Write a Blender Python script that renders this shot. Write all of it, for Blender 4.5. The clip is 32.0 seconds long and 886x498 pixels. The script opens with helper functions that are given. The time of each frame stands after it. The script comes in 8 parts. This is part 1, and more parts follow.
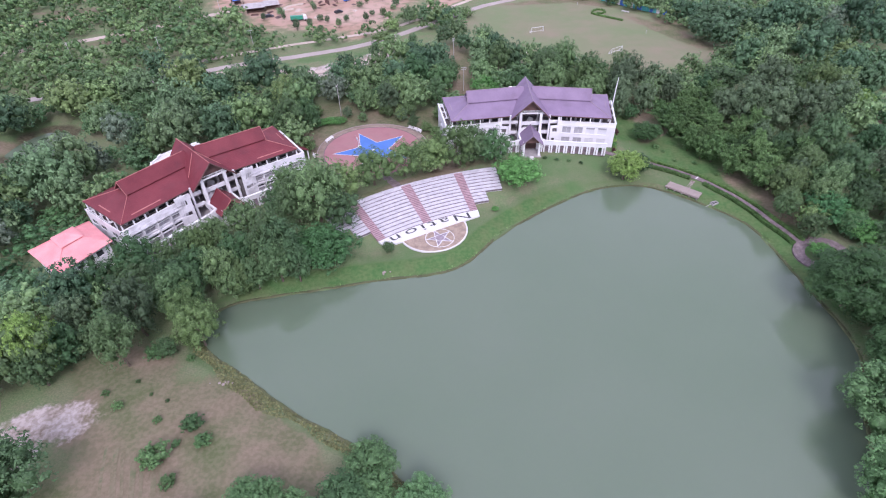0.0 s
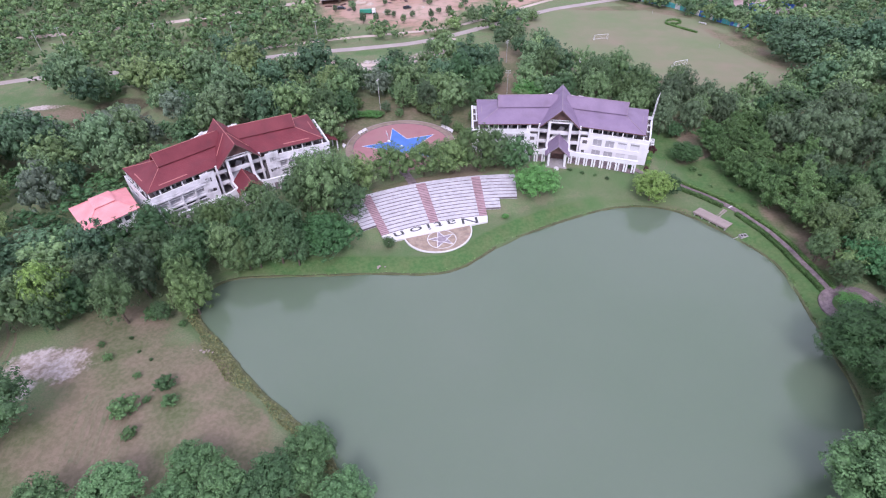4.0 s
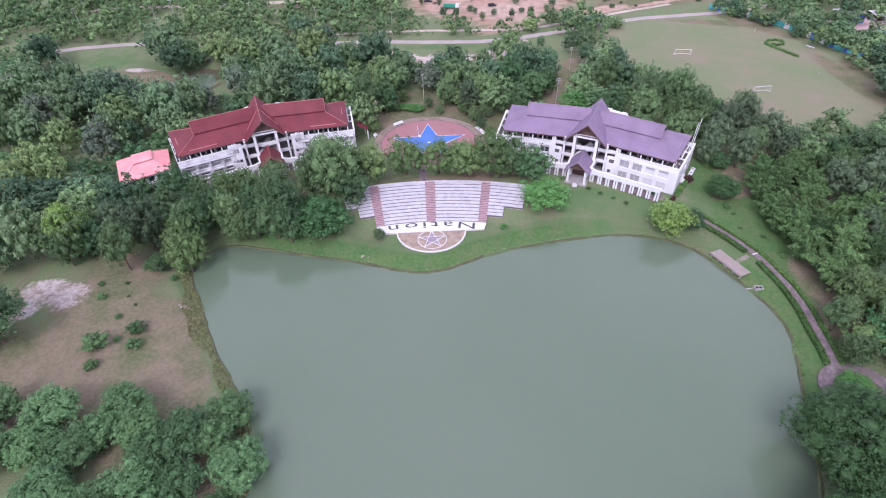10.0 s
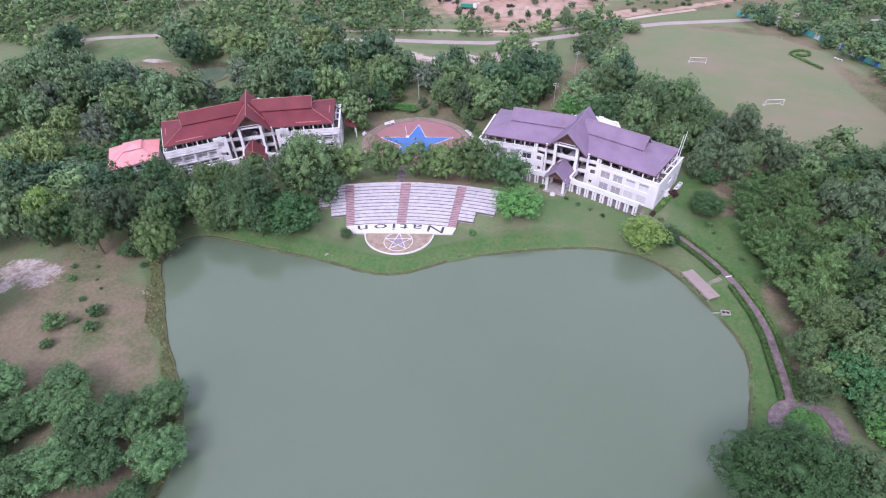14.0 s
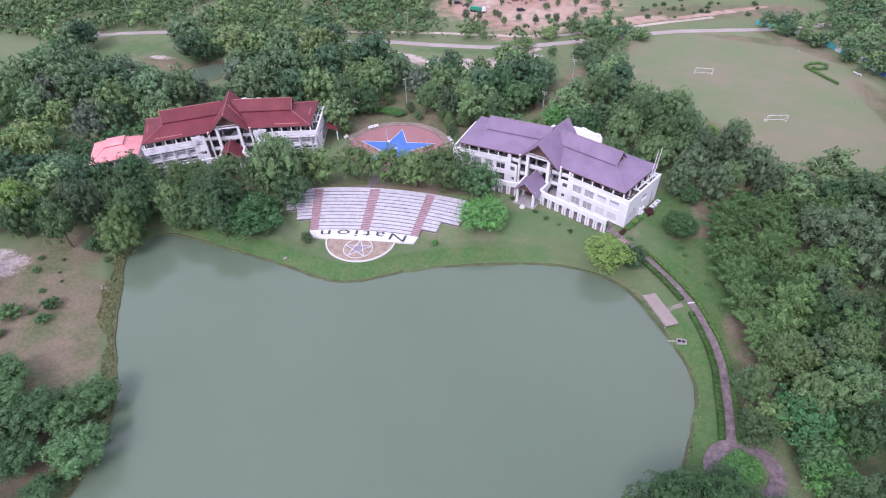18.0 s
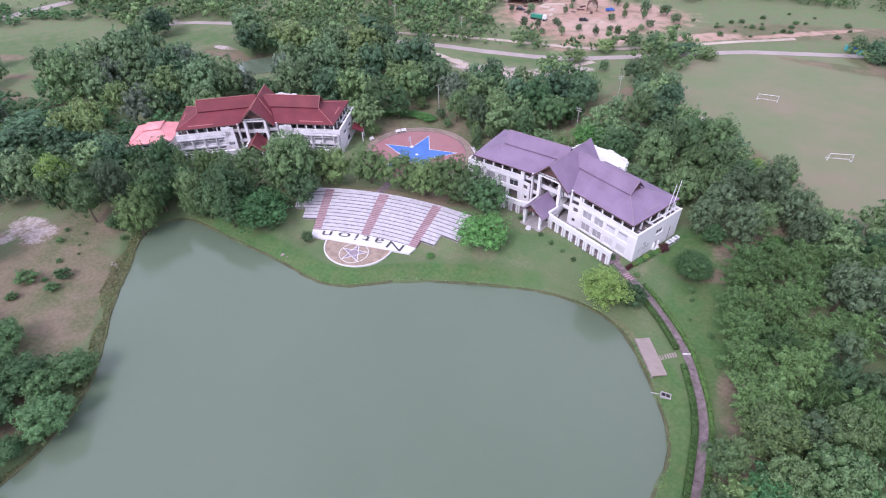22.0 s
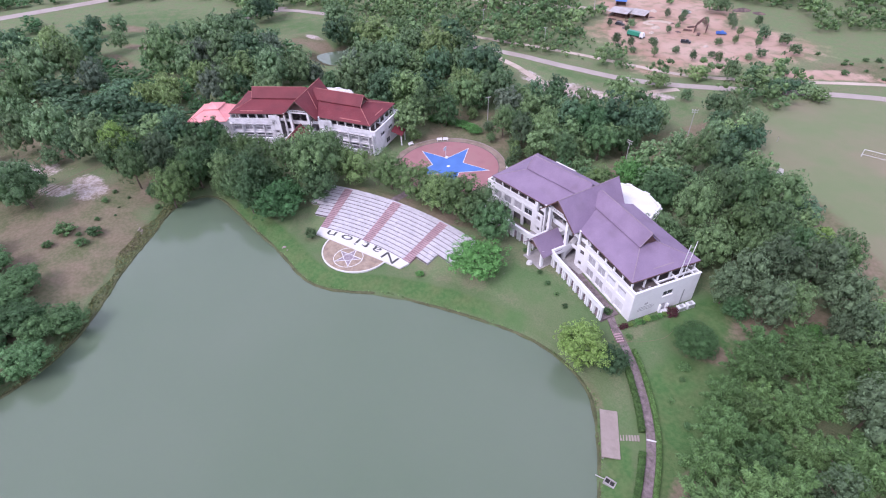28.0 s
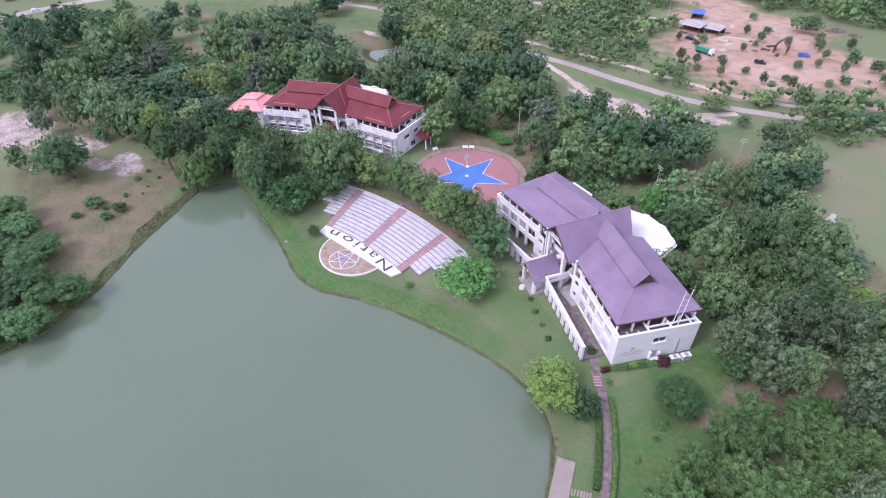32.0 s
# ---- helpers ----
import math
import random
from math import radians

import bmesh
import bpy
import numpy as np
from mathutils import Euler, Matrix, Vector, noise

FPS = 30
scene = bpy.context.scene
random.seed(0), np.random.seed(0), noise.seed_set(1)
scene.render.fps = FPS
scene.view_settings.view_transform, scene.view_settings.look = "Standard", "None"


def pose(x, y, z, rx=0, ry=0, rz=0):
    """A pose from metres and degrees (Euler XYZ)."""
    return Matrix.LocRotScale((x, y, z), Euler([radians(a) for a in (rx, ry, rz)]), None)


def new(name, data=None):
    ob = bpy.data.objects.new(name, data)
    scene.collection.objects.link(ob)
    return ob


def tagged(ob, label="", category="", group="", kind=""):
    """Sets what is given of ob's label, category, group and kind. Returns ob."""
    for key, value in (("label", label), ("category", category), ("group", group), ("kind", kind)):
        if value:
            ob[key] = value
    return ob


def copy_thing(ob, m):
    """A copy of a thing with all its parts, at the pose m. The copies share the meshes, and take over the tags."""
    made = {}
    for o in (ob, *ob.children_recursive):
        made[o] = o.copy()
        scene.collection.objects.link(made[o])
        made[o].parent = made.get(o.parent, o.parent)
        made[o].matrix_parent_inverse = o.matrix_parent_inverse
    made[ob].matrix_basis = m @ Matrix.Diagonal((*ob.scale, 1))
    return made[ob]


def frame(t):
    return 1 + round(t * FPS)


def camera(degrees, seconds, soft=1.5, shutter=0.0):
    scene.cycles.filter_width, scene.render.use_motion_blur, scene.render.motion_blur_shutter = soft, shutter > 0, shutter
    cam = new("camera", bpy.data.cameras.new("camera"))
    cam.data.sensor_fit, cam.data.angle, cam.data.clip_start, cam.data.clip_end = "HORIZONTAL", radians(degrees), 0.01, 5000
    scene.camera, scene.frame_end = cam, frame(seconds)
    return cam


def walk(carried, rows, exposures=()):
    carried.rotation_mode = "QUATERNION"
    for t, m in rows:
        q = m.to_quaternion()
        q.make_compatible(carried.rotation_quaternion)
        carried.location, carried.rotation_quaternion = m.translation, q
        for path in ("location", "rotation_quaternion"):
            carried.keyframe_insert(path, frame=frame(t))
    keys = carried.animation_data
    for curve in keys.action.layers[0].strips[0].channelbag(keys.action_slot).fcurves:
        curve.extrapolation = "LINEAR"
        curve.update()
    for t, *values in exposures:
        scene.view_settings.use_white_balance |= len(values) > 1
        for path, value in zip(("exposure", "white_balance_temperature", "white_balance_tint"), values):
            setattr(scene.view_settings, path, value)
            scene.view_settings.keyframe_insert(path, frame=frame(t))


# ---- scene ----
cam = camera(80.2, 32.0, 1.1)
METRES, EYE, TILT, LEAN, TURN = 147.65, 84.3, -1.1, 0.7, 0.0
ROWS = [
    (0.0, 0.0, 0.0, 0.0, -0.24, -38.97, 0.3),
    (0.5, 0.0155, 0.0005, 0.0009, 1.22, -39.0, 0.25),
    (1.0, 0.0313, 0.0013, 0.0014, 2.53, -39.01, 0.25),
    (1.5, 0.0473, 0.0025, 0.0021, 3.82, -39.03, 0.27),
    (2.0, 0.0629, 0.004, 0.0029, 5.13, -39.07, 0.27),
    (2.5, 0.0786, 0.0059, 0.0035, 6.47, -39.09, 0.25),
    (3.0, 0.0941, 0.0082, 0.0039, 7.72, -39.09, 0.26),
    (3.5, 0.1097, 0.011, 0.0044, 9.07, -39.11, 0.24),
    (5.5, 0.1704, 0.0252, 0.0057, 13.84, -39.23, 0.12),
    (6.0, 0.1854, 0.0296, 0.0062, 15.06, -39.25, 0.1),
    (6.5, 0.2004, 0.0345, 0.0068, 16.18, -39.32, 0.09),
    (7.0, 0.2148, 0.0394, 0.0073, 17.33, -39.37, 0.05),
    (7.5, 0.2295, 0.0447, 0.0079, 18.45, -39.42, 0.02),
    (8.0, 0.2437, 0.0503, 0.0085, 19.61, -39.45, -0.03),
    (8.5, 0.2581, 0.0564, 0.009, 20.8, -39.48, -0.06),
    (9.0, 0.2722, 0.0626, 0.0093, 22.01, -39.5, -0.08),
    (9.5, 0.2865, 0.0695, 0.0098, 23.16, -39.56, -0.06),
    (10.0, 0.3003, 0.0766, 0.0102, 24.4, -39.59, -0.06),
    (10.5, 0.3141, 0.0841, 0.0106, 25.67, -39.64, -0.04),
    (11.0, 0.3279, 0.092, 0.0109, 26.75, -39.66, -0.04),
    (11.5, 0.3414, 0.1002, 0.0113, 27.25, -39.69, -0.01),
    (12.0, 0.3547, 0.1083, 0.0119, 27.27, -39.72, 0.03),
    (12.5, 0.3676, 0.1165, 0.0122, 27.58, -39.73, 0.04),
    (13.0, 0.3804, 0.1249, 0.0127, 28.02, -39.75, 0.06),
    (13.5, 0.3931, 0.1342, 0.0131, 28.8, -39.79, 0.06),
    (15.5, 0.4421, 0.1736, 0.0142, 31.99, -39.8, 0.13),
    (16.0, 0.4538, 0.1846, 0.0149, 31.99, -39.82, 0.2),
    (16.5, 0.4647, 0.195, 0.0152, 32.18, -39.82, 0.22),
    (17.0, 0.4759, 0.206, 0.0154, 32.64, -39.81, 0.25),
    (17.5, 0.4865, 0.2172, 0.0158, 33.38, -39.83, 0.25),
    (18.0, 0.4972, 0.2291, 0.0162, 34.33, -39.84, 0.26),
    (18.5, 0.5074, 0.2408, 0.0164, 35.44, -39.85, 0.23),
    (19.0, 0.5168, 0.2522, 0.0167, 36.56, -39.86, 0.25),
    (19.5, 0.5267, 0.2646, 0.0169, 37.78, -39.85, 0.25),
    (20.0, 0.5361, 0.2772, 0.0172, 39.02, -39.87, 0.25),
    (20.5, 0.5456, 0.2907, 0.0173, 40.32, -39.87, 0.27),
    (21.0, 0.5542, 0.3033, 0.0178, 41.49, -39.82, 0.25),
    (21.5, 0.5628, 0.3169, 0.0181, 42.74, -39.75, 0.23),
    (22.0, 0.5709, 0.3305, 0.0185, 44.1, -39.74, 0.25),
    (22.5, 0.5792, 0.3435, 0.0186, 45.26, -39.71, 0.22),
    (23.0, 0.5872, 0.3582, 0.0193, 46.52, -39.76, 0.26),
    (23.5, 0.5939, 0.371, 0.0195, 47.72, -39.73, 0.17),
    (24.0, 0.6011, 0.386, 0.02, 48.99, -39.76, 0.21),
    (24.5, 0.6073, 0.3988, 0.02, 50.27, -39.74, 0.12),
    (25.0, 0.6133, 0.4134, 0.0205, 51.53, -39.76, 0.13),
    (25.5, 0.6192, 0.4278, 0.0208, 52.77, -39.76, 0.09),
    (27.5, 0.6401, 0.4869, 0.0222, 57.75, -39.8, 0.1),
    (28.0, 0.6441, 0.5014, 0.0224, 59.01, -39.8, 0.05),
    (28.5, 0.6483, 0.5169, 0.0227, 60.32, -39.83, 0.08),
    (29.0, 0.6513, 0.5322, 0.023, 61.57, -39.87, 0.05),
    (29.5, 0.6546, 0.5469, 0.0228, 62.76, -39.87, -0.0),
    (30.0, 0.6573, 0.5631, 0.0227, 64.01, -39.88, 0.01),
    (30.5, 0.6597, 0.5777, 0.0229, 65.25, -39.9, -0.03),
    (31.0, 0.662, 0.5927, 0.0233, 66.45, -39.91, -0.03),
    (31.5, 0.6639, 0.6082, 0.0234, 67.68, -39.93, -0.02),
    (32.0, 0.665, 0.6239, 0.0235, 68.89, -39.96, -0.03),
]
walk(cam, [(t, pose(0, 0, EYE, TILT, LEAN, TURN) @ pose(METRES * x, METRES * y, METRES * z, 90 + pitch, roll, yaw)) for t, x, y, z, yaw, pitch, roll in ROWS], [(0.0, 0.4, 6050.0, 30.0)])

# ---- light ----
SUN_EL, SUN_AZ = 48.0, 172.0
world = bpy.data.worlds.new("overcast_sky")
scene.world = world
world.use_nodes = True
wn = world.node_tree.nodes
wl = world.node_tree.links
sky = wn.new("ShaderNodeTexSky")
sky.sky_type = "NISHITA"
sky.sun_disc = False
sky.sun_elevation = radians(SUN_EL)
sky.sun_rotation = radians(SUN_AZ)
sky.air_density, sky.dust_density, sky.ozone_density = 1.0, 6.0, 1.0
cloud = wn.new("ShaderNodeMix")
cloud.data_type = "RGBA"
cloud.inputs[0].default_value = 0.85
cloud.inputs[7].default_value = (9.0, 9.7, 11.2, 1)
wl.new(sky.outputs[0], cloud.inputs[6])
wl.new(cloud.outputs[2], wn["Background"].inputs[0])
wn["Background"].inputs[1].default_value = 0.1
sun_data = bpy.data.lights.new("sun", "SUN")
sun_data.energy, sun_data.angle, sun_data.color = 1.7, radians(20), (1.0, 0.985, 0.97)
sun = new("sun", sun_data)
sun.matrix_world = pose(0, 0, 200, 90 - SUN_EL, 0, 180 - SUN_AZ)

# ---- materials ----
def material(name, dark, light, rough=0.7, scale=1.0, fine=12.0, bump=0.3, metal=0.0, spec=0.3, dirt=None, dirt_amount=0.5, dirt_scale=0.25, courses=0.0):
    """A surface that varies from dark to light at two scales, with stains of a third colour; courses: the rise of one row of tiles."""
    m = bpy.data.materials.new(name)
    m.use_nodes = True
    n, l = m.node_tree.nodes, m.node_tree.links
    b = n["Principled BSDF"]
    co = n.new("ShaderNodeTexCoord")
    big = n.new("ShaderNodeTexNoise")
    big.inputs["Scale"].default_value, big.inputs["Detail"].default_value = scale, 6
    small = n.new("ShaderNodeTexNoise")
    small.inputs["Scale"].default_value, small.inputs["Detail"].default_value = fine, 4
    l.new(co.outputs["Object"], big.inputs["Vector"])
    l.new(co.outputs["Object"], small.inputs["Vector"])
    mixv = n.new("ShaderNodeMix")
    mixv.inputs[0].default_value = 0.4
    l.new(big.outputs["Fac"], mixv.inputs[2])
    l.new(small.outputs["Fac"], mixv.inputs[3])
    ramp = n.new("ShaderNodeValToRGB")
    ramp.color_ramp.elements[0].position, ramp.color_ramp.elements[1].position = 0.35, 0.65
    ramp.color_ramp.elements[0].color, ramp.color_ramp.elements[1].color = (*dark, 1), (*light, 1)
    l.new(mixv.outputs[0], ramp.inputs[0])
    out = ramp.outputs[0]
    if dirt:
        st = n.new("ShaderNodeTexNoise")
        st.inputs["Scale"].default_value, st.inputs["Detail"].default_value = dirt_scale, 8
        l.new(co.outputs["Object"], st.inputs["Vector"])
        cut = n.new("ShaderNodeMapRange")
        cut.inputs[1].default_value, cut.inputs[2].default_value = 0.5, 0.72
        cut.inputs[4].default_value = dirt_amount
        l.new(st.outputs["Fac"], cut.inputs[0])
        mx = n.new("ShaderNodeMix")
        mx.data_type = "RGBA"
        mx.inputs[7].default_value = (*dirt, 1)
        l.new(cut.outputs[0], mx.inputs[0])
        l.new(out, mx.inputs[6])
        out = mx.outputs[2]
    l.new(out, b.inputs["Base Color"])
    b.inputs["Roughness"].default_value = rough
    b.inputs["Metallic"].default_value = metal
    b.inputs["Specular IOR Level"].default_value = spec
    if bump:
        bp = n.new("ShaderNodeBump")
        bp.inputs["Strength"].default_value, bp.inputs["Distance"].default_value = bump, 0.05
        relief = small.outputs["Fac"]
        if courses:
            saw = n.new("ShaderNodeTexWave")
            saw.wave_type, saw.bands_direction, saw.wave_profile = "BANDS", "Z", "SAW"
            saw.inputs["Scale"].default_value, saw.inputs["Distortion"].default_value = 0.314 / courses, 0.15
            l.new(co.outputs["Object"], saw.inputs["Vector"])
            relief = saw.outputs["Fac"]
        l.new(relief, bp.inputs["Height"])
        l.new(bp.outputs[0], b.inputs["Normal"])
    return m


def leaf_material(name, dark, light, many=False, spread=0.3):
    """Leaves: each tree takes its own tone between two greens, each leaf its own brightness."""
    m = bpy.data.materials.new(name)
    m.use_nodes = True
    n, l = m.node_tree.nodes, m.node_tree.links
    b = n["Principled BSDF"]
    geo = n.new("ShaderNodeNewGeometry")
    if many:
        att = n.new("ShaderNodeVertexColor")
        att.layer_name = "tone"
        sep = n.new("ShaderNodeSeparateColor")
        l.new(att.outputs[0], sep.inputs[0])
        tone, tone2 = sep.outputs[0], sep.outputs[1]
    else:
        info = n.new("ShaderNodeObjectInfo")
        tone = info.outputs["Random"]
        frac = n.new("ShaderNodeMath")
        frac.operation = "MULTIPLY"
        frac.inputs[1].default_value = 7.31
        l.new(tone, frac.inputs[0])
        fr = n.new("ShaderNodeMath")
        fr.operation = "FRACT"
        l.new(frac.outputs[0], fr.inputs[0])
        tone2 = fr.outputs[0]
    mx = n.new("ShaderNodeMix")
    mx.data_type = "RGBA"
    mx.inputs[6].default_value, mx.inputs[7].default_value = (*dark, 1), (*light, 1)
    l.new(tone, mx.inputs[0])
    mr = n.new("ShaderNodeMapRange")
    mr.inputs[3].default_value, mr.inputs[4].default_value = 1 - spread, 1 + spread
    l.new(geo.outputs["Random Per Island"], mr.inputs[0])
    mt = n.new("ShaderNodeMapRange")
    mt.inputs[3].default_value, mt.inputs[4].default_value = 0.75, 1.3
    l.new(tone2, mt.inputs[0])
    mul = n.new("ShaderNodeMath")
    mul.operation = "MULTIPLY"
    l.new(mr.outputs[0], mul.inputs[0])
    l.new(mt.outputs[0], mul.inputs[1])
    coord = n.new("ShaderNodeTexCoord")
    spot = n.new("ShaderNodeTexNoise")
    spot.inputs["Scale"].default_value, spot.inputs["Detail"].default_value = 1.5, 4
    l.new(coord.outputs["Object"], spot.inputs["Vector"])
    ms2 = n.new("ShaderNodeMapRange")
    ms2.inputs[1].default_value, ms2.inputs[2].default_value = 0.34, 0.66
    ms2.inputs[3].default_value, ms2.inputs[4].default_value = 0.72, 1.3
    l.new(spot.outputs["Fac"], ms2.inputs[0])
    mul2 = n.new("ShaderNodeMath")
    mul2.operation = "MULTIPLY"
    l.new(mul.outputs[0], mul2.inputs[0])
    l.new(ms2.outputs[0], mul2.inputs[1])
    sc = n.new("ShaderNodeVectorMath")
    sc.operation = "SCALE"
    l.new(mx.outputs[2], sc.inputs[0])
    l.new(mul2.outputs[0], sc.inputs["Scale"])
    bp = n.new("ShaderNodeBump")
    bp.inputs["Strength"].default_value, bp.inputs["Distance"].default_value = 0.6, 0.2
    l.new(spot.outputs["Fac"], bp.inputs["Height"])
    l.new(bp.outputs[0], b.inputs["Normal"])
    l.new(sc.outputs[0], b.inputs["Base Color"])
    b.inputs["Roughness"].default_value = 0.55
    b.inputs["Specular IOR Level"].default_value = 0.25
    tr = n.new("ShaderNodeBsdfTranslucent")
    l.new(sc.outputs[0], tr.inputs[0])
    ms = n.new("ShaderNodeMixShader")
    ms.inputs[0].default_value = 0.12
    l.new(b.outputs[0], ms.inputs[1])
    l.new(tr.outputs[0], ms.inputs[2])
    l.new(ms.outputs[0], n["Material Output"].inputs["Surface"])
    return m


WHITE = material("white_painted_render", (0.74, 0.735, 0.75), (0.81, 0.805, 0.82), 0.6, 0.5, 5, 0.1, dirt=(0.6, 0.59, 0.6), dirt_amount=0.35, dirt_scale=0.35)
WEATHERED = material("weathered_white_render", (0.64, 0.63, 0.66), (0.78, 0.77, 0.79), 0.7, 0.5, 5, 0.1, dirt=(0.36, 0.35, 0.36), dirt_amount=0.6, dirt_scale=0.4)
# near-black tone that stands for the unlit insides of the buildings
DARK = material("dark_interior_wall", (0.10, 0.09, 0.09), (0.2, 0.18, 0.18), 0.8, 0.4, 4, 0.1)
CREAM = material("grey_inner_wall", (0.34, 0.33, 0.35), (0.48, 0.46, 0.48), 0.8, 0.4, 4, 0.1)
SLAB = material("concrete_slab", (0.3, 0.28, 0.28), (0.45, 0.42, 0.42), 0.85, 0.6, 8, 0.2)
WOOD = material("dark_wood_gable", (0.09, 0.05, 0.045), (0.17, 0.10, 0.09), 0.6, 0.8, 10, 0.2)
PURPLE = material("faded_purple_roof_tile", (0.21, 0.152, 0.235), (0.268, 0.2, 0.293), 0.62, 0.25, 6, 0.5, dirt=(0.16, 0.115, 0.155), dirt_amount=0.35, dirt_scale=0.3, courses=0.17)
RED = material("red_roof_tile", (0.145, 0.027, 0.036), (0.205, 0.043, 0.053), 0.6, 0.25, 6, 0.5, dirt=(0.1, 0.032, 0.04), dirt_amount=0.35, dirt_scale=0.3, courses=0.17)
REDCAP = material("light_red_ridge_tile", (0.36, 0.13, 0.12), (0.46, 0.19, 0.17), 0.6, 1.0, 8, 0.2)
PURPLECAP = material("purple_ridge_tile", (0.25, 0.19, 0.235), (0.32, 0.25, 0.3), 0.6, 1.0, 8, 0.2)
PINK = material("salmon_pink_metal_roof", (0.72, 0.26, 0.27), (0.85, 0.38, 0.38), 0.5, 0.3, 6, 0.15, dirt=(0.6, 0.25, 0.24), dirt_amount=0.5)
GLASS = material("window_glass", (0.04, 0.045, 0.05), (0.07, 0.075, 0.085), 0.1, 0.3, 2, 0.0, spec=0.6)
LOUVRE = material("grey_louvred_glazing", (0.3, 0.3, 0.32), (0.46, 0.45, 0.47), 0.4, 0.6, 6, 0.1)
TERRACE = material("stained_terrace_floor", (0.09, 0.075, 0.075), (0.16, 0.135, 0.13), 0.85, 0.6, 5, 0.2)
BLIND = material("pale_window_blind", (0.6, 0.6, 0.62), (0.7, 0.7, 0.72), 0.5, 0.3, 4, 0.0)
STONE = material("pale_concrete_step", (0.47, 0.45, 0.485), (0.6, 0.58, 0.615), 0.75, 0.7, 7, 0.2, dirt=(0.3, 0.28, 0.285), dirt_amount=0.5, dirt_scale=1.3)
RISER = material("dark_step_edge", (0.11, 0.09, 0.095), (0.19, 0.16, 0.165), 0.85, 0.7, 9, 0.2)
BRICKPINK = material("pink_paved_stair", (0.35, 0.215, 0.24), (0.48, 0.325, 0.35), 0.8, 0.8, 10, 0.3, dirt=(0.3, 0.2, 0.2), dirt_amount=0.5)
BAND = material("white_painted_stage_edge", (0.63, 0.61, 0.615), (0.74, 0.72, 0.725), 0.7, 0.5, 8, 0.1, dirt=(0.45, 0.43, 0.42), dirt_amount=0.5)
LETTER = material("charcoal_lettering", (0.05, 0.05, 0.055), (0.09, 0.09, 0.095), 0.7, 1, 8, 0.1)
PLAZA = material("brown_mosaic_paving", (0.26, 0.19, 0.15), (0.42, 0.33, 0.26), 0.8, 0.7, 3, 0.2, dirt=(0.2, 0.16, 0.14), dirt_amount=0.6, dirt_scale=0.8)
MOSAIC = material("grey_mosaic_star", (0.2, 0.16, 0.19), (0.36, 0.3, 0.34), 0.8, 1.5, 6, 0.2)
COURTRED = material("faded_red_court", (0.31, 0.145, 0.155), (0.4, 0.205, 0.21), 0.75, 0.25, 7, 0.1, dirt=(0.26, 0.15, 0.14), dirt_amount=0.5)
COURTBLUE = material("blue_court_paint", (0.065, 0.16, 0.44), (0.09, 0.21, 0.55), 0.6, 0.25, 7, 0.1)
PAINTWHITE = material("white_line_paint", (0.68, 0.68, 0.7), (0.78, 0.78, 0.8), 0.6, 1, 8, 0.0)
BRICKPATH = material("mauve_brick_paving", (0.11, 0.085, 0.09), (0.29, 0.225, 0.235), 0.85, 1.1, 5, 0.5, dirt=(0.13, 0.12, 0.09), dirt_amount=0.7, dirt_scale=0.7)
DECK = material("pinkish_concrete_deck", (0.27, 0.22, 0.2), (0.36, 0.3, 0.275), 0.8, 0.5, 8, 0.2, dirt=(0.22, 0.18, 0.16), dirt_amount=0.5, dirt_scale=0.6)
ROAD = material("pale_concrete_road", (0.32, 0.275, 0.255), (0.42, 0.365, 0.34), 0.85, 0.12, 4, 0.2, dirt=(0.33, 0.27, 0.24), dirt_amount=0.6, dirt_scale=0.08)
DIRTROAD = material("pale_dirt_track", (0.4, 0.32, 0.27), (0.56, 0.47, 0.41), 0.95, 0.1, 3, 0.2, dirt=(0.2, 0.19, 0.11), dirt_amount=0.6, dirt_scale=0.12)
RUT = material("dry_rut_earth", (0.14, 0.13, 0.075), (0.25, 0.2, 0.145), 0.95, 0.5, 2.2, 0.4, dirt=(0.1, 0.13, 0.06), dirt_amount=0.9, dirt_scale=0.5)
METAL = material("galvanised_metal", (0.4, 0.4, 0.41), (0.55, 0.55, 0.56), 0.4, 1, 8, 0.0, metal=0.6)
BARK = material("brown_bark", (0.1, 0.075, 0.055), (0.2, 0.16, 0.13), 0.9, 2, 12, 0.5)
POLE = material("concrete_pole", (0.36, 0.35, 0.34), (0.5, 0.49, 0.48), 0.8, 2, 10, 0.1)
CLOTH_BLUE = material("blue_awning", (0.05, 0.13, 0.42), (0.08, 0.2, 0.55), 0.6, 0.4, 5, 0.1)
CLOTH_TEAL = material("teal_sheeting", (0.06, 0.32, 0.34), (0.1, 0.45, 0.45), 0.6, 0.4, 5, 0.1)
TIN = material("rusty_tin_roof", (0.3, 0.28, 0.28), (0.5, 0.47, 0.47), 0.5, 0.5, 5, 0.2, dirt=(0.26, 0.13, 0.09), dirt_amount=0.6, dirt_scale=0.3)
PAINT_DARK = material("dark_car_paint", (0.02, 0.022, 0.03), (0.035, 0.04, 0.05), 0.3, 1, 4, 0.0, spec=0.5)
PAINT_WHITE = material("white_car_paint", (0.7, 0.7, 0.72), (0.78, 0.78, 0.8), 0.3, 1, 4, 0.0, spec=0.5)
PAINT_GREEN = material("green_lorry_paint", (0.02, 0.2, 0.13), (0.03, 0.28, 0.18), 0.4, 1, 4, 0.0, spec=0.5)
RUBBER = material("black_rubber", (0.02, 0.02, 0.02), (0.035, 0.035, 0.035), 0.8, 2, 8, 0.1)

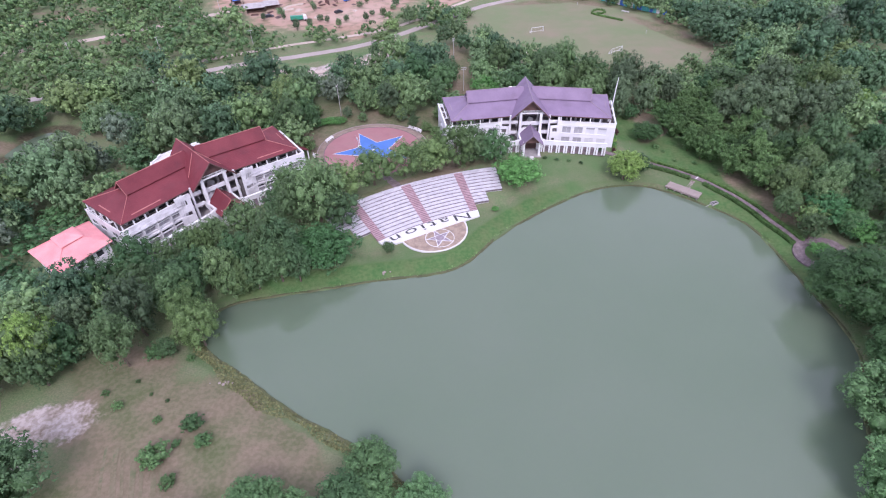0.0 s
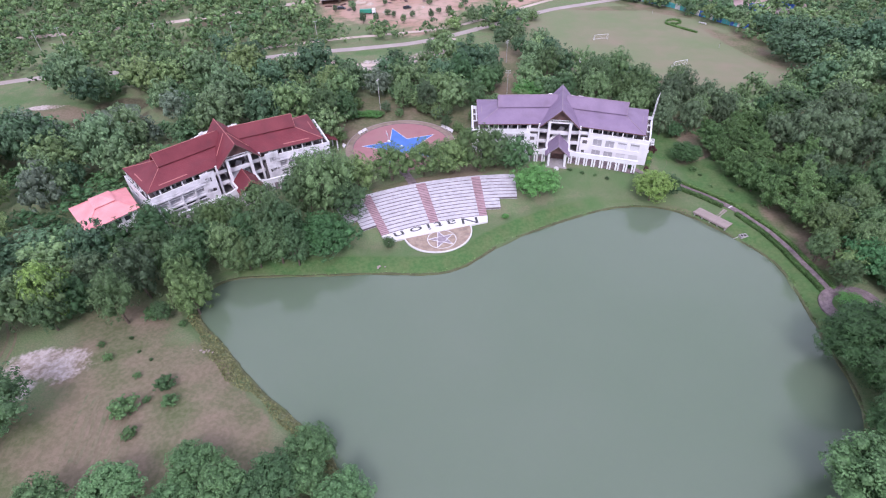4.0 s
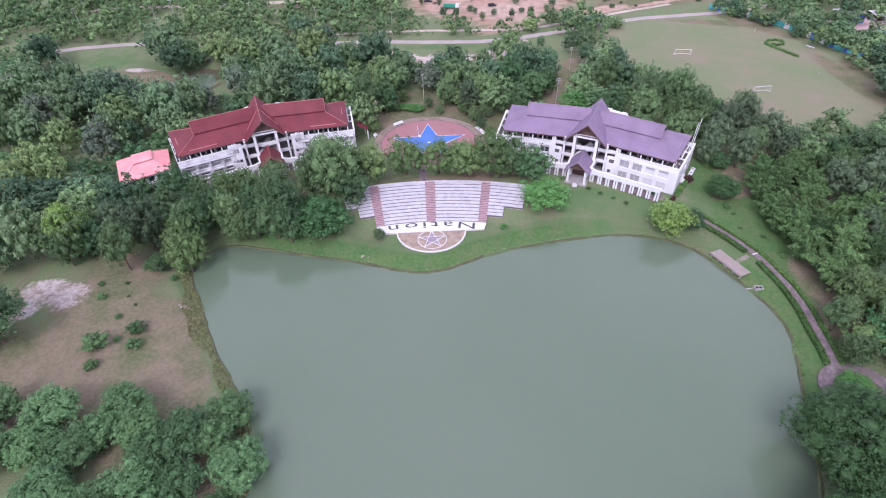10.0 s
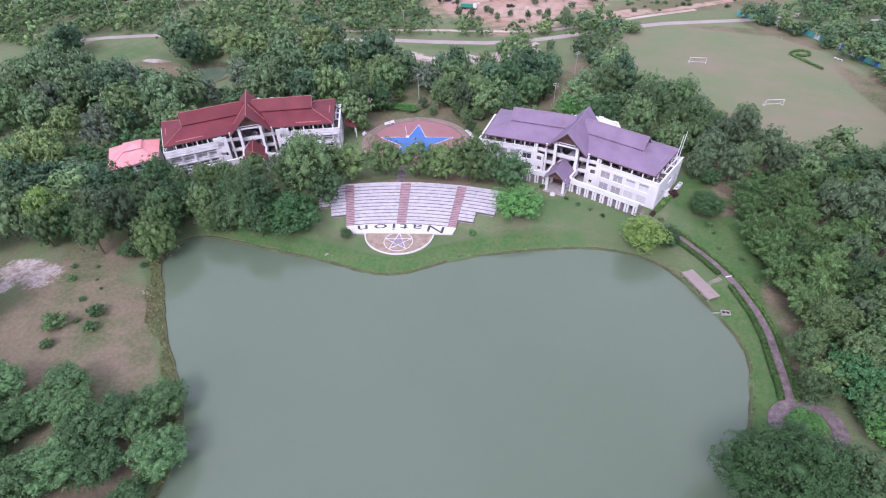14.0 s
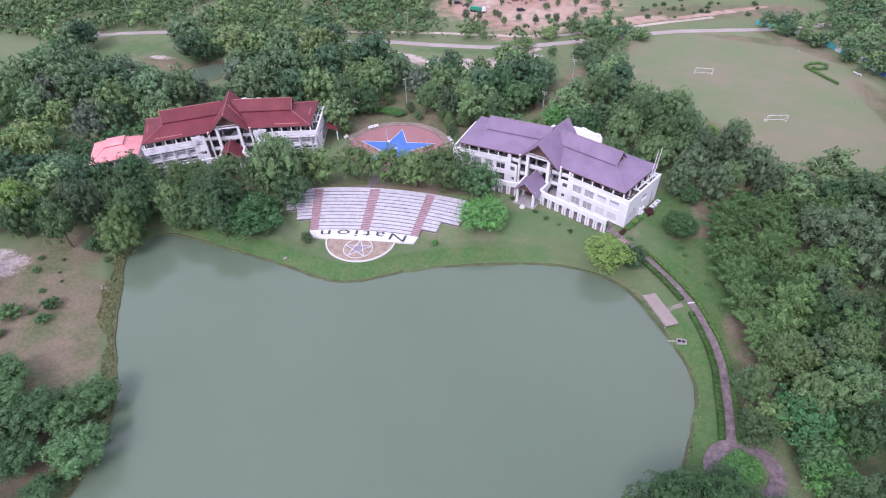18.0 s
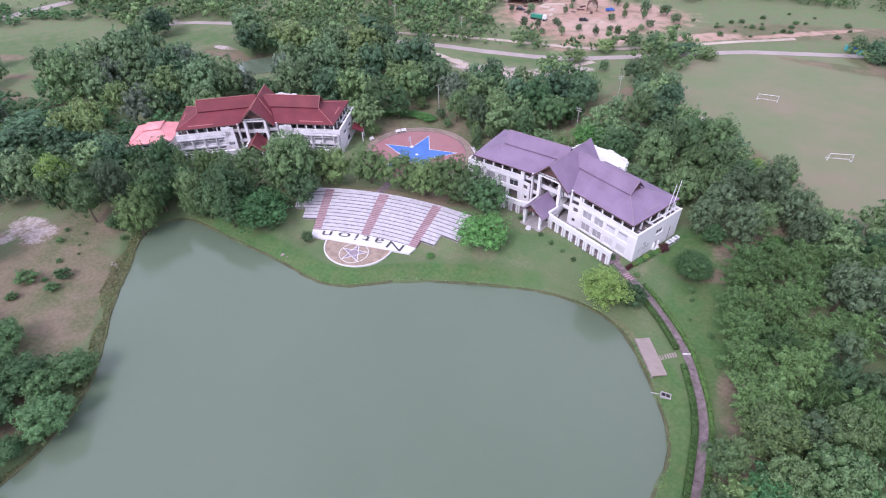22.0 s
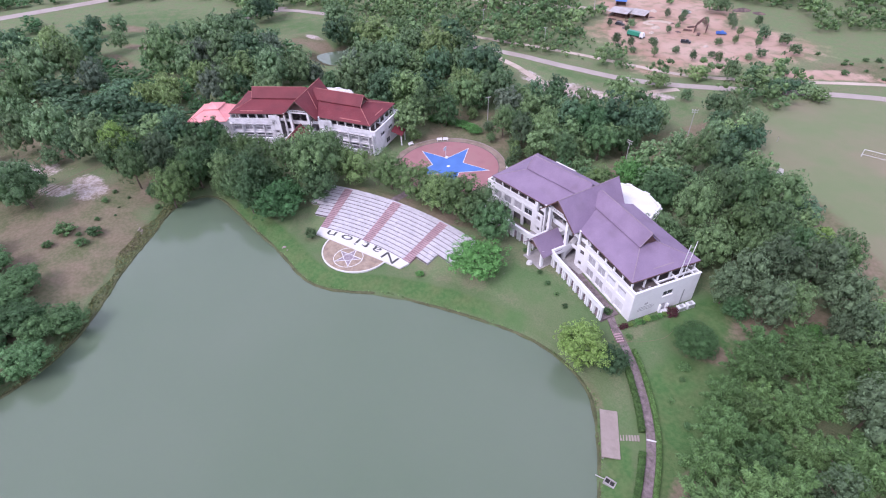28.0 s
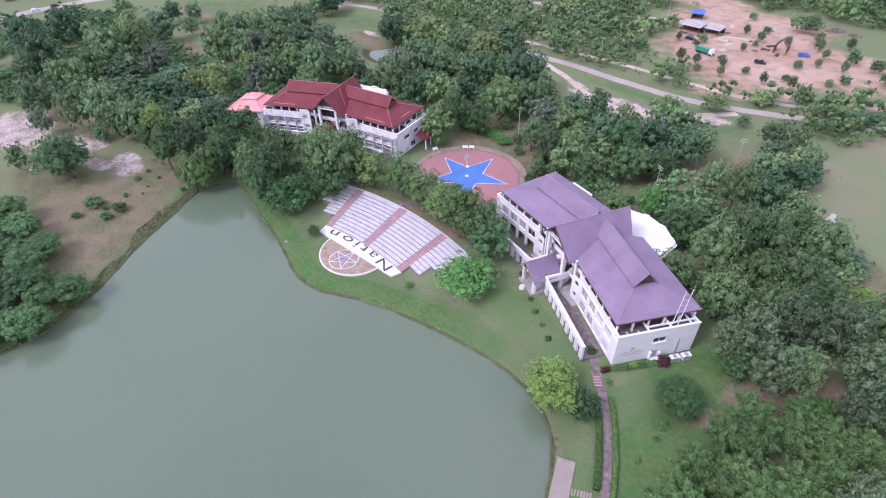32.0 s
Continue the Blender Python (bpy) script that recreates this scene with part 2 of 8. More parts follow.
LEAF = leaf_material("broad_leaves", (0.058, 0.12, 0.054), (0.136, 0.218, 0.09))
LEAF_DEEP = leaf_material("deep_green_leaves", (0.049, 0.116, 0.049), (0.083, 0.165, 0.066))
LEAF_DOME = leaf_material("dome_leaves", (0.046, 0.108, 0.037), (0.057, 0.125, 0.044), spread=0.25)
LEAF_LIME = leaf_material("yellow_green_leaves", (0.18, 0.315, 0.08), (0.215, 0.35, 0.092))
LEAF_BRIGHT = leaf_material("fresh_green_leaves", (0.085, 0.225, 0.062), (0.105, 0.255, 0.072))
LEAF_BAMBOO = leaf_material("bamboo_leaves", (0.076, 0.155, 0.054), (0.112, 0.2, 0.07), spread=0.35)
LEAF_DRAPE = leaf_material("drooping_leaves", (0.058, 0.16, 0.062), (0.072, 0.185, 0.068), spread=0.35)
LEAF_GREY = leaf_material("grey_green_leaves", (0.084, 0.138, 0.072), (0.114, 0.17, 0.09))
LEAF_WOODS = leaf_material("woodland_leaves", (0.072, 0.155, 0.07), (0.175, 0.275, 0.115), many=True)
# light scrub greens, with some aerial haze put into the colour
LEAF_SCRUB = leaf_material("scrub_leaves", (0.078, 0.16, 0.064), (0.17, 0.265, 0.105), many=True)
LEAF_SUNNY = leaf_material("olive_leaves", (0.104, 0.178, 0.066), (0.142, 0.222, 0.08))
LEAF_SHORE = leaf_material("blue_green_leaves", (0.086, 0.182, 0.074), (0.11, 0.212, 0.084))
LEAF_SHRUB = leaf_material("shrub_leaves", (0.068, 0.144, 0.055), (0.107, 0.199, 0.074))
LEAF_RUST = leaf_material("dark_red_leaves", (0.078, 0.027, 0.035), (0.097, 0.036, 0.040))


def water_material():
    m = bpy.data.materials.new("murky_green_water")
    m.use_nodes = True
    n, l = m.node_tree.nodes, m.node_tree.links
    b = n["Principled BSDF"]
    co = n.new("ShaderNodeTexCoord")
    big = n.new("ShaderNodeTexNoise")
    big.inputs["Scale"].default_value, big.inputs["Detail"].default_value = 0.02, 3
    l.new(co.outputs["Object"], big.inputs["Vector"])
    ramp = n.new("ShaderNodeValToRGB")
    ramp.color_ramp.elements[0].position, ramp.color_ramp.elements[1].position = 0.3, 0.7
    ramp.color_ramp.elements[0].color, ramp.color_ramp.elements[1].color = (0.127, 0.177, 0.117, 1), (0.148, 0.191, 0.136, 1)
    l.new(big.outputs["Fac"], ramp.inputs[0])
    l.new(ramp.outputs[0], b.inputs["Base Color"])
    b.inputs["Roughness"].default_value = 0.03
    b.inputs["IOR"].default_value = 1.5
    b.inputs["Subsurface Weight"].default_value = 0.7
    b.inputs["Subsurface Radius"].default_value = (1.0, 1.0, 0.9)
    b.inputs["Subsurface Scale"].default_value = 2.5
    rip = n.new("ShaderNodeTexNoise")
    rip.inputs["Scale"].default_value, rip.inputs["Detail"].default_value = 2.2, 3
    l.new(co.outputs["Object"], rip.inputs["Vector"])
    bp = n.new("ShaderNodeBump")
    bp.inputs["Strength"].default_value, bp.inputs["Distance"].default_value = 0.03, 0.03
    l.new(rip.outputs["Fac"], bp.inputs["Height"])
    l.new(bp.outputs[0], b.inputs["Normal"])
    return m


def ground_material():
    """Grass, bare earth, pale sand, shore mud, red site earth and the mown field, laid out by the zone masks and broken up by noise."""
    m = bpy.data.materials.new("grass_and_earth")
    m.use_nodes = True
    n, l = m.node_tree.nodes, m.node_tree.links
    b = n["Principled BSDF"]
    co = n.new("ShaderNodeTexCoord")

    def noise_node(scale, detail=6):
        x = n.new("ShaderNodeTexNoise")
        x.inputs["Scale"].default_value, x.inputs["Detail"].default_value = scale, detail
        l.new(co.outputs["Object"], x.inputs["Vector"])
        return x.outputs["Fac"]

    big, mid, small, tiny = noise_node(0.035), noise_node(0.22), noise_node(1.3), noise_node(3.4, 5)

    def two(f, c0, c1, p0=0.38, p1=0.62):
        r = n.new("ShaderNodeValToRGB")
        r.color_ramp.elements[0].position, r.color_ramp.elements[1].position = p0, p1
        r.color_ramp.elements[0].color, r.color_ramp.elements[1].color = (*c0, 1), (*c1, 1)
        l.new(f, r.inputs[0])
        return r.outputs[0]

    def blend(f, c0, c1):
        x = n.new("ShaderNodeMix")
        x.data_type = "RGBA"
        if isinstance(f, float):
            x.inputs[0].default_value = f
        else:
            l.new(f, x.inputs[0])
        l.new(c0, x.inputs[6])
        l.new(c1, x.inputs[7])
        return x.outputs[2]

    def mask(value, ragged=0.5):
        """A zone mask whose edge is broken up by the noises."""
        a = n.new("ShaderNodeMath")
        a.operation = "MULTIPLY_ADD"
        l.new(mid, a.inputs[0])
        a.inputs[1].default_value = ragged * 1.4
        l.new(value, a.inputs[2])
        a2 = n.new("ShaderNodeMath")
        a2.operation = "MULTIPLY_ADD"
        l.new(small, a2.inputs[0])
        a2.inputs[1].default_value = ragged * 0.8
        l.new(a.outputs[0], a2.inputs[2])
        r = n.new("ShaderNodeMapRange")
        r.interpolation_type = "SMOOTHSTEP"
        c = 0.5 + ragged * 1.1
        r.inputs[1].default_value, r.inputs[2].default_value = c - 0.22, c + 0.22
        l.new(a2.outputs[0], r.inputs[0])
        return r.outputs[0]

    za = n.new("ShaderNodeVertexColor")
    za.layer_name = "zone_a"
    sa = n.new("ShaderNodeSeparateColor")
    l.new(za.outputs[0], sa.inputs[0])
    zb = n.new("ShaderNodeVertexColor")
    zb.layer_name = "zone_b"
    sb = n.new("ShaderNodeSeparateColor")
    l.new(zb.outputs[0], sb.inputs[0])
    patch = noise_node(0.09, 7)
    wild = blend(0.4, two(mid, (0.185, 0.185, 0.115), (0.145, 0.21, 0.098)), two(tiny, (0.09, 0.14, 0.06), (0.215, 0.24, 0.135)))
    lush = blend(0.45, two(patch, (0.135, 0.168, 0.088), (0.092, 0.165, 0.066), 0.38, 0.58), blend(small, two(mid, (0.135, 0.17, 0.088), (0.095, 0.168, 0.066)), two(tiny, (0.062, 0.122, 0.045), (0.165, 0.195, 0.105))))
    vivid = blend(0.5, two(mid, (0.125, 0.16, 0.07), (0.066, 0.155, 0.05), 0.34, 0.6), two(small, (0.06, 0.125, 0.042), (0.115, 0.175, 0.07)))
    earth = blend(0.4, two(patch, (0.105, 0.135, 0.062), (0.215, 0.172, 0.122), 0.42, 0.58), blend(0.55, two(mid, (0.135, 0.132, 0.074), (0.255, 0.198, 0.148), 0.4, 0.6), two(small, (0.095, 0.105, 0.052), (0.29, 0.228, 0.17), 0.4, 0.6)))
    sand = blend(0.5, two(mid, (0.25, 0.2, 0.15), (0.52, 0.45, 0.43), 0.4, 0.6), two(small, (0.24, 0.2, 0.155), (0.54, 0.47, 0.45), 0.4, 0.6))
    mud = two(small, (0.075, 0.07, 0.045), (0.12, 0.112, 0.07))
    field = blend(0.4, two(big, (0.172, 0.208, 0.112), (0.24, 0.208, 0.148), 0.4, 0.62), blend(0.3, two(patch, (0.165, 0.22, 0.11), (0.24, 0.215, 0.148), 0.42, 0.62), two(mid, (0.16, 0.205, 0.105), (0.255, 0.222, 0.16), 0.36, 0.66)))
    site = blend(small, two(mid, (0.2, 0.19, 0.11), (0.45, 0.3, 0.24), 0.36, 0.52), two(big, (0.34, 0.2, 0.15), (0.48, 0.36, 0.3)))
    c = blend(mask(sb.outputs[2]), wild, lush)
    rich = n.new("ShaderNodeMath")
    rich.operation = "MULTIPLY_ADD"
    rich.inputs[1].default_value, rich.inputs[2].default_value = 2.0, -1.15
    l.new(sb.outputs[2], rich.inputs[0])
    c = blend(mask(rich.outputs[0], 0.3), c, vivid)
    c = blend(mask(sb.outputs[0], 0.25), c, field)
    c = blend(mask(sa.outputs[0]), c, earth)
    c = blend(mask(sb.outputs[1]), c, site)
    c = blend(mask(sa.outputs[1], 0.75), c, sand)
    c = blend(mask(sa.outputs[2], 0.35), c, mud)
    l.new(c, b.inputs["Base Color"])
    b.inputs["Roughness"].default_value = 0.95
    b.inputs["Specular IOR Level"].default_value = 0.1
    add = n.new("ShaderNodeMath")
    add.operation = "ADD"
    l.new(small, add.inputs[0])
    l.new(tiny, add.inputs[1])
    bp = n.new("ShaderNodeBump")
    bp.inputs["Strength"].default_value, bp.inputs["Distance"].default_value = 0.7, 0.15
    l.new(add.outputs[0], bp.inputs["Height"])
    l.new(bp.outputs[0], b.inputs["Normal"])
    return m


WATER = water_material()
GROUND = ground_material()


# ---- building blocks ----
class Geo:
    """Collects faces for one mesh."""

    def __init__(self):
        self.v, self.f = [], []

    def add(self, vs, fs):
        k = len(self.v)
        self.v += [tuple(p) for p in vs]
        self.f += [tuple(i + k for i in f) for f in fs]
        return self

    def hexa(self, lo, hi):
        """A solid between a lower and an upper ring of points, counter-clockwise from above."""
        k = len(lo)
        fs = [tuple(range(k - 1, -1, -1)), tuple(range(k, 2 * k))]
        fs += [(i, (i + 1) % k, k + (i + 1) % k, k + i) for i in range(k)]
        return self.add(list(lo) + list(hi), fs)

    def box(self, x0, x1, y0, y1, z0, z1):
        return self.hexa([(x0, y0, z0), (x1, y0, z0), (x1, y1, z0), (x0, y1, z0)], [(x0, y0, z1), (x1, y0, z1), (x1, y1, z1), (x0, y1, z1)])

    def prism(self, ring, z0, z1):
        return self.hexa([(p[0], p[1], z0) for p in ring], [(p[0], p[1], z1) for p in ring])

    def sheet(self, pts, thick):
        """A slab of even thickness below the given face."""
        return self.hexa([(p[0], p[1], p[2] - thick) for p in pts], pts)

    def bar(self, p, q, r, sides=6, r2=None):
        """A round bar from p to q, tapering to r2."""
        p, q = Vector(p), Vector(q)
        turn = (q - p).to_track_quat("Z", "Y").to_matrix()
        r2 = r if r2 is None else r2
        ring = [Vector((math.cos(2 * math.pi * i / sides), math.sin(2 * math.pi * i / sides), 0)) for i in range(sides)]
        return self.hexa([p + turn @ (c * r) for c in ring], [q + turn @ (c * r2) for c in ring])

    def map(self, fn):
        self.v = [fn(*p) for p in self.v]
        return self


def mesh_of(name, geo, mat, smooth=False):
    me = bpy.data.meshes.new(name)
    me.from_pydata(geo.v, [], geo.f)
    me.materials.append(mat)
    if smooth:
        me.polygons.foreach_set("use_smooth", [True] * len(me.polygons))
    me.update()
    return me


def part(name, geo, mat, parent, label="", smooth=False):
    """Links the collected faces as one mesh under a thing or a part."""
    ob = new(name, mesh_of(name, geo, mat, smooth))
    ob.parent = parent
    if label:
        ob["label"] = label
    return ob


def thing(name, m, label, category, group="", kind=""):
    ob = new(name)
    ob.matrix_world = m
    return tagged(ob, label, category, group, kind)


def single(name, geo, mat, m, label, category, group="", kind=""):
    ob = new(name, mesh_of(name, geo, mat))
    ob.matrix_world = m
    return tagged(ob, label, category, group, kind)


# ---- ground ----
SHORE = [(-20, 50), (-28, 54), (-35, 59), (-40, 63), (-46, 66.5), (-50, 70), (-52, 73), (-51.5, 79), (-48, 82), (-43, 83.5), (-35, 85), (-25, 87), (-15, 89.2), (-4.5, 90.3),
         (1.5, 92), (7, 96.4), (13, 105), (19.7, 110.4), (29, 117.5), (39.5, 124.2), (48, 127), (56, 126.8), (61, 124.4), (69, 118), (75, 112), (78.5, 106.5), (79.5, 99), (80, 92),
         (80.5, 84), (82, 74), (81, 64), (74, 54), (71, 45), (65, 35), (58, 20), (40, 8), (15, 8), (2, 20), (-1, 31), (-5, 38.5), (-10, 43.8)]
PAD_A = (25.5, 143.0, 3.7)
PAD_B = (-57.1, 111.2, 3.9)
TURN_B = 45.6


def ring_distance(x, y, ring):
    """Signed distance to a ring: positive outside."""
    d = np.full(x.shape, 1e9)
    inside = np.zeros(x.shape, bool)
    for (x0, y0), (x1, y1) in zip(ring, ring[1:] + ring[:1]):
        u = np.clip(((x - x0) * (x1 - x0) + (y - y0) * (y1 - y0)) / ((x1 - x0) ** 2 + (y1 - y0) ** 2), 0, 1)
        d = np.minimum(d, np.hypot(x - x0 - u * (x1 - x0), y - y0 - u * (y1 - y0)))
        if y0 != y1:
            inside ^= ((y0 > y) != (y1 > y)) & (x < (x1 - x0) * (y - y0) / (y1 - y0) + x0)
    return np.where(inside, -d, d)


def smooth_ring(ring, n=3):
    """Rounds the corners of a ring."""
    for _ in range(n):
        out = []
        for (x0, y0), (x1, y1) in zip(ring, ring[1:] + ring[:1]):
            out += [(0.75 * x0 + 0.25 * x1, 0.75 * y0 + 0.25 * y1), (0.25 * x0 + 0.75 * x1, 0.25 * y0 + 0.75 * y1)]
        ring = out
    return ring


LAKE = smooth_ring(SHORE, 2)
POND = smooth_ring([(-142, 143), (-142, 157), (-135, 166), (-126, 165), (-119, 153), (-125, 144)], 2)


def wobble(x, y):
    return np.sin(x * 0.31 + 1.3) * np.sin(y * 0.27 + 0.4) + 0.5 * np.sin(x * 0.83 + y * 0.41) + 0.4 * np.sin(y * 1.1 - x * 0.57)


def height(x, y):
    x, y = np.asarray(x, float), np.asarray(y, float)
    d = ring_distance(x, y, LAKE) + 0.35 * wobble(x * 0.6, y * 0.6)
    h = np.where(d > 0, 3.7 * (1 - np.exp(-d / 11.0)), np.maximum(-1.6, d * 0.6))
    h = h + np.where(d > 4, 0.06 * wobble(x * 0.6, y * 0.6), 0)
    p = ring_distance(x, y, POND)
    h = np.where(p < 6, np.minimum(h, np.maximum(0.9, 1.9 + p * 0.25)), h)
    for cx, cy, cz, r in ((PAD_A[0], PAD_A[1] + 8, PAD_A[2], 34), (PAD_B[0] - 6, PAD_B[1] + 6, PAD_B[2], 30)):
        w = np.clip((r - np.hypot(x - cx, y - cy)) / 12, 0, 1) * np.clip((d - 8) / 8, 0, 1)
        h = h * (1 - w) + cz * w
    w = np.clip((22 - np.hypot(x + 24, y - 147)) / 6, 0, 1)
    h = h * (1 - w) + 3.3 * w
    s = np.hypot(x - STAGE_C[0], y - STAGE_C[1])
    ang = np.degrees(np.arctan2(y - STAGE_C[1], x - STAGE_C[0])) - STAGE_AXIS
    on = np.clip((16.5 - np.abs(ang)) / 1.2, 0, 1) * np.clip((s - 63) / 4, 0, 1) * np.clip((97 - s) / 4, 0, 1) * np.clip(d / 2.5, 0, 1)
    prof = np.clip(1.2 + (s - 77) * 0.262, 1.15, 4.6)
    return h * (1 - on) + prof * on


GRID = {}


def level(x, y):
    """The ground's height at one place, read from the ground's own mesh."""
    xs, ys, z = GRID["xs"], GRID["ys"], GRID["z"]
    i = min(max(int(np.searchsorted(xs, x)) - 1, 0), len(xs) - 2)
    j = min(max(int(np.searchsorted(ys, y)) - 1, 0), len(ys) - 2)
    u, v = (x - xs[i]) / (xs[i + 1] - xs[i]), (y - ys[j]) / (ys[j + 1] - ys[j])
    return float((z[j, i] * (1 - u) + z[j, i + 1] * u) * (1 - v) + (z[j + 1, i] * (1 - u) + z[j + 1, i + 1] * u) * v)


STAGE_C, STAGE_AXIS = (29.4, 40.8), 116.7


def axis(spans):
    out = [spans[0][0]]
    for a, b, step in spans:
        n = max(1, round((b - a) / step))
        out += [a + (b - a) * (i + 1) / n for i in range(n)]
    return np.array(out)


EARTH = [  # bare ground: centre, radii, turn
    (-22, 160, 26, 12, 10), (4, 214, 6, 26, -8),
    (-30, 47, 12, 6, -35), (-70, 30, 20, 10, 20), (-50, 48, 22, 12, -35), (-62, 62, 10, 7, 0), (-40, 57, 8, 5, -35), (84, 124, 5, 9, 20), (70, 168, 10, 12, 0), (89, 112, 6, 9, 10),
    (6, 216, 4.5, 24, 8), (7, 192, 4, 12, 0), (-8, 125, 22, 3, 30), (-95, 165, 22, 6, 20), (-150, 150, 14, 5, 10), (-230, 75, 20, 5, 40), (-178, 60, 16, 5, 60), (-110, 30, 30, 18, 20),
    (60, 203, 22, 6, -35), (108, 262, 7, 18, 0), (60, 300, 30, 4, 10), (140, 165, 16, 12, 0), (120, 130, 10, 6, 0), (-150, 250, 18, 4, 20), (-190, 300, 30, 5, 10),
    (-178, 68, 14, 5, 20), (-196, 76, 14, 2.5, 35), (-156, 146, 8, 5, 30), (58, 126.5, 5, 1.6, -20), (66, 151, 7, 2.4, 40), (-46, 166, 14, 4, 20), (0, 132, 10, 4, 30), (-24, 163, 18, 6, 0), (-42, 158, 9, 9, 0), (-38, 172, 12, 6, 20), (-4, 155, 5, 9, 20), (-40, 152, 4, 9, 0), (20, 325, 34, 12, 40), (50, 345, 20, 10, 40), (-50, 34, 20, 12, 10), (-20, 31, 20, 8, -20), (70, 300, 26, 4, -35), (104, 245, 5, 30, 25)]
SAND = [(-42, 213, 17, 4.5, 25), (-26, 228, 8, 4, 45), (-70, 50.5, 7.5, 4, 15), (-73, 42, 5, 3, 40), (-110, 14, 16, 9, 20), (-92, 30, 14, 5, 60), (-50, 206, 14, 3.4, 8), (-30, 221, 9, 4.5, 45), (-22, 232, 6, 3, 45), (-67, 207, 9, 1.6, 5), (-90, 33, 9, 4, 35), (-158, 152, 6, 2, 20), (-215, 150, 5, 8, 0)]
SITE = [(-55, 295, 45, 26, 35), (-95, 320, 34, 22, 35), (-140, 330, 30, 12, 20), (0, 300, 16, 5, 50), (30, 330, 30, 2.5, 50), (-200, 280, 20, 6, 40), (-170, 330, 40, 8, 10)]
LUSH = [(40, 134, 26, 8, 12), (72, 136, 14, 22, 35), (84, 104, 5, 18, -5), (4, 104, 22, 10, 28), (-25, 92, 26, 6, 10), (60, 155, 14, 14, 0)]
FIELD = [(9, 270), (26, 297), (50, 308), (66, 308), (98, 270), (122, 219), (100, 200), (80, 185), (62, 196), (29, 211), (15, 238)]
YARD = [(-44.6, 243.4), (-30, 255.2), (-22, 268), (-35, 300), (-70, 330), (-125.6, 338.2), (-121.9, 300.6), (-84, 275)]
PADDOCK = [(-20, 270), (0.5, 295.3), (-20, 330), (-47.2, 366.5), (-110, 350), (-70, 332), (-35, 302)]
MEADOW = [(-22, 226, 20, 10, 30), (-235, 40, 30, 16, 40), (-228, 84, 44, 34, 50), (-182, 148, 28, 16, 50), (-205, 130, 20, 14, 50), (-150, 160, 22, 12, 10), (-45, 226, 34, 6, 22)]


def blobs(x, y, zones):
    v = np.full(x.shape, 0.0)
    for cx, cy, rx, ry, turn in zones:
        c, s = math.cos(radians(turn)), math.sin(radians(turn))
        a, b = ((x - cx) * c + (y - cy) * s) / rx, (-(x - cx) * s + (y - cy) * c) / ry
        v = np.maximum(v, np.clip(1.5 - np.hypot(a, b), 0, 1))
    return v


def build_ground():
    xs = axis([(-2600, -600, 250), (-600, -320, 20), (-320, -110, 5), (-110, 110, 1.0), (110, 220, 5), (220, 600, 20), (600, 2600, 250)])
    ys = axis([(-2600, -400, 250), (-400, -20, 20), (-20, 20, 4), (20, 172, 1.0), (172, 400, 4), (400, 700, 20), (700, 2600, 250)])
    X, Y = np.meshgrid(xs, ys)
    x, y = X.ravel(), Y.ravel()
    z = height(x, y)
    nx, ny = len(xs), len(ys)
    GRID.update(xs=xs, ys=ys, z=z.reshape(ny, nx))
    i = (np.arange(ny - 1)[:, None] * nx + np.arange(nx - 1)[None, :]).ravel()
    faces = np.stack([i, i + 1, i + nx + 1, i + nx], 1)
    me = bpy.data.meshes.new("ground")
    me.vertices.add(len(x))
    me.vertices.foreach_set("co", np.stack([x, y, z], 1).ravel())
    me.loops.add(faces.size)
    me.loops.foreach_set("vertex_index", faces.ravel().astype(np.int32))
    me.polygons.add(len(faces))
    me.polygons.foreach_set("loop_start", np.arange(0, faces.size, 4, dtype=np.int32))
    me.polygons.foreach_set("use_smooth", np.ones(len(faces), bool))
    me.update(calc_edges=True)
    d = ring_distance(x, y, LAKE)
    p = ring_distance(x, y, POND)
    f = ring_distance(x, y, FIELD)
    earth = blobs(x, y, EARTH)
    bank = np.clip((d - 1.0) / 4.0, 0, 1)
    earth *= 0.6 + 0.4 * bank
    mud = np.maximum(np.clip(0.55 - np.abs(d + 0.35 * wobble(x * 0.6, y * 0.6) - 0.2) / 1.6, 0, 1), np.clip(1.1 - np.abs(p) / 3, 0, 1))
    lush = np.maximum(np.clip(1.3 - np.abs(d - 3) / 5, 0, 1) * ((x > -48) & (y > 80)) * np.clip(1.15 - 0.45 * np.clip((x - 12) / 30, 0, 1) + 0.5 * np.clip((x - 66) / 10, 0, 1), 0, 1), np.where(x > 74, 1.15, np.where(x > 54, 0.95, 0.72)) * blobs(x, y, LUSH))
    lush = np.maximum(lush, np.clip(1.25 - np.abs(d - 2.2) / 2.4, 0, 1) * np.where((x < -15) & (y < 72), 0.66, 0.8))
    one = np.ones_like(x)
    for name, cols in (("zone_a", (earth, blobs(x, y, SAND), mud)), ("zone_b", (np.clip(0.75 - f / 6, 0, 1), np.maximum(blobs(x, y, SITE), np.clip(0.8 - ring_distance(x, y, YARD) / 8, 0, 1) * (0.75 + 0.25 * wobble(x * 0.2, y * 0.2))), np.maximum(lush, 0.62 * blobs(x, y, MEADOW))))):
        at = me.color_attributes.new(name, "FLOAT_COLOR", "POINT")
        at.data.foreach_set("color", np.stack([*cols, one], 1).ravel().astype(np.float32))
    me.materials.append(GROUND)
    return tagged(new("ground", me), "grassy ground with bare earth and sand patches", "ground", kind="structure")


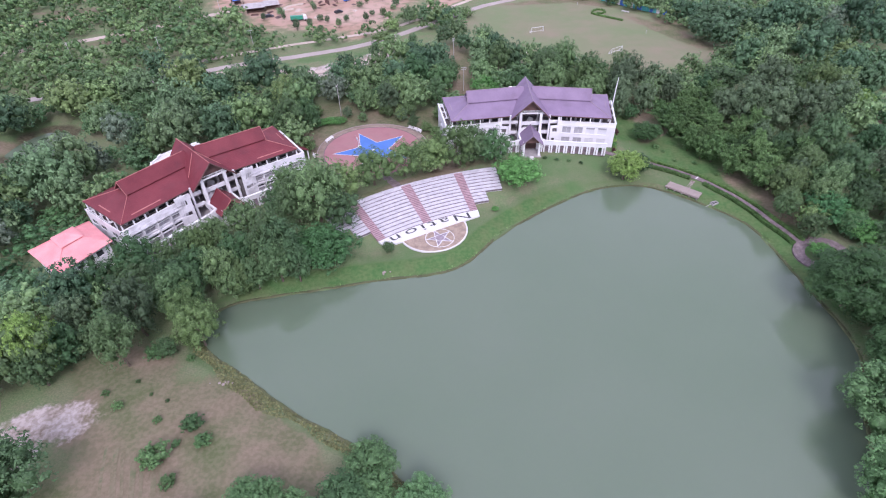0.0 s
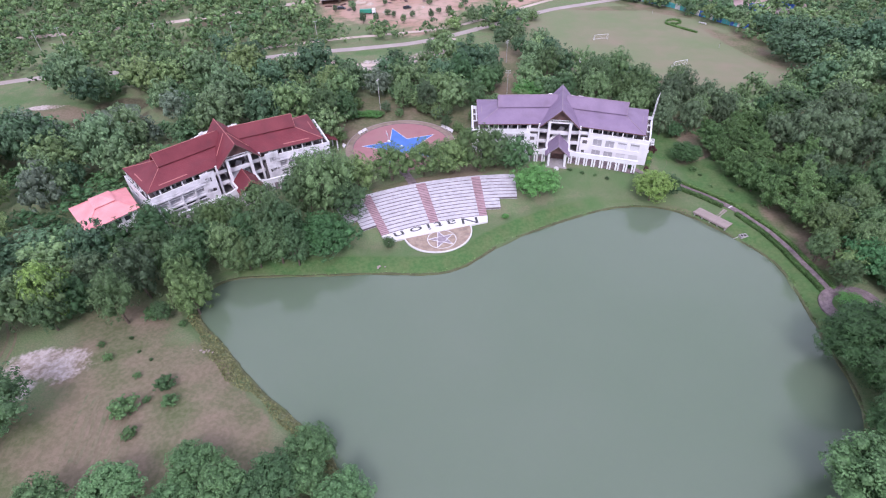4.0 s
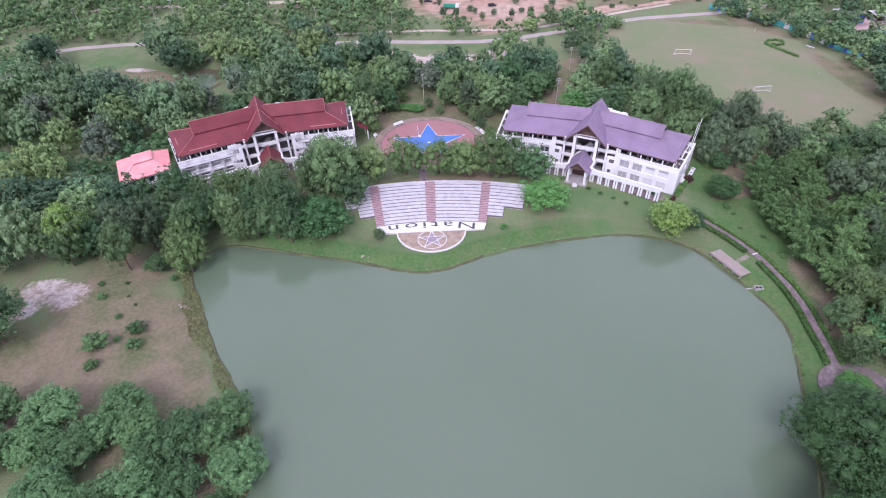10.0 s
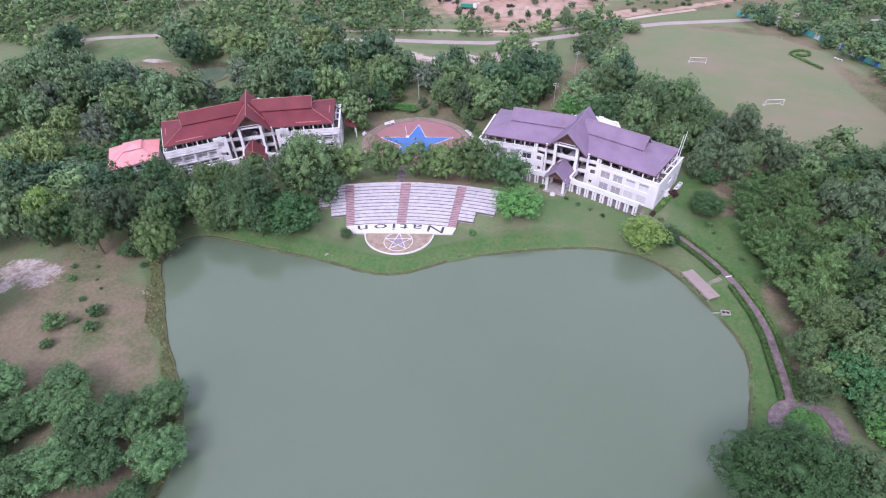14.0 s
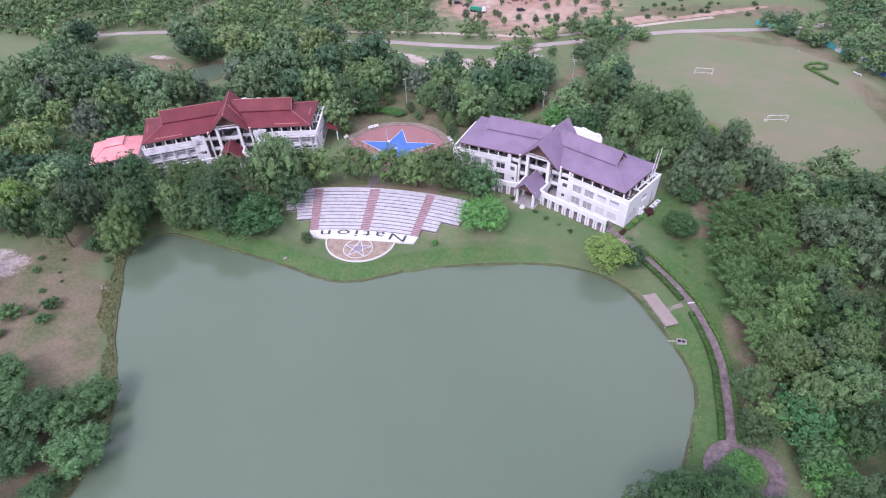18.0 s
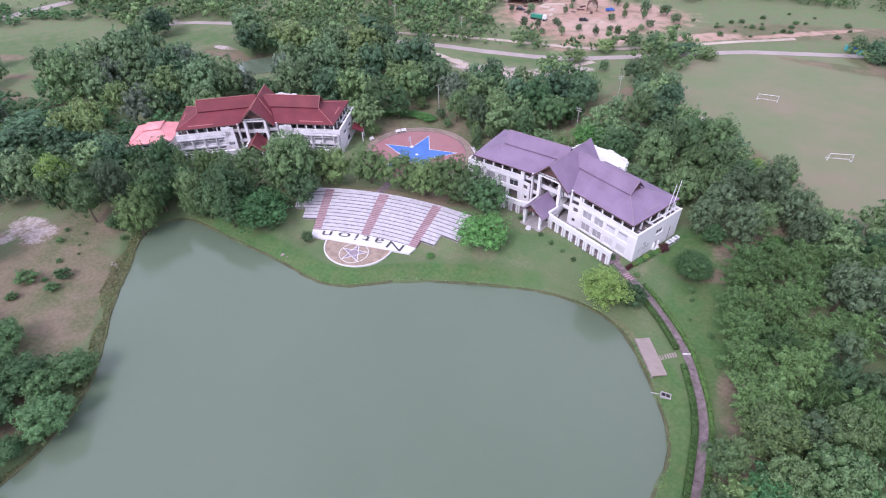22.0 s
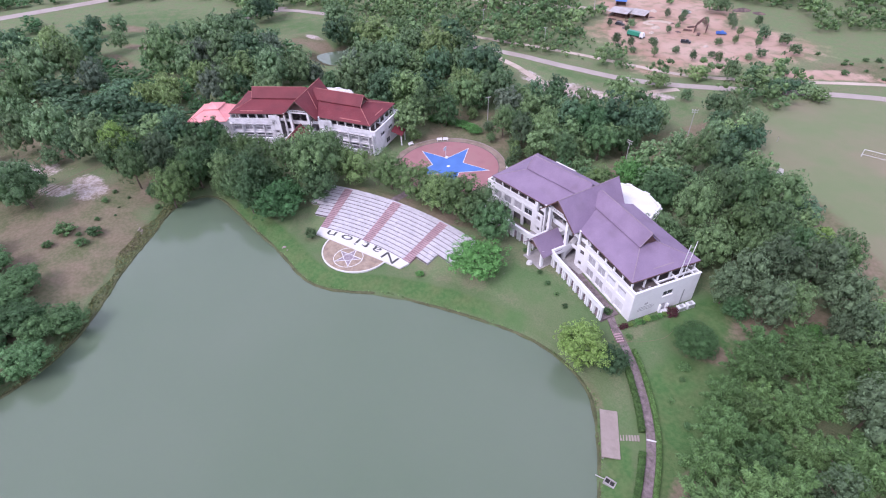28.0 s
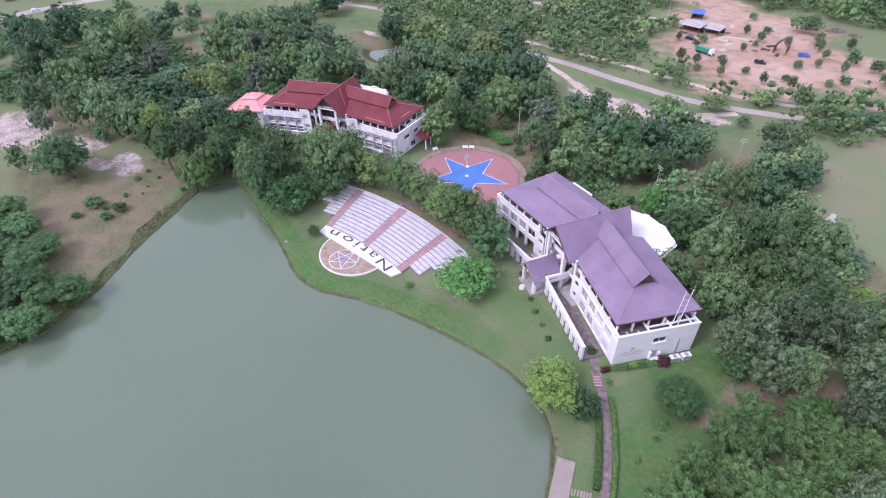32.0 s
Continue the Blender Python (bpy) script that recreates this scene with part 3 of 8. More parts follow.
build_ground()
single("water", Geo().add([(-70, 0, 0), (95, 0, 0), (95, 135, 0), (-70, 135, 0)], [(0, 1, 2, 3)]), WATER, pose(0, 0, 0), "murky grey-green lake with still surface", "lake", kind="structure")
single("water", Geo().add([(-145, 140, 1.55), (-108, 140, 1.55), (-108, 170, 1.55), (-145, 170, 1.55)], [(0, 1, 2, 3)]), WATER, pose(0, 0, 0), "small muddy brown pond among trees", "pond", kind="structure")


def shore_bank():
    """The low cut edge of earth and roots along the water."""
    pts = [Vector(p) for p in LAKE]
    dense = []
    for a, b in zip(pts, pts[1:] + pts[:1]):
        n = max(1, round((b - a).length / 0.7))
        dense += [a.lerp(b, i / n) for i in range(n)]
    g = Geo()
    m = len(dense)
    for i, p in enumerate(dense):
        d = (dense[(i + 1) % m] - dense[i - 1]).normalized()
        out = Vector((d.y, -d.x))
        if ring_distance(np.array([p.x + out.x]), np.array([p.y + out.y]), LAKE)[0] < 0:
            out = -out
        k = 0.3 * noise.noise((p.x * 0.3, p.y * 0.3, 0)) + 0.16 * noise.noise((p.x * 1.7, p.y * 1.7, 3))
        h = 0.2 + 0.14 * noise.noise((p.x * 0.23, p.y * 0.23, 7))
        for o, z in ((-0.7, -0.5), (-0.1 + k, -0.02), (0.08 + k, h), (0.2 + k, h + 0.02), (0.75, max(level(*(p + out * 0.75)) - 0.07, 0.05))):
            q = p + out * o
            g.v.append((q.x, q.y, z))
    for i in range(m):
        a, b = 5 * i, 5 * ((i + 1) % m)
        g.f += [(a + k, b + k, b + k + 1, a + k + 1) for k in range(4)]
    single("bank", g, BANKEARTH, pose(0, 0, 0), "narrow eroded brown earth bank along the water", "bank", kind="structure")


BANKEARTH = material("eroded_bank_earth", (0.07, 0.08, 0.04), (0.125, 0.128, 0.068), 0.95, 0.35, 2.5, 0.6, dirt=(0.1, 0.13, 0.05), dirt_amount=0.8, dirt_scale=0.25)
shore_bank()


def ribbon(name, line, width, mat, label, lift=0.06, category="road", step=2.0, kind="structure"):
    """A paved strip along a line, draped on the ground, with its own thickness."""
    pts = [Vector((p[0], p[1], 0)) for p in line]
    dense = []
    for i in range(len(pts) - 1):
        p0, p1, p2, p3 = pts[max(i - 1, 0)], pts[i], pts[i + 1], pts[min(i + 2, len(pts) - 1)]
        n = max(1, round((p2 - p1).length / step))
        for k in range(n):
            t = k / n
            dense.append(0.5 * (2 * p1 + (p2 - p0) * t + (2 * p0 - 5 * p1 + 4 * p2 - p3) * t * t + (3 * p1 - p0 - 3 * p2 + p3) * t ** 3))
    dense.append(pts[-1])
    g = Geo()
    rows = []
    for i, p in enumerate(dense):
        d = (dense[min(i + 1, len(dense) - 1)] - dense[max(i - 1, 0)]).normalized()
        s = Vector((-d.y, d.x, 0)) * width / 2
        rows.append([(*(p + s * k).xy, max(level(*(p + s * k).xy), level(*p.xy)) + lift) for k in (1, 0.33, -0.33, -1)])
    for r in rows:
        g.v += r + [(r[3][0], r[3][1], r[3][2] - 0.4), (r[0][0], r[0][1], r[0][2] - 0.4)]
    for i in range(len(rows) - 1):
        a, b = 6 * i, 6 * i + 6
        g.f += [(a + k, a + k + 1, b + k + 1, b + k) for k in range(5)]
    return single(name, g, mat, pose(0, 0, 0), label, category, kind=kind), dense


# ---- the two twin buildings ----
CA, SA = math.cos(radians(9)), math.sin(radians(9))


def wing_map(side):
    """From a wing's own measures (inward along the front, depth, height) to the building's."""
    def fn(s, d, z):
        x, y = 25.2 - s * CA + d * SA, -0.3 + s * SA + d * CA
        return (side * x, y, z)
    return fn


def flip(g, side):
    if side < 0:
        g.f = [tuple(reversed(f)) for f in g.f]
    return g


def wall_with_openings(g, s0, s1, d0, d1, z0, z1, holes, along="s"):
    """A wall between s0 and s1 with rectangular holes (from, to, sill, head), as one body."""
    us = sorted({s0, s1, *[h[0] for h in holes], *[h[1] for h in holes]})
    zs = sorted({z0, z1, *[h[2] for h in holes], *[h[3] for h in holes]})
    nu, nz = len(us) - 1, len(zs) - 1

    def solid(i, j):
        if not (0 <= i < nu and 0 <= j < nz):
            return False
        u, z = (us[i] + us[i + 1]) / 2, (zs[j] + zs[j + 1]) / 2
        return not any(h[0] < u < h[1] and h[2] < z < h[3] for h in holes)
    index, v, f = {}, [], []

    def at(i, k, j):
        if (i, k, j) not in index:
            index[i, k, j] = len(v)
            v.append((us[i], (d0, d1)[k], zs[j]) if along == "s" else ((d0, d1)[k], us[i], zs[j]))
        return index[i, k, j]
    for i in range(nu):
        for j in range(nz):
            if not solid(i, j):
                continue
            f += [(at(i, 0, j), at(i + 1, 0, j), at(i + 1, 0, j + 1), at(i, 0, j + 1)), (at(i, 1, j), at(i, 1, j + 1), at(i + 1, 1, j + 1), at(i + 1, 1, j))]
            if not solid(i - 1, j):
                f.append((at(i, 0, j), at(i, 0, j + 1), at(i, 1, j + 1), at(i, 1, j)))
            if not solid(i + 1, j):
                f.append((at(i + 1, 0, j), at(i + 1, 1, j), at(i + 1, 1, j + 1), at(i + 1, 0, j + 1)))
            if not solid(i, j - 1):
                f.append((at(i, 0, j), at(i, 1, j), at(i + 1, 1, j), at(i + 1, 0, j)))
            if not solid(i, j + 1):
                f.append((at(i, 0, j + 1), at(i + 1, 0, j + 1), at(i + 1, 1, j + 1), at(i, 1, j + 1)))
    if along != "s":
        f = [tuple(reversed(q)) for q in f]
    g.add(v, f)


def window(root, fn, side, a, b, lo, hi, depth, along="s", pane=None):
    """A recessed window: frame with a mullion and a transom, panes behind, sill in front."""
    def geo(*boxes):
        g = Geo()
        for x0, x1, y0, y1, z0, z1 in boxes:
            if along == "s":
                g.box(x0, x1, y0, y1, z0, z1)
            else:
                g.box(y0, y1, x0, x1, z0, z1)
        return flip(g.map(fn), side)
    w = 0.09
    m = (a + b) / 2
    y0, y1 = depth, depth + 0.1
    fr = part("window", geo((a, b, y0, y1, lo, lo + w), (a, b, y0, y1, hi - w, hi), (a, a + w, y0, y1, lo + w, hi - w), (b - w, b, y0, y1, lo + w, hi - w),
                            (m - 0.04, m + 0.04, y0, y1, lo + w, hi - w)), WEATHERED, root)
    part("pane", geo((a + w, m - 0.04, y0 + 0.04, y0 + 0.06, lo + w, hi - w)), pane or GLASS, fr)
    part("pane", geo((m + 0.04, b - w, y0 + 0.04, y0 + 0.06, lo + w, hi - w)), pane or GLASS, fr)
    part("sill", geo((a - 0.1, b + 0.1, -0.12, 0.0, lo - 0.12, lo)), WHITE, fr)


def building(m, roof, cap, wall, label, dingy):
    root = thing("campus_building", m, label, "building", "twin campus buildings")
    TOP, F1, F2 = 7.7, 3.4, 6.75
    for side in (1, -1):
        fn = wing_map(side)
        if dingy and side < 0:
            def fn(s, d, z, plain=fn):
                return plain(s if s > 1.9 else 1.9 - (1.9 - s) * 0.35, d, z)

        def put(name, g, mat, parent=root, text="", fn=fn, side=side):
            return part(name, flip(g.map(fn), side), mat, parent, text)
        bays = [(2.4, 5.0), (5.9, 8.5), (9.4, 12.0), (12.9, 15.5)]
        low_sill = 0.0 if side < 0 and not dingy else 0.5
        holes = [(a, b, z, z + h) for a, b in bays for z, h in ((low_sill, 2.7 - low_sill), (4.0, 2.15))]
        g = Geo()
        wall_with_openings(g, 0, 16.6, 0, 0.3, 0, TOP, holes)
        put("front_wall", g, wall)
        for a, b, lo, hi in holes:
            if lo > 0:
                window(root, fn, side, a, b, lo, hi, 0.16, pane=BLIND if not dingy and side > 0 and a < 9 else LOUVRE if dingy or side > 0 or lo > 3 and a < 12 else GLASS)
            if dingy or lo > 3:
                put("window_vent", Geo().box(a + 0.1, b - 0.1, 0.08, 0.15, hi - 0.55, hi - 0.1), GLASS if dingy else LOUVRE)
        ends = [(7.4, 10.0, 4.2, 5.6), (7.7, 9.2, 0.0, 2.0)] if not dingy else [(3.5, 6.0, 4.4, 5.6), (8.5, 11, 4.4, 5.6), (12.5, 15, 4.4, 5.6), (6.5, 9.0, 0.6, 2.4)]
        g = Geo()
        wall_with_openings(g, 0.3, 16.3, 0, 0.3, 0, TOP, ends, "d")
        put("end_wall", g, wall)
        for a, b, lo, hi in ends:
            if lo > 0:
                window(root, fn, side, a, b, lo, hi, 0.16, "d")
            else:
                put("door", Geo().box(0.15, 0.22, a, b, lo, hi), CREAM)
        put("back_wall", Geo().box(0.3, 16.6, 16.0, 16.3, 0, TOP), wall)
        put("inner_wall", Geo().box(16.3, 16.6, 0.3, 16.0, 0, 9.3), CREAM)
        # rooms are solid dark blocks, their shade put into the colour
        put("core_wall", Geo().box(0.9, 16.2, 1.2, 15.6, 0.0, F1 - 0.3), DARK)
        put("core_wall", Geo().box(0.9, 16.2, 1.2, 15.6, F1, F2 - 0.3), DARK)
        put("floor_slab", Geo().box(0.3, 16.3, 0.3, 16.0, F1 - 0.3, F1), SLAB)
        put("floor_slab", Geo().box(0.3, 16.3, 0.3, 16.0, F2 - 0.3, F2), SLAB)
        # string courses and the parapet's coping
        put("coping", Geo().box(-0.08, 16.6, -0.1, 0.38, TOP, TOP + 0.1).box(-0.08, 0.38, 0.38, 16.4, TOP, TOP + 0.1), WHITE)
        put("string_course", Geo().box(0, 16.6, -0.1, 0.0, 6.55, 6.72), wall)
        # top floor: set-back wall, columns, beams
        g = Geo()
        doors = [(4.2 + 2.6 * i, 6.2 + 2.6 * i, F2 + 0.1, F2 + 2.2) for i in range(5)]
        wall_with_openings(g, 3.8, 16.4, 2.6, 2.8, F2, 10.2, doors)
        put("top_floor_wall", g, CREAM)
        for a, b, lo, hi in doors:
            put("pane", Geo().box(a, b, 2.75, 2.79, lo, hi), GLASS)
        put("top_floor_wall", Geo().box(3.8, 4.0, 2.8, 14.3, F2, 10.0), CREAM)
        put("top_floor_wall", Geo().box(3.8, 16.4, 14.1, 14.3, F2, 10.0), CREAM)
        for i in range(6):
            s = 1.9 + 2.85 * i
            put("column", Geo().box(s - 0.16, s + 0.16, 0.34, 0.66, F2, 9.3), WHITE)
        for i in range(5):
            d = 3.6 + 3.1 * i
            put("column", Geo().box(1.75, 2.07, d - 0.16, d + 0.16, F2, 9.3), WHITE)
        put("beam", Geo().box(1.7, 16.4, 0.38, 0.62, 9.05, 9.35), WHITE)
        for d in (6.2, 10.6, 14.7):
            put("pergola_beam", Geo().box(0.3, 2.6, d - 0.16, d + 0.16, 7.35, 7.7), WHITE)
        put("pergola_beam", Geo().box(1.2, 1.5, 6.36, 15.9, 7.3, 7.66), WHITE)
        put("terrace_floor", Geo().box(0.3, 3.8, 0.3, 16.0, F2, F2 + 0.05), TERRACE)
        put("terrace_floor", Geo().box(3.8, 16.3, 0.3, 2.6, F2, F2 + 0.05), TERRACE)
        if dingy:
            # weathered sunshade frame before the windows
            for z0, z1, q in ((6.2, 6.5, -1.0), (3.35, 3.6, -0.8), (5.35, 5.5, -0.55), (2.2, 2.35, -0.55)):
                put("sunshade", Geo().box(0.4, 16.0, q, -0.1, z0, z1), wall)
            for s in (0.6, 2.0, 5.45, 8.95, 12.45, 15.8):
                put("fin", Geo().box(s - 0.14, s + 0.14, -0.95, 0.0, 0, 6.2), wall)
            put("rail", Geo().box(0.4, 16.0, -1.0, -0.85, 7.1, 7.25), wall)
            for i in range(8):
                s = 0.6 + 2.15 * i
                put("rail_post", Geo().box(s - 0.09, s + 0.09, -1.0, -0.85, 6.5, 7.1), wall)
        else:
            put("roof_streak", Geo().hexa([(2.8, 6.0, 9.93), (3.0, 6.0, 10.0), (3.0, 11.0, 10.0), (2.8, 11.0, 9.93)], [(2.8, 6.0, 9.97), (3.0, 6.0, 10.04), (3.0, 11.0, 10.04), (2.8, 11.0, 9.97)]), cap)
            # grey downpipe on the end wall and rubble on the roof terrace
            if side > 0:
                put("downpipe", Geo().box(-0.1, -0.01, 12.9, 13.15, 0, 4.2), METAL)
                put("door_jamb", Geo().box(-0.5, -0.01, 7.3, 7.6, 0, 2.1).box(-0.5, -0.01, 9.3, 9.6, 0, 1.6).box(-0.9, -0.01, 7.6, 9.3, 0, 0.18), WHITE)
                for a, b, h in ((1.0, 2.2, 0.3), (1.6, 3.4, 0.22), (0.8, 4.4, 0.26)):
                    put("rubble", Geo().hexa([(a, b, F2 + 0.05), (a + 0.8, b + 0.1, F2 + 0.05), (a + 0.7, b + 0.6, F2 + 0.05), (a + 0.1, b + 0.5, F2 + 0.05)], [(a + 0.2, b + 0.1, F2 + h), (a + 0.6, b + 0.2, F2 + h), (a + 0.5, b + 0.4, F2 + h), (a + 0.3, b + 0.4, F2 + h)]), CREAM)
            else:
                put("rear_block", Geo().box(6.5, 13.0, 16.3, 19.2, 0, 7.7), wall)
                put("rear_block_parapet", Geo().box(6.4, 6.7, 16.4, 19.3, 7.7, 8.1).box(6.7, 13.0, 19.0, 19.3, 7.7, 8.1), WHITE)
        # wing roof: hipped lower roof and raised gabled upper roof
        e, t = 9.5, 0.14
        put("lower_roof", Geo().sheet([(1.6, -0.05, e), (8.2, 6.5, 11.8), (25.4, 6.5, 11.8), (21.5, -0.05, e)][::-1], t), roof)
        put("lower_roof", Geo().sheet([(1.6, 16.95, e), (8.2, 10.4, 11.8), (8.2, 6.5, 11.8), (1.6, -0.05, e)][::-1], t), roof)
        put("lower_roof", Geo().sheet([(8.2, 10.4, 11.8), (1.6, 16.95, e), (23.5, 16.95, e), (23.5, 10.4, 11.8)][::-1], t), roof)
        put("soffit", Geo().box(1.9, 21.0, 0.25, 16.6, e - 0.25, e - 0.18), WOOD)
        put("fascia", Geo().box(1.55, 21.5, -0.1, -0.04, e - 0.26, e - 0.02).box(1.5, 1.58, -0.1, 17.0, e - 0.26, e - 0.02), WOOD)
        up = put("upper_roof", Geo().sheet([(7.7, 5.9, 12.0), (7.7, 8.45, 14.7), (25.6, 8.45, 14.7), (25.6, 5.9, 12.0)][::-1], 0.16), roof)
        put("upper_roof", Geo().sheet([(7.7, 8.45, 14.7), (7.7, 11.0, 12.0), (25.6, 11.0, 12.0), (25.6, 8.45, 14.7)][::-1], 0.16), roof)
        # dark filler between the roofs stands for the shade under the upper eaves
        put("clerestory", Geo().box(8.3, 25.0, 6.5, 10.4, 11.6, 12.1), WOOD)
        put("gablet", Geo().hexa([(8.4, 6.4, 11.7), (8.6, 6.4, 11.7), (8.6, 10.5, 11.7), (8.4, 10.5, 11.7)], [(8.4, 8.3, 14.4), (8.6, 8.3, 14.4), (8.6, 8.6, 14.4), (8.4, 8.6, 14.4)]), WOOD)
        put("bargeboard", Geo().hexa([(7.6, 5.85, 11.85), (7.7, 5.85, 11.85), (7.7, 8.45, 14.55), (7.6, 8.45, 14.55)], [(7.6, 5.85, 12.08), (7.7, 5.85, 12.08), (7.7, 8.45, 14.8), (7.6, 8.45, 14.8)]), cap)
        put("bargeboard", Geo().hexa([(7.6, 8.45, 14.55), (7.7, 8.45, 14.55), (7.7, 11.05, 11.85), (7.6, 11.05, 11.85)], [(7.6, 8.45, 14.8), (7.7, 8.45, 14.8), (7.7, 11.05, 12.08), (7.6, 11.05, 12.08)]), cap)
        put("ridge", Geo().bar((7.7, 8.45, 14.72), (25.0, 8.45, 14.72), 0.1), cap)
        put("ridge", Geo().bar((1.65, 0.0, e + 0.02), (8.2, 6.5, 11.82), 0.1), cap)
        put("ridge", Geo().bar((1.65, 16.9, e + 0.02), (8.2, 10.4, 11.82), 0.1), cap)
        # stair tower bay between wing and porch
        for z in (F1, F2):
            part("balcony", flip(Geo().box(3.4, 9.4, 3.4, 12.5, z - 0.3, z).map(lambda x, y, zz: (side * x, y, zz)), side), SLAB, root)
            part("balustrade", flip(Geo().box(3.4, 9.2, 3.3, 3.42, z, z + 0.95).map(lambda x, y, zz: (side * x, y, zz)), side), WHITE, root)
        for x, y, h in ((3.0, 1.7, 11.2), (5.9, 2.9, 9.6), (8.6, 2.6, 9.4), (3.2, 8.0, 10.5)):
            w = 0.38 if x == 3.0 else 0.26
            part("column", flip(Geo().box(x - w, x + w, y - w, y + w, 0, h).map(lambda a, b, c: (side * a, b, c)), side), WHITE, root)
        g = Geo()
        if dingy:
            wall_with_openings(g, 6.9, 10.6, 1.35, 1.6, 0, 9.2, [(8.0, 8.35, 6.4, 7.8), (8.6, 8.95, 6.4, 7.8), (9.2, 9.55, 6.4, 7.8), (7.6, 10.0, 3.4, 4.4)])
        else:
            wall_with_openings(g, 6.3, 9.2, 2.4, 2.65, 0, 6.3, [(7.0, 7.9, 1.2, 2.2), (7.0, 8.6, 4.2, 5.4)])
        part("stair_tower", flip(g.map(lambda a, b, c: (side * a, b, c)), side), wall, root)
        # dark panel behind the openings stands for the unlit tower
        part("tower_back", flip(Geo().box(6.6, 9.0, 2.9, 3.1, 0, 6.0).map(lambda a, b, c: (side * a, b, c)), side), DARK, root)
        # cross gable
        part("gable_roof", flip(Geo().sheet([(0, 0.5, 15.05), (5.75, 0.9, 9.4), (5.75, 16.8, 9.4), (0, 18.9, 15.05)], 0.18).map(lambda a, b, c: (side * a, b, c)), side), roof, root)
        part("bargeboard", flip(Geo().hexa([(0, 0.4, 14.75), (5.85, 0.8, 9.05), (5.85, 0.95, 9.05), (0, 0.55, 14.75)], [(0, 0.4, 15.12), (5.85, 0.8, 9.42), (5.85, 0.95, 9.42), (0, 0.55, 15.12)]).map(lambda a, b, c: (side * a, b, c)), side), WOOD, root)
        if dingy:
            part("ridge", Geo().bar((side * 0.4, 9.2, 14.7), (side * 4.4, 5.4, 10.9), 0.09), cap, root)
        # arcade wall
        p0, p1 = (3.3, -2.05), (22.0, -4.85)
        dx, dy = p1[0] - p0[0], p1[1] - p0[1]
        ln = math.hypot(dx, dy)
        ux, uy = dx / ln, dy / ln

        def arc(a, b, c, side=side):
            return (side * (p0[0] + ux * a - uy * b), p0[1] + uy * a + ux * b, c)
        part("arcade_beam", flip(Geo().box(0, ln, -0.22, 0.22, 2.55, 3.75).map(arc), side), wall, root)
        part("arcade_coping", flip(Geo().box(-0.1, ln + 0.1, -0.32, 0.32, 3.75, 3.88).map(arc), side), WHITE, root)
        n = 8
        for i in range(n + 1):
            a = 0.55 + i * (ln - 1.1) / n
            for k in (-0.34, 0.34):
                part("pillar", flip(Geo().box(a + k - 0.22, a + k + 0.22, -0.2, 0.2, 0, 2.55).map(arc), side), wall, root)
        part("passage_floor", flip(Geo().box(0.2, ln, 0.3, 4.6, -0.6, 0.08).map(arc), side), BRICKPATH, root)
        part("return_wall", flip(Geo().hexa([(2.9, -2.0, 2.6), (3.4, -2.0, 2.6), (3.6, 3.2, 2.6), (3.1, 3.2, 2.6)], [(2.9, -2.0, 4.5), (3.4, -2.0, 4.5), (3.6, 3.2, 4.3), (3.1, 3.2, 4.3)]).map(lambda a, b, c: (side * a, b, c)), side), WHITE, root)
        part("return_wall", flip(Geo().hexa([(2.9, -2.3, 2.6), (5.4, -2.65, 2.6), (5.4, -2.2, 2.6), (2.9, -1.85, 2.6)], [(2.9, -2.3, 4.5), (5.4, -2.65, 3.8), (5.4, -2.2, 3.8), (2.9, -1.85, 4.5)]).map(lambda a, b, c: (side * a, b, c)), side), WHITE, root)
        # porch
        part("porch_roof", flip(Geo().sheet([(0, -5.7, 7.2), (3.5, -5.0, 3.6), (3.5, 1.6, 3.9), (0, 1.6, 7.3)], 0.15).map(lambda a, b, c: (side * a, b, c)), side), roof, root)
        for y in (-4.4, -0.6):
            part("porch_post", Geo().box(side * 2.3 - 0.3, side * 2.3 + 0.3, y - 0.3, y + 0.3, -0.1, 4.6), WHITE, root)
        part("bargeboard", flip(Geo().hexa([(0, -5.78, 6.95), (3.55, -5.08, 3.3), (3.55, -4.98, 3.3), (0, -5.66, 6.95)], [(0, -5.78, 7.26), (3.55, -5.08, 3.62), (3.55, -4.98, 3.62), (0, -5.66, 7.26)]).map(lambda a, b, c: (side * a, b, c)), side), cap, root)
    part("ridge", Geo().bar((0, 0.5, 15.08), (0, 18.9, 15.08), 0.11), cap, root)
    part("ridge", Geo().bar((0, -5.7, 7.22), (0, 1.6, 7.32), 0.09), cap, root)
    part("porch_gable", Geo().hexa([(-2.2, -4.7, 4.4), (2.2, -4.7, 4.4), (2.2, -4.6, 4.4), (-2.2, -4.6, 4.4)], [(-0.1, -4.7, 6.8), (0.1, -4.7, 6.8), (0.1, -4.6, 6.8), (-0.1, -4.6, 6.8)]), WOOD, root)
    part("porch_back", Geo().box(-2.6, 2.6, -0.2, -0.05, 0.1, 4.6), WOOD, root)
    part("porch_floor", Geo().box(-3, 3, -5.4, 2.0, -0.5, 0.12), SLAB, root)
    part("gable_panel", Geo().hexa([(-3.7, 2.0, 11.3), (3.7, 2.0, 11.3), (3.7, 2.15, 11.3), (-3.7, 2.15, 11.3)], [(-0.15, 2.0, 14.7), (0.15, 2.0, 14.7), (0.15, 2.15, 14.7), (-0.15, 2.15, 14.7)]), WOOD, root)
    part("tie_beam", Geo().box(-3.9, 3.9, 1.5, 1.9, 10.6, 10.95), WHITE, root)
    part("tie_beam", Geo().box(-3.4, 3.4, 1.45, 1.6, 11.5, 11.65), WEATHERED, root)
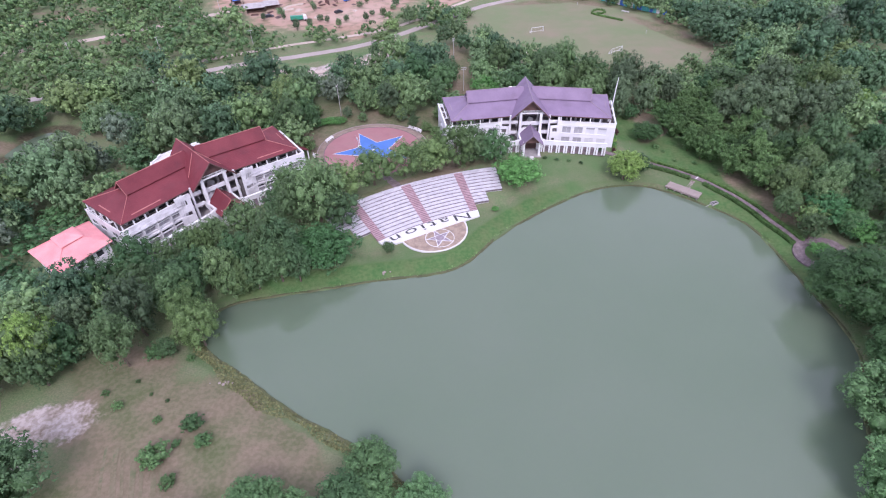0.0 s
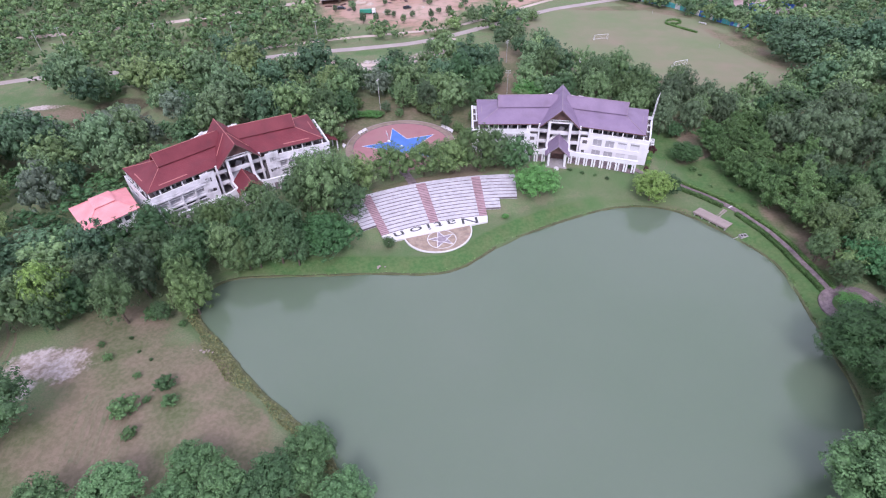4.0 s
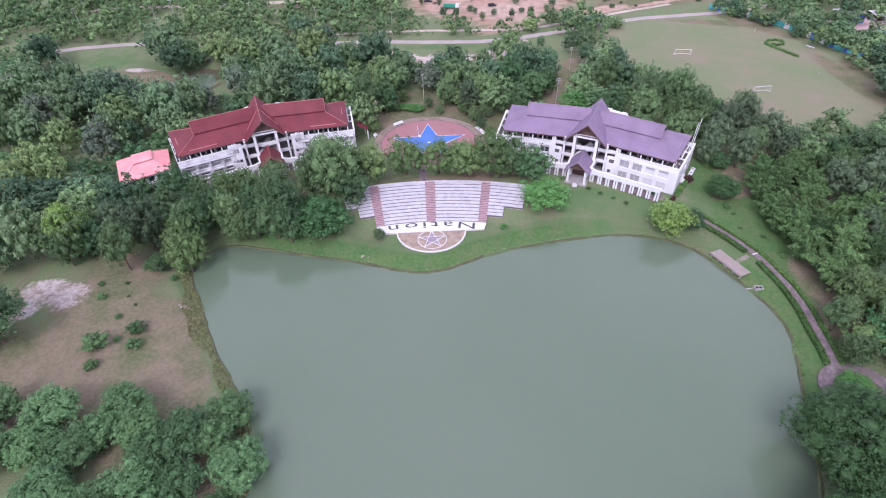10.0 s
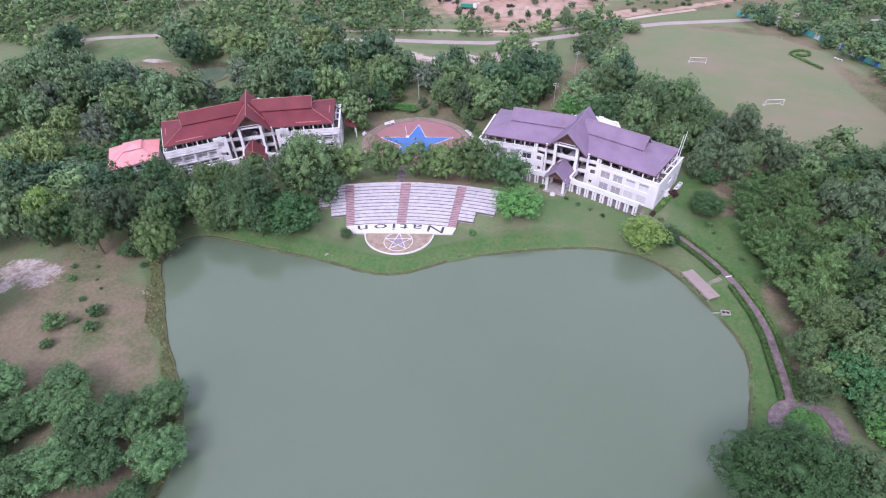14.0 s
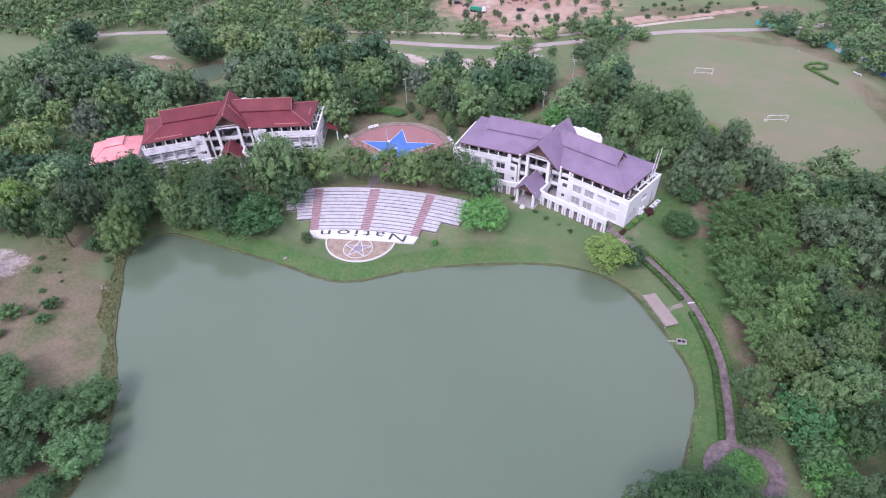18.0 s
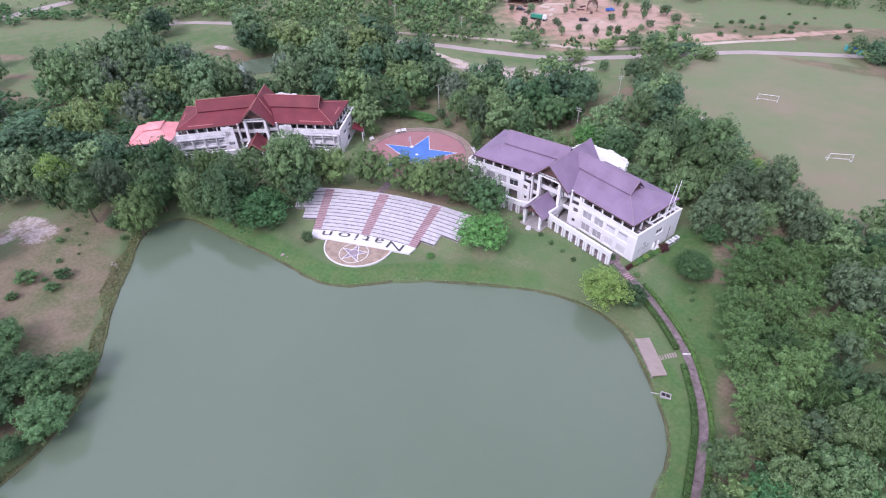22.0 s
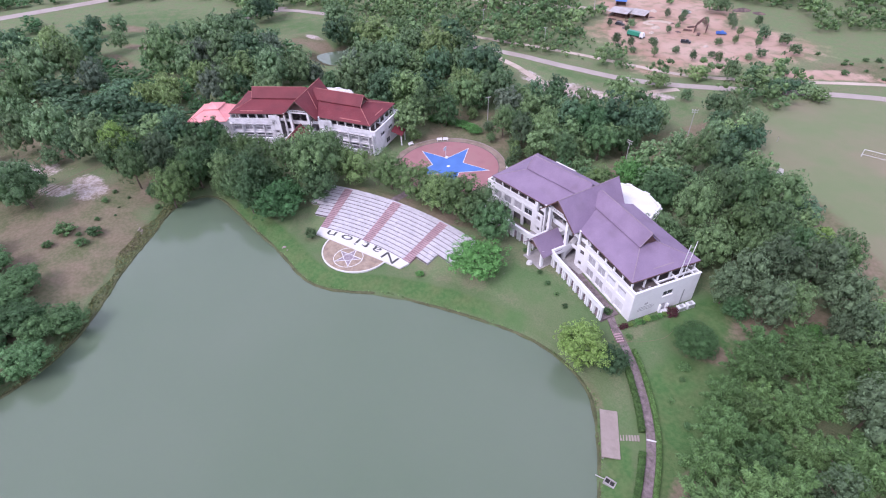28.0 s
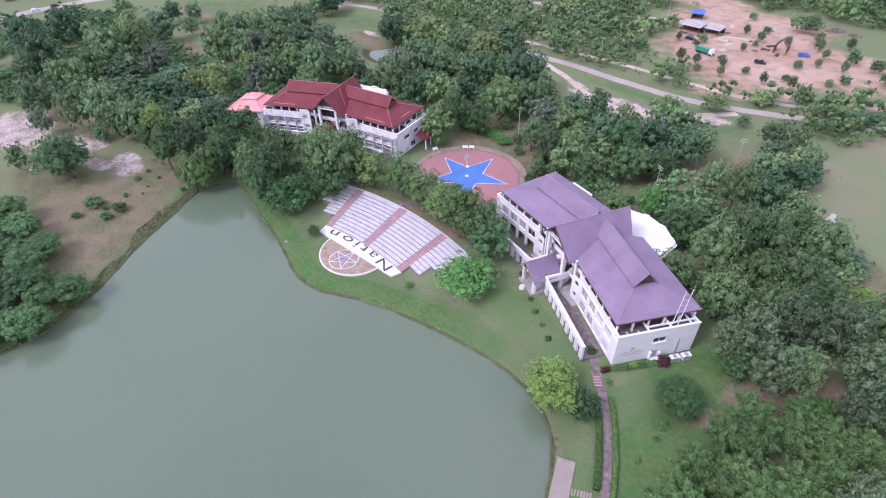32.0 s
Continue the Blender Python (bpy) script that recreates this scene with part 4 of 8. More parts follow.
    for i in range(9):
        x = -2.8 + 0.7 * i
        part("baluster", Geo().box(x - 0.05, x + 0.05, 1.5, 1.6, 10.95, 11.5), WEATHERED, root)
    # stair hall: back wall, landings and flights
    part("hall_wall", Geo().box(-9.2, 9.2, 13.5, 13.8, 0, 9.6), CREAM, root)
    part("hall_floor", Geo().box(-9.2, 9.2, 1.0, 13.5, -0.5, 0.1), SLAB, root)
    part("landing", Geo().box(-3.2, 3.2, 9.0, 12.5, 6.45, 6.75), SLAB, root)
    part("landing", Geo().box(-3.2, 3.2, 9.0, 12.5, 3.1, 3.4), SLAB, root)
    part("stair_flight", Geo().hexa([(-2.8, 3.2, 3.0), (-1.2, 3.2, 3.0), (1.6, 6.2, 5.9), (0.4, 7.4, 5.9)], [(-2.8, 3.2, 4.2), (-1.2, 3.2, 4.2), (1.6, 6.2, 7.0), (0.4, 7.4, 7.0)]), WHITE, root)
    part("stair_flight", Geo().hexa([(2.8, 2.6, 0.1), (1.4, 2.6, 0.1), (1.4, 6.6, 3.0), (2.8, 6.6, 3.0)][::-1], [(2.8, 2.6, 1.2), (1.4, 2.6, 1.2), (1.4, 6.6, 4.3), (2.8, 6.6, 4.3)][::-1]), WHITE, root)
    part("landing_balustrade", Geo().box(-3.2, 3.2, 3.0, 3.2, 6.3, 7.5), WHITE, root)
    part("landing_floor", Geo().box(-3.2, 3.2, 3.2, 5.0, 6.3, 6.5), SLAB, root)
    for k in range(7):
        a0, a1 = radians(200 + 22 * k), radians(222 + 22 * k)
        part("curved_balustrade", Geo().hexa([(2.6 * math.cos(a0), 6.4 + 2.6 * math.sin(a0), 5.6), (2.6 * math.cos(a1), 6.4 + 2.6 * math.sin(a1), 5.6), (2.4 * math.cos(a1), 6.4 + 2.4 * math.sin(a1), 5.6), (2.4 * math.cos(a0), 6.4 + 2.4 * math.sin(a0), 5.6)],
             [(2.6 * math.cos(a0), 6.4 + 2.6 * math.sin(a0), 6.9), (2.6 * math.cos(a1), 6.4 + 2.6 * math.sin(a1), 6.9), (2.4 * math.cos(a1), 6.4 + 2.4 * math.sin(a1), 6.9), (2.4 * math.cos(a0), 6.4 + 2.4 * math.sin(a0), 6.9)]), WHITE, root)
    # dark slab painted for the shade in the light well, and rear annex with a flat roof
    part("light_well", Geo().box(6.2, 9.6, 18.6, 20.6, 7.3, 7.55), DARK, root)
    ring = [(-8.0, 16.5), (8.0, 16.5), (9.7, 21.1), (7.4, 27.0), (2.5, 28.6), (-2.8, 28.2), (-6.6, 25.8), (-8.2, 21.0)]
    part("annex_wall", Geo().prism(ring, 0, 7.0), wall, root)
    part("annex_roof", Geo().prism([(x * 1.04, 16.5 + (y - 16.5) * 1.03) for x, y in ring], 7.0, 7.3), BAND, root)
    for i in range(1, len(ring) - 1 + 1):
        (x0, y0), (x1, y1) = ring[i], ring[(i + 1) % len(ring)]
        if i == len(ring) - 1:
            break
        part("annex_upstand", Geo().hexa([(x0 * 0.99, y0 - 0.1, 7.8), (x0 * 0.7 + x1 * 0.3, y0 * 0.7 + y1 * 0.3 - 0.1, 7.8), (x0 * 0.68 + x1 * 0.28, y0 * 0.7 + y1 * 0.3 - 0.5, 7.8), (x0 * 0.95, y0 - 0.5, 7.8)], [(x0 * 0.99, y0 - 0.1, 8.15), (x0 * 0.7 + x1 * 0.3, y0 * 0.7 + y1 * 0.3 - 0.1, 8.15), (x0 * 0.68 + x1 * 0.28, y0 * 0.7 + y1 * 0.3 - 0.5, 8.15), (x0 * 0.95, y0 - 0.5, 8.15)]), WHITE, root)
        part("annex_parapet", Geo().hexa([(x0, y0, 7.3), (x1, y1, 7.3), (x1 * 0.96, y1 - 0.3, 7.3), (x0 * 0.96, y0 - 0.3, 7.3)], [(x0, y0, 7.8), (x1, y1, 7.8), (x1 * 0.96, y1 - 0.3, 7.8), (x0 * 0.96, y0 - 0.3, 7.8)]), WHITE, root)
    if dingy:
        # lighter streaks of newer tiles along the eaves
        for side in (1, -1):
            fn = wing_map(side)
            part("tile_streak", flip(Geo().hexa([(5.2, 0.9, 9.84), (12.5, 0.9, 9.84), (12.5, 1.15, 9.93), (5.2, 1.15, 9.93)], [(5.2, 0.9, 9.88), (12.5, 0.9, 9.88), (12.5, 1.15, 9.97), (5.2, 1.15, 9.97)]).map(fn), side), REDCAP, root)
            part("tile_streak", flip(Geo().hexa([(2.8, 6.0, 9.93), (3.05, 6.0, 10.02), (3.05, 11.0, 10.02), (2.8, 11.0, 9.93)], [(2.8, 6.0, 9.98), (3.05, 6.0, 10.07), (3.05, 11.0, 10.07), (2.8, 11.0, 9.98)]).map(fn), side), REDCAP, root)
        part("side_porch_roof", Geo().sheet([(27.8, 6.5, 4.9), (31.0, 7.0, 3.3), (31.0, 11.5, 3.3), (27.8, 11.0, 4.9)], 0.12), RED, root)
        for y in (7.4, 11.0):
            part("side_porch_post", Geo().box(30.5, 30.8, y - 0.15, y + 0.15, -0.2, 3.2), WHITE, root)
    else:
        # unreadable lines of lettering on the end wall
        fn = wing_map(1)
        for k, (a, b) in enumerate(((1.9, 5.2), (1.6, 5.9), (1.7, 5.5))):
            part("sign_bar", Geo().box(-0.03, -0.003, a, b, 3.0 - 0.45 * k, 3.15 - 0.45 * k).map(fn), CREAM, root)
        part("sign_emblem", Geo().box(-0.03, -0.003, 3.2, 4.0, 3.5, 4.1).map(fn), CREAM, root)
    return root


MAT_A = pose(*PAD_A)
MAT_B = pose(*PAD_B, 0, 0, TURN_B)
building(MAT_A, PURPLE, PURPLECAP, WHITE, "white three-storey building with faded purple tiled roof", False)
building(MAT_B, RED, REDCAP, WEATHERED, "weathered white three-storey building with red tiled roof", True)


def pink_annex():
    """A low white building under a salmon hipped roof with a small raised cap, beside the red-roofed one."""
    root = thing("annex", MAT_B, "low white annex with salmon-pink hipped roof", "annex")
    lo = [(-38.8, -2.2), (-26.2, 1.2), (-27.2, 13.2), (-40.8, 11.3)]
    hi = [(-34.9, 3.8), (-30.9, 4.8), (-31.4, 9.2), (-35.4, 8.4)]
    mid = Vector((-33.2, 6.2))
    ring = [mid + (Vector(p) - mid) * 0.88 for p in lo]
    for i in range(4):
        a, b = ring[i], ring[(i + 1) % 4]
        ln = (b - a).length
        u = (b - a) / ln
        nrm = Vector((u.y, -u.x))

        def edge(x, y, z, a=a, u=u, nrm=nrm):
            p = a + u * x - nrm * y
            return (p.x, p.y, z)
        holes = [(1.2 + 2.3 * k, 2.9 + 2.3 * k, 3.5, 5.0) for k in range(4)] if i in (0, 3) else []
        g = Geo()
        wall_with_openings(g, 0.26 * (i % 2), ln - 0.26 * (i % 2), 0, 0.25, -0.3, 5.8, holes)
        part("wall", g.map(edge), WHITE, root)
        for h in holes:
            w = part("window", Geo().box(h[0], h[1], 0.12, 0.2, h[2], h[2] + 0.1).box(h[0], h[1], 0.12, 0.2, h[3] - 0.1, h[3]).box(h[0], h[0] + 0.1, 0.12, 0.2, h[2] + 0.1, h[3] - 0.1).box(h[1] - 0.1, h[1], 0.12, 0.2, h[2] + 0.1, h[3] - 0.1).map(edge), WHITE, root)
            part("pane", Geo().box(h[0] + 0.1, h[1] - 0.1, 0.15, 0.18, h[2] + 0.1, h[3] - 0.1).map(edge), GLASS, w)
        a, b, c, d = lo[i], lo[(i + 1) % 4], hi[(i + 1) % 4], hi[i]
        part("roof", Geo().sheet([(*a, 5.9), (*b, 5.9), (*c, 8.0), (*d, 8.0)], 0.12), PINK, root)
        part("hip_cap", Geo().bar((*a, 5.98), (*d, 8.08), 0.08), PINK, root)
    capr = [mid + (Vector(p) - mid) * 1.25 for p in hi]
    for i in range(4):
        part("roof_cap", Geo().sheet([(*capr[i], 8.2), (*capr[(i + 1) % 4], 8.2), (mid.x, mid.y, 9.6)], 0.1), PINK, root)
        p, q = Vector(hi[i]), Vector(hi[(i + 1) % 4])
        part("cap_wall", Geo().bar((*p, 8.1), (*q, 8.1), 0.2, 4), WHITE, root)
    # dark body stands for the unlit rooms behind the windows
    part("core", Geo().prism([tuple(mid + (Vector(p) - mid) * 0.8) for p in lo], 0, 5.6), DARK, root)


pink_annex()

# ---- terrace steps above the lake ----


def polar(r, deg, z):
    a = radians(STAGE_AXIS + deg)
    return (STAGE_C[0] + r * math.cos(a), STAGE_C[1] + r * math.sin(a), z)


def sector(g, r0, r1, a0, a1, z0, z1, step=1.2):
    """A curved block between two radii and two angles."""
    n = max(2, round(abs(a1 - a0) / step))
    ring = [polar(r1, a0 + (a1 - a0) * i / n, 0) for i in range(n + 1)] + [polar(r0, a1 + (a0 - a1) * i / n, 0) for i in range(n + 1)]
    k, m = len(ring), n + 1
    v = [(p[0], p[1], z0) for p in ring] + [(p[0], p[1], z1) for p in ring]
    f = [(i, (i + 1) % k, k + (i + 1) % k, k + i) for i in range(k)]
    for i in range(n):
        q = (i, i + 1, k - 2 - i, k - 1 - i)
        f += [tuple(reversed(q)), tuple(j + k for j in q)]
    return g.add(v, f)


def terrace():
    root = thing("amphitheatre", pose(0, 0, 0), "pale concrete curved terrace seating with pink paved stairs", "amphitheatre")
    rows, r0, tread, z0, rise = 12, 76.6, 1.15, 1.62, 0.285
    stairs = [(-10.7, -9.1), (-0.9, 0.9), (9.1, 10.7)]
    for k in range(rows):
        ra, rb, z = r0 + k * tread, r0 + (k + 1) * tread, z0 + (k + 1) * rise
        spans = [(-9.1, -0.9), (0.9, 9.1)]
        if k >= 2:
            spans += [(-13.6 if k < 5 else -17.0, -10.7)]
        if k >= 3:
            spans += [(10.7, 13.4 if k < 6 else 15.4)]
        for a, b in spans:
            st = part("step", sector(Geo(), ra + 0.03, rb + 0.06, a, b, z - rise - 0.5, z), STONE, root)
            # thin dark strip along the lower part of each riser
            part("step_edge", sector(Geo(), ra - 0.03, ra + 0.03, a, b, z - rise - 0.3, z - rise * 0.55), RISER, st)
        for a, b in stairs:
            for h in (0, 1):
                part("stair_tread", sector(Geo(), ra + h * tread / 2, ra + tread / 2 * (h + 1), a, b, z - rise - 0.4, z - rise / 2 * (1 - h) + 0.02), BRICKPINK, root)
                # darker strip in front of each half step
                part("stair_nosing", sector(Geo(), ra + h * tread / 2 - 0.07, ra + h * tread / 2 - 0.004, a, b, z - rise - 0.4, z - rise / 2 * (1 - h) - 0.03), BRICKPATH, root)
    part("top_kerb", sector(Geo(), r0 + rows * tread, r0 + rows * tread + 0.35, -17, 15.4, 3.5, z0 + rows * rise + 0.12), STONE, root)
    # lettered edge: straight front, curved back
    f0, f1 = Vector((-15.0, 99.5)), Vector((8.7, 111.8))
    g = Geo()
    n = 16
    front = [f0.lerp(f1, i / n) for i in range(n + 1)]
    back = [polar(76.6, 10.75 - 21.5 * i / n, 0) for i in range(n + 1)]
    ring = [tuple(q) for q in front] + [(q[0], q[1]) for q in reversed(back)]
    k = len(ring)
    faces = [(i, (i + 1) % k, k + (i + 1) % k, k + i) for i in range(k)] + [(k + i, k + i + 1, 2 * k - 2 - i, 2 * k - 1 - i) for i in range(n)]
    g.add([(*q, 1.0) for q in ring] + [(*q, 1.62) for q in ring], faces)
    part("lettered_edge", g, BAND, root)
    d = (f1 - f0).normalized()
    turn = math.degrees(math.atan2(d.y, d.x))
    for i, ch in enumerate("Nation"):
        cu = bpy.data.curves.new("letter", "FONT")
        cu.body, cu.size, cu.extrude, cu.align_x, cu.align_y = ch, 3.7, 0.012, "CENTER", "CENTER"
        cu.offset = 0.0
        tmp = bpy.data.objects.new("letter", cu)
        me = bpy.data.meshes.new_from_object(tmp)
        bpy.data.objects.remove(tmp)
        me.materials.clear()
        me.materials.append(LETTER)
        ob = new("letter", me)
        u = (4.3, 9.2, 12.5, 15.2, 18.6, 23.2)[i]
        p = f1 - d * u + Vector((-d.y, d.x)) * (1.2 + 1.5 * math.sin(math.pi * u / 28))
        ob.matrix_world = pose(p.x, p.y, 1.64, 0, 0, turn + 180 - math.degrees(math.atan(0.19 * math.cos(math.pi * u / 28)))) @ Matrix.Diagonal((1.8, 1.0, 1, 1))
        ob.parent = root
        ob["label"] = "charcoal capital letter" if i == 0 else "charcoal small letter"
    return root


terrace()


def star_points(cx, cy, r, inner, turn, n=5):
    return [(cx + (r if k % 2 == 0 else inner) * math.cos(radians(turn + 180 / n * k)), cy + (r if k % 2 == 0 else inner) * math.sin(radians(turn + 180 / n * k))) for k in range(2 * n)]


def star_solid(g, cx, cy, r, inner, turn, z0, z1):
    ring = star_points(cx, cy, r, inner, turn)
    v = [(*q, z0) for q in ring] + [(*q, z1) for q in ring] + [(cx, cy, z1)]
    return g.add(v, [(i, (i + 1) % 10, 10 + (i + 1) % 10, 10 + i) for i in range(10)] + [(10 + i, 10 + (i + 1) % 10, 20) for i in range(10)])


def band(g, ring, width, z0, z1, closed=True):
    """A flat strip of even width along a ring, mitred at its corners."""
    n = len(ring)
    v = []
    for i in range(n):
        a = Vector(ring[i - 1] if closed or i else ring[i])
        c = Vector(ring[(i + 1) % n] if closed or i < n - 1 else ring[i])
        p = Vector(ring[i])
        d0, d1 = (p - a).normalized() if (p - a).length else (c - p).normalized(), (c - p).normalized() if (c - p).length else (p - a).normalized()
        t = (d0 + d1).normalized()
        w = width / 2 / max(0.35, t.dot(d1))
        nrm = Vector((-t.y, t.x)) * w
        v += [(*(p + nrm), z0), (*(p - nrm), z0), (*(p - nrm), z1), (*(p + nrm), z1)]
    f = []
    for i in range(n if closed else n - 1):
        a, b = 4 * i, 4 * ((i + 1) % n)
        f += [(a + k, a + (k + 1) % 4, b + (k + 1) % 4, b + k) for k in range(4)]
    if not closed:
        f += [(3, 2, 1, 0), (4 * n - 4, 4 * n - 3, 4 * n - 2, 4 * n - 1)]
    return g.add(v, f)


def circle(cx, cy, r, n=48, a0=0, a1=360):
    m = n if a1 - a0 >= 360 else n + 1
    return [(cx + r * math.cos(radians(a0 + (a1 - a0) * i / n)), cy + r * math.sin(radians(a0 + (a1 - a0) * i / n))) for i in range(m)]


def plaza():
    """Half-round mosaic in front of the terrace, with a ringed star."""
    root = thing("plaza", pose(0, 0, 0), "half-round brown mosaic plaza with white kerb and star", "plaza")
    f0, f1 = Vector((-11.2, 101.8)), Vector((4.2, 110.2))
    mid = (f0 + f1) / 2
    d = (f1 - f0).normalized()
    R = (f1 - f0).length / 2
    base = math.degrees(math.atan2(d.y, d.x))
    squash = 0.96
    arc = []
    for i in range(33):
        a = radians(180 + 180 * i / 32)
        o = d * (R * math.cos(a)) + Vector((-d.y, d.x)) * (R * squash * math.sin(a))
        arc.append((mid.x + o.x, mid.y + o.y))
    part("paving", Geo().prism(arc, 0.9, 1.46), PLAZA, root)
    part("kerb", band(Geo(), arc, 0.34, 0.95, 1.56, False), BAND, root)
    c = mid - Vector((-d.y, d.x)) * 3.55
    part("ring", band(Geo(), circle(c.x, c.y, 3.6), 0.14, 1.46, 1.478), PAINTWHITE, root)
    part("ring", band(Geo(), circle(c.x, c.y, 1.2, 24), 0.09, 1.46, 1.482), PAINTWHITE, root)
    part("star", star_solid(Geo(), c.x, c.y, 3.4, 1.3, base + 90, 1.46, 1.472), MOSAIC, root)
    part("star_outline", band(Geo(), star_points(c.x, c.y, 3.4, 1.3, base + 90), 0.15, 1.472, 1.486), PAINTWHITE, root)


plaza()
COURT = (-22.3, 144.2)


def court():
    root = thing("court", pose(0, 0, 0), "round red court with large blue painted star", "court")
    x, y = COURT
    ring = circle(x, y, 17.4, 64)
    part("apron", Geo().prism(ring, 2.9, 3.40), material("worn_brick_apron", (0.22, 0.165, 0.135), (0.34, 0.265, 0.22), 0.9, 0.5, 6, 0.3, dirt=(0.17, 0.15, 0.1), dirt_amount=0.7, dirt_scale=0.4), root)
    part("surface", Geo().prism(circle(x, y, 15.0, 64), 3.0, 3.43), COURTRED, root)
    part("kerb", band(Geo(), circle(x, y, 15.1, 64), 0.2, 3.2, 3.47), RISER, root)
    part("star", star_solid(Geo(), x, y, 12.3, 4.8, 117.8, 3.43, 3.436), COURTBLUE, root)
    part("star_outline", band(Geo(), star_points(x, y, 12.3, 4.8, 117.8), 0.16, 3.43, 3.441), PAINTWHITE, root)
    part("centre_mark", Geo().prism(circle(x, y, 0.5, 16), 3.436, 3.442), PAINTWHITE, root)
    part("low_wall", band(Geo(), circle(x, y, 17.2, 48, 20, 190), 0.3, 3.3, 3.58, False), DECK, root)


court()

# ---- plants ----
rng = np.random.default_rng(7)


def blob_mesh(rng, centre, r, squash, nu=7, nv=5):
    """A lumpy closed body, as points and faces."""
    v = [centre + np.array([0, 0, r * squash])]
    for j in range(1, nv):
        for i in range(nu):
            th, ph = math.pi * j / nv, 2 * math.pi * (i + 0.5 * (j % 2)) / nu
            k = r * rng.uniform(0.62, 1.12)
            v.append(centre + np.array([k * math.sin(th) * math.cos(ph), k * math.sin(th) * math.sin(ph), k * squash * math.cos(th)]))
    v.append(centre - np.array([0, 0, r * squash]))
    f = []
    for i in range(nu):
        f.append((0, 1 + i, 1 + (i + 1) % nu))
        for j in range(nv - 2):
            a, b = 1 + j * nu, 1 + (j + 1) * nu
            f.append((a + i, b + i, b + (i + 1) % nu, a + (i + 1) % nu))
        k = 1 + (nv - 2) * nu
        f.append((k + (i + 1) % nu, k + i, len(v) - 1))
    return v, f


def leaves_at(rng, pts, outward, size, droop=0.0, long=1.5, radial=0.0):
    """Pointed leaf clusters at the given points, facing roughly outward, three corners each."""
    n = len(pts)
    nor = outward + rng.normal(0, 0.34, (n, 3))
    nor /= np.linalg.norm(nor, axis=1)[:, None]
    t = np.cross(nor, rng.normal(0, 1, (n, 3)))
    if radial:
        t = outward * np.array([1, 1, 0.3]) + rng.normal(0, 0.35, (n, 3))
    t[:, 2] -= droop
    t /= np.linalg.norm(t, axis=1)[:, None]
    w = np.cross(nor, t)
    w /= np.linalg.norm(w, axis=1)[:, None]
    s = size * rng.uniform(0.6, 1.3, (n, 1))
    a, b = pts - t * s * long * 0.5 + w * s * 0.5, pts - t * s * long * 0.5 - w * s * 0.5
    return np.stack([a, b, pts + t * s * long * 0.5], 1).reshape(-1, 3)


def crown_data(seed, R, H, z0, lobes, leaves, size, core=0.56, long=1.5, droop=0.0, lobe=0.42, nu=6, nv=4, tuft=0.17, radial=0.0):
    """Points and faces of a crown: leaf clusters over many lobes that fill an uneven envelope."""
    rng = np.random.default_rng(seed)
    cs, rs = [], []
    for i in range(lobes):
        th = 2 * math.pi * i * 0.381966
        u = (i + 0.5) / lobes
        zz = (1 - 1.8 * u)
        rad = math.sqrt(max(0, 1 - zz * zz)) * rng.uniform(0.45, 0.8)
        r = R * lobe * rng.uniform(0.7, 1.25)
        cs.append(np.array([R * rad * math.cos(th), R * rad * math.sin(th), z0 + H * 0.5 + H * 0.42 * zz * rng.uniform(0.6, 1.05)]) + rng.normal(0, 0.06 * R, 3))
        rs.append(r)
    cs, rs = np.array(cs), np.array(rs)
    flat = np.minimum(1.0, H / (2 * R) * 1.15)
    v, f = [], []
    for c, r in zip(cs, rs) if core else ():
        bv, bf = blob_mesh(rng, c, r * core, flat, nu, nv)
        k = len(v)
        v += list(bv)
        f += [tuple(i + k for i in q) for q in bf]
    # a first coat of leaves on the inner bodies
    coat, coat_out = [], []
    if core:
        share = rs ** 2 / (rs ** 2).sum()
        for c, r, a in zip(cs, rs, share):
            n = int(leaves * 0.3 * a) + 3
            d = rng.normal(0, 1, (n, 3))
            d[:, 2] = np.where(rng.random(n) < 0.85, np.abs(d[:, 2]), d[:, 2])
            d /= np.linalg.norm(d, axis=1)[:, None]
            coat.append(c + d * r * core * rng.uniform(0.98, 1.22, (n, 1)) * np.array([1, 1, flat]))
            coat_out.append(d)
        coat, coat_out = np.concatenate(coat), np.concatenate(coat_out)
        hid = np.zeros(len(coat), bool)
        for c2, r2 in zip(cs, rs):
            hid |= np.linalg.norm((coat - c2) / np.array([1, 1, flat]), axis=1) < r2 * core * 0.95
        coat, coat_out = coat[~hid], coat_out[~hid]
        leaves = int(leaves - len(coat))
    # tufts sit on the lobes, leaves sit on the tufts
    per = 15
    want = max(1, leaves // per)
    area = rs ** 2 / (rs ** 2).sum()
    tufts, face = [], []
    for c, r, a in zip(cs, rs, area):
        n = int(want * a * 1.9) + 2
        d = rng.normal(0, 1, (n, 3))
        d[:, 2] = np.where(rng.random(n) < 0.8, np.abs(d[:, 2]), -0.8 * np.abs(d[:, 2]))
        d /= np.linalg.norm(d, axis=1)[:, None]
        p = c + d * r * rng.uniform(0.82, 1.06, (n, 1)) * np.array([1, 1, flat])
        hid = np.zeros(n, bool)
        for c2, r2 in zip(cs, rs):
            if c2 is not c:
                hid |= np.linalg.norm((p - c2) / np.array([1, 1, flat]), axis=1) < r2 * 0.74
        tufts.append(p[~hid])
        face.append(d[~hid])
    tufts, face = np.concatenate(tufts), np.concatenate(face)
    pick = rng.permutation(len(tufts))[:want]
    tufts, face = tufts[pick], face[pick]
    n = len(tufts)
    d = rng.normal(0, 1, (n, per, 3)) + face[:, None, :] * 0.9 + np.array([0, 0, 0.45])
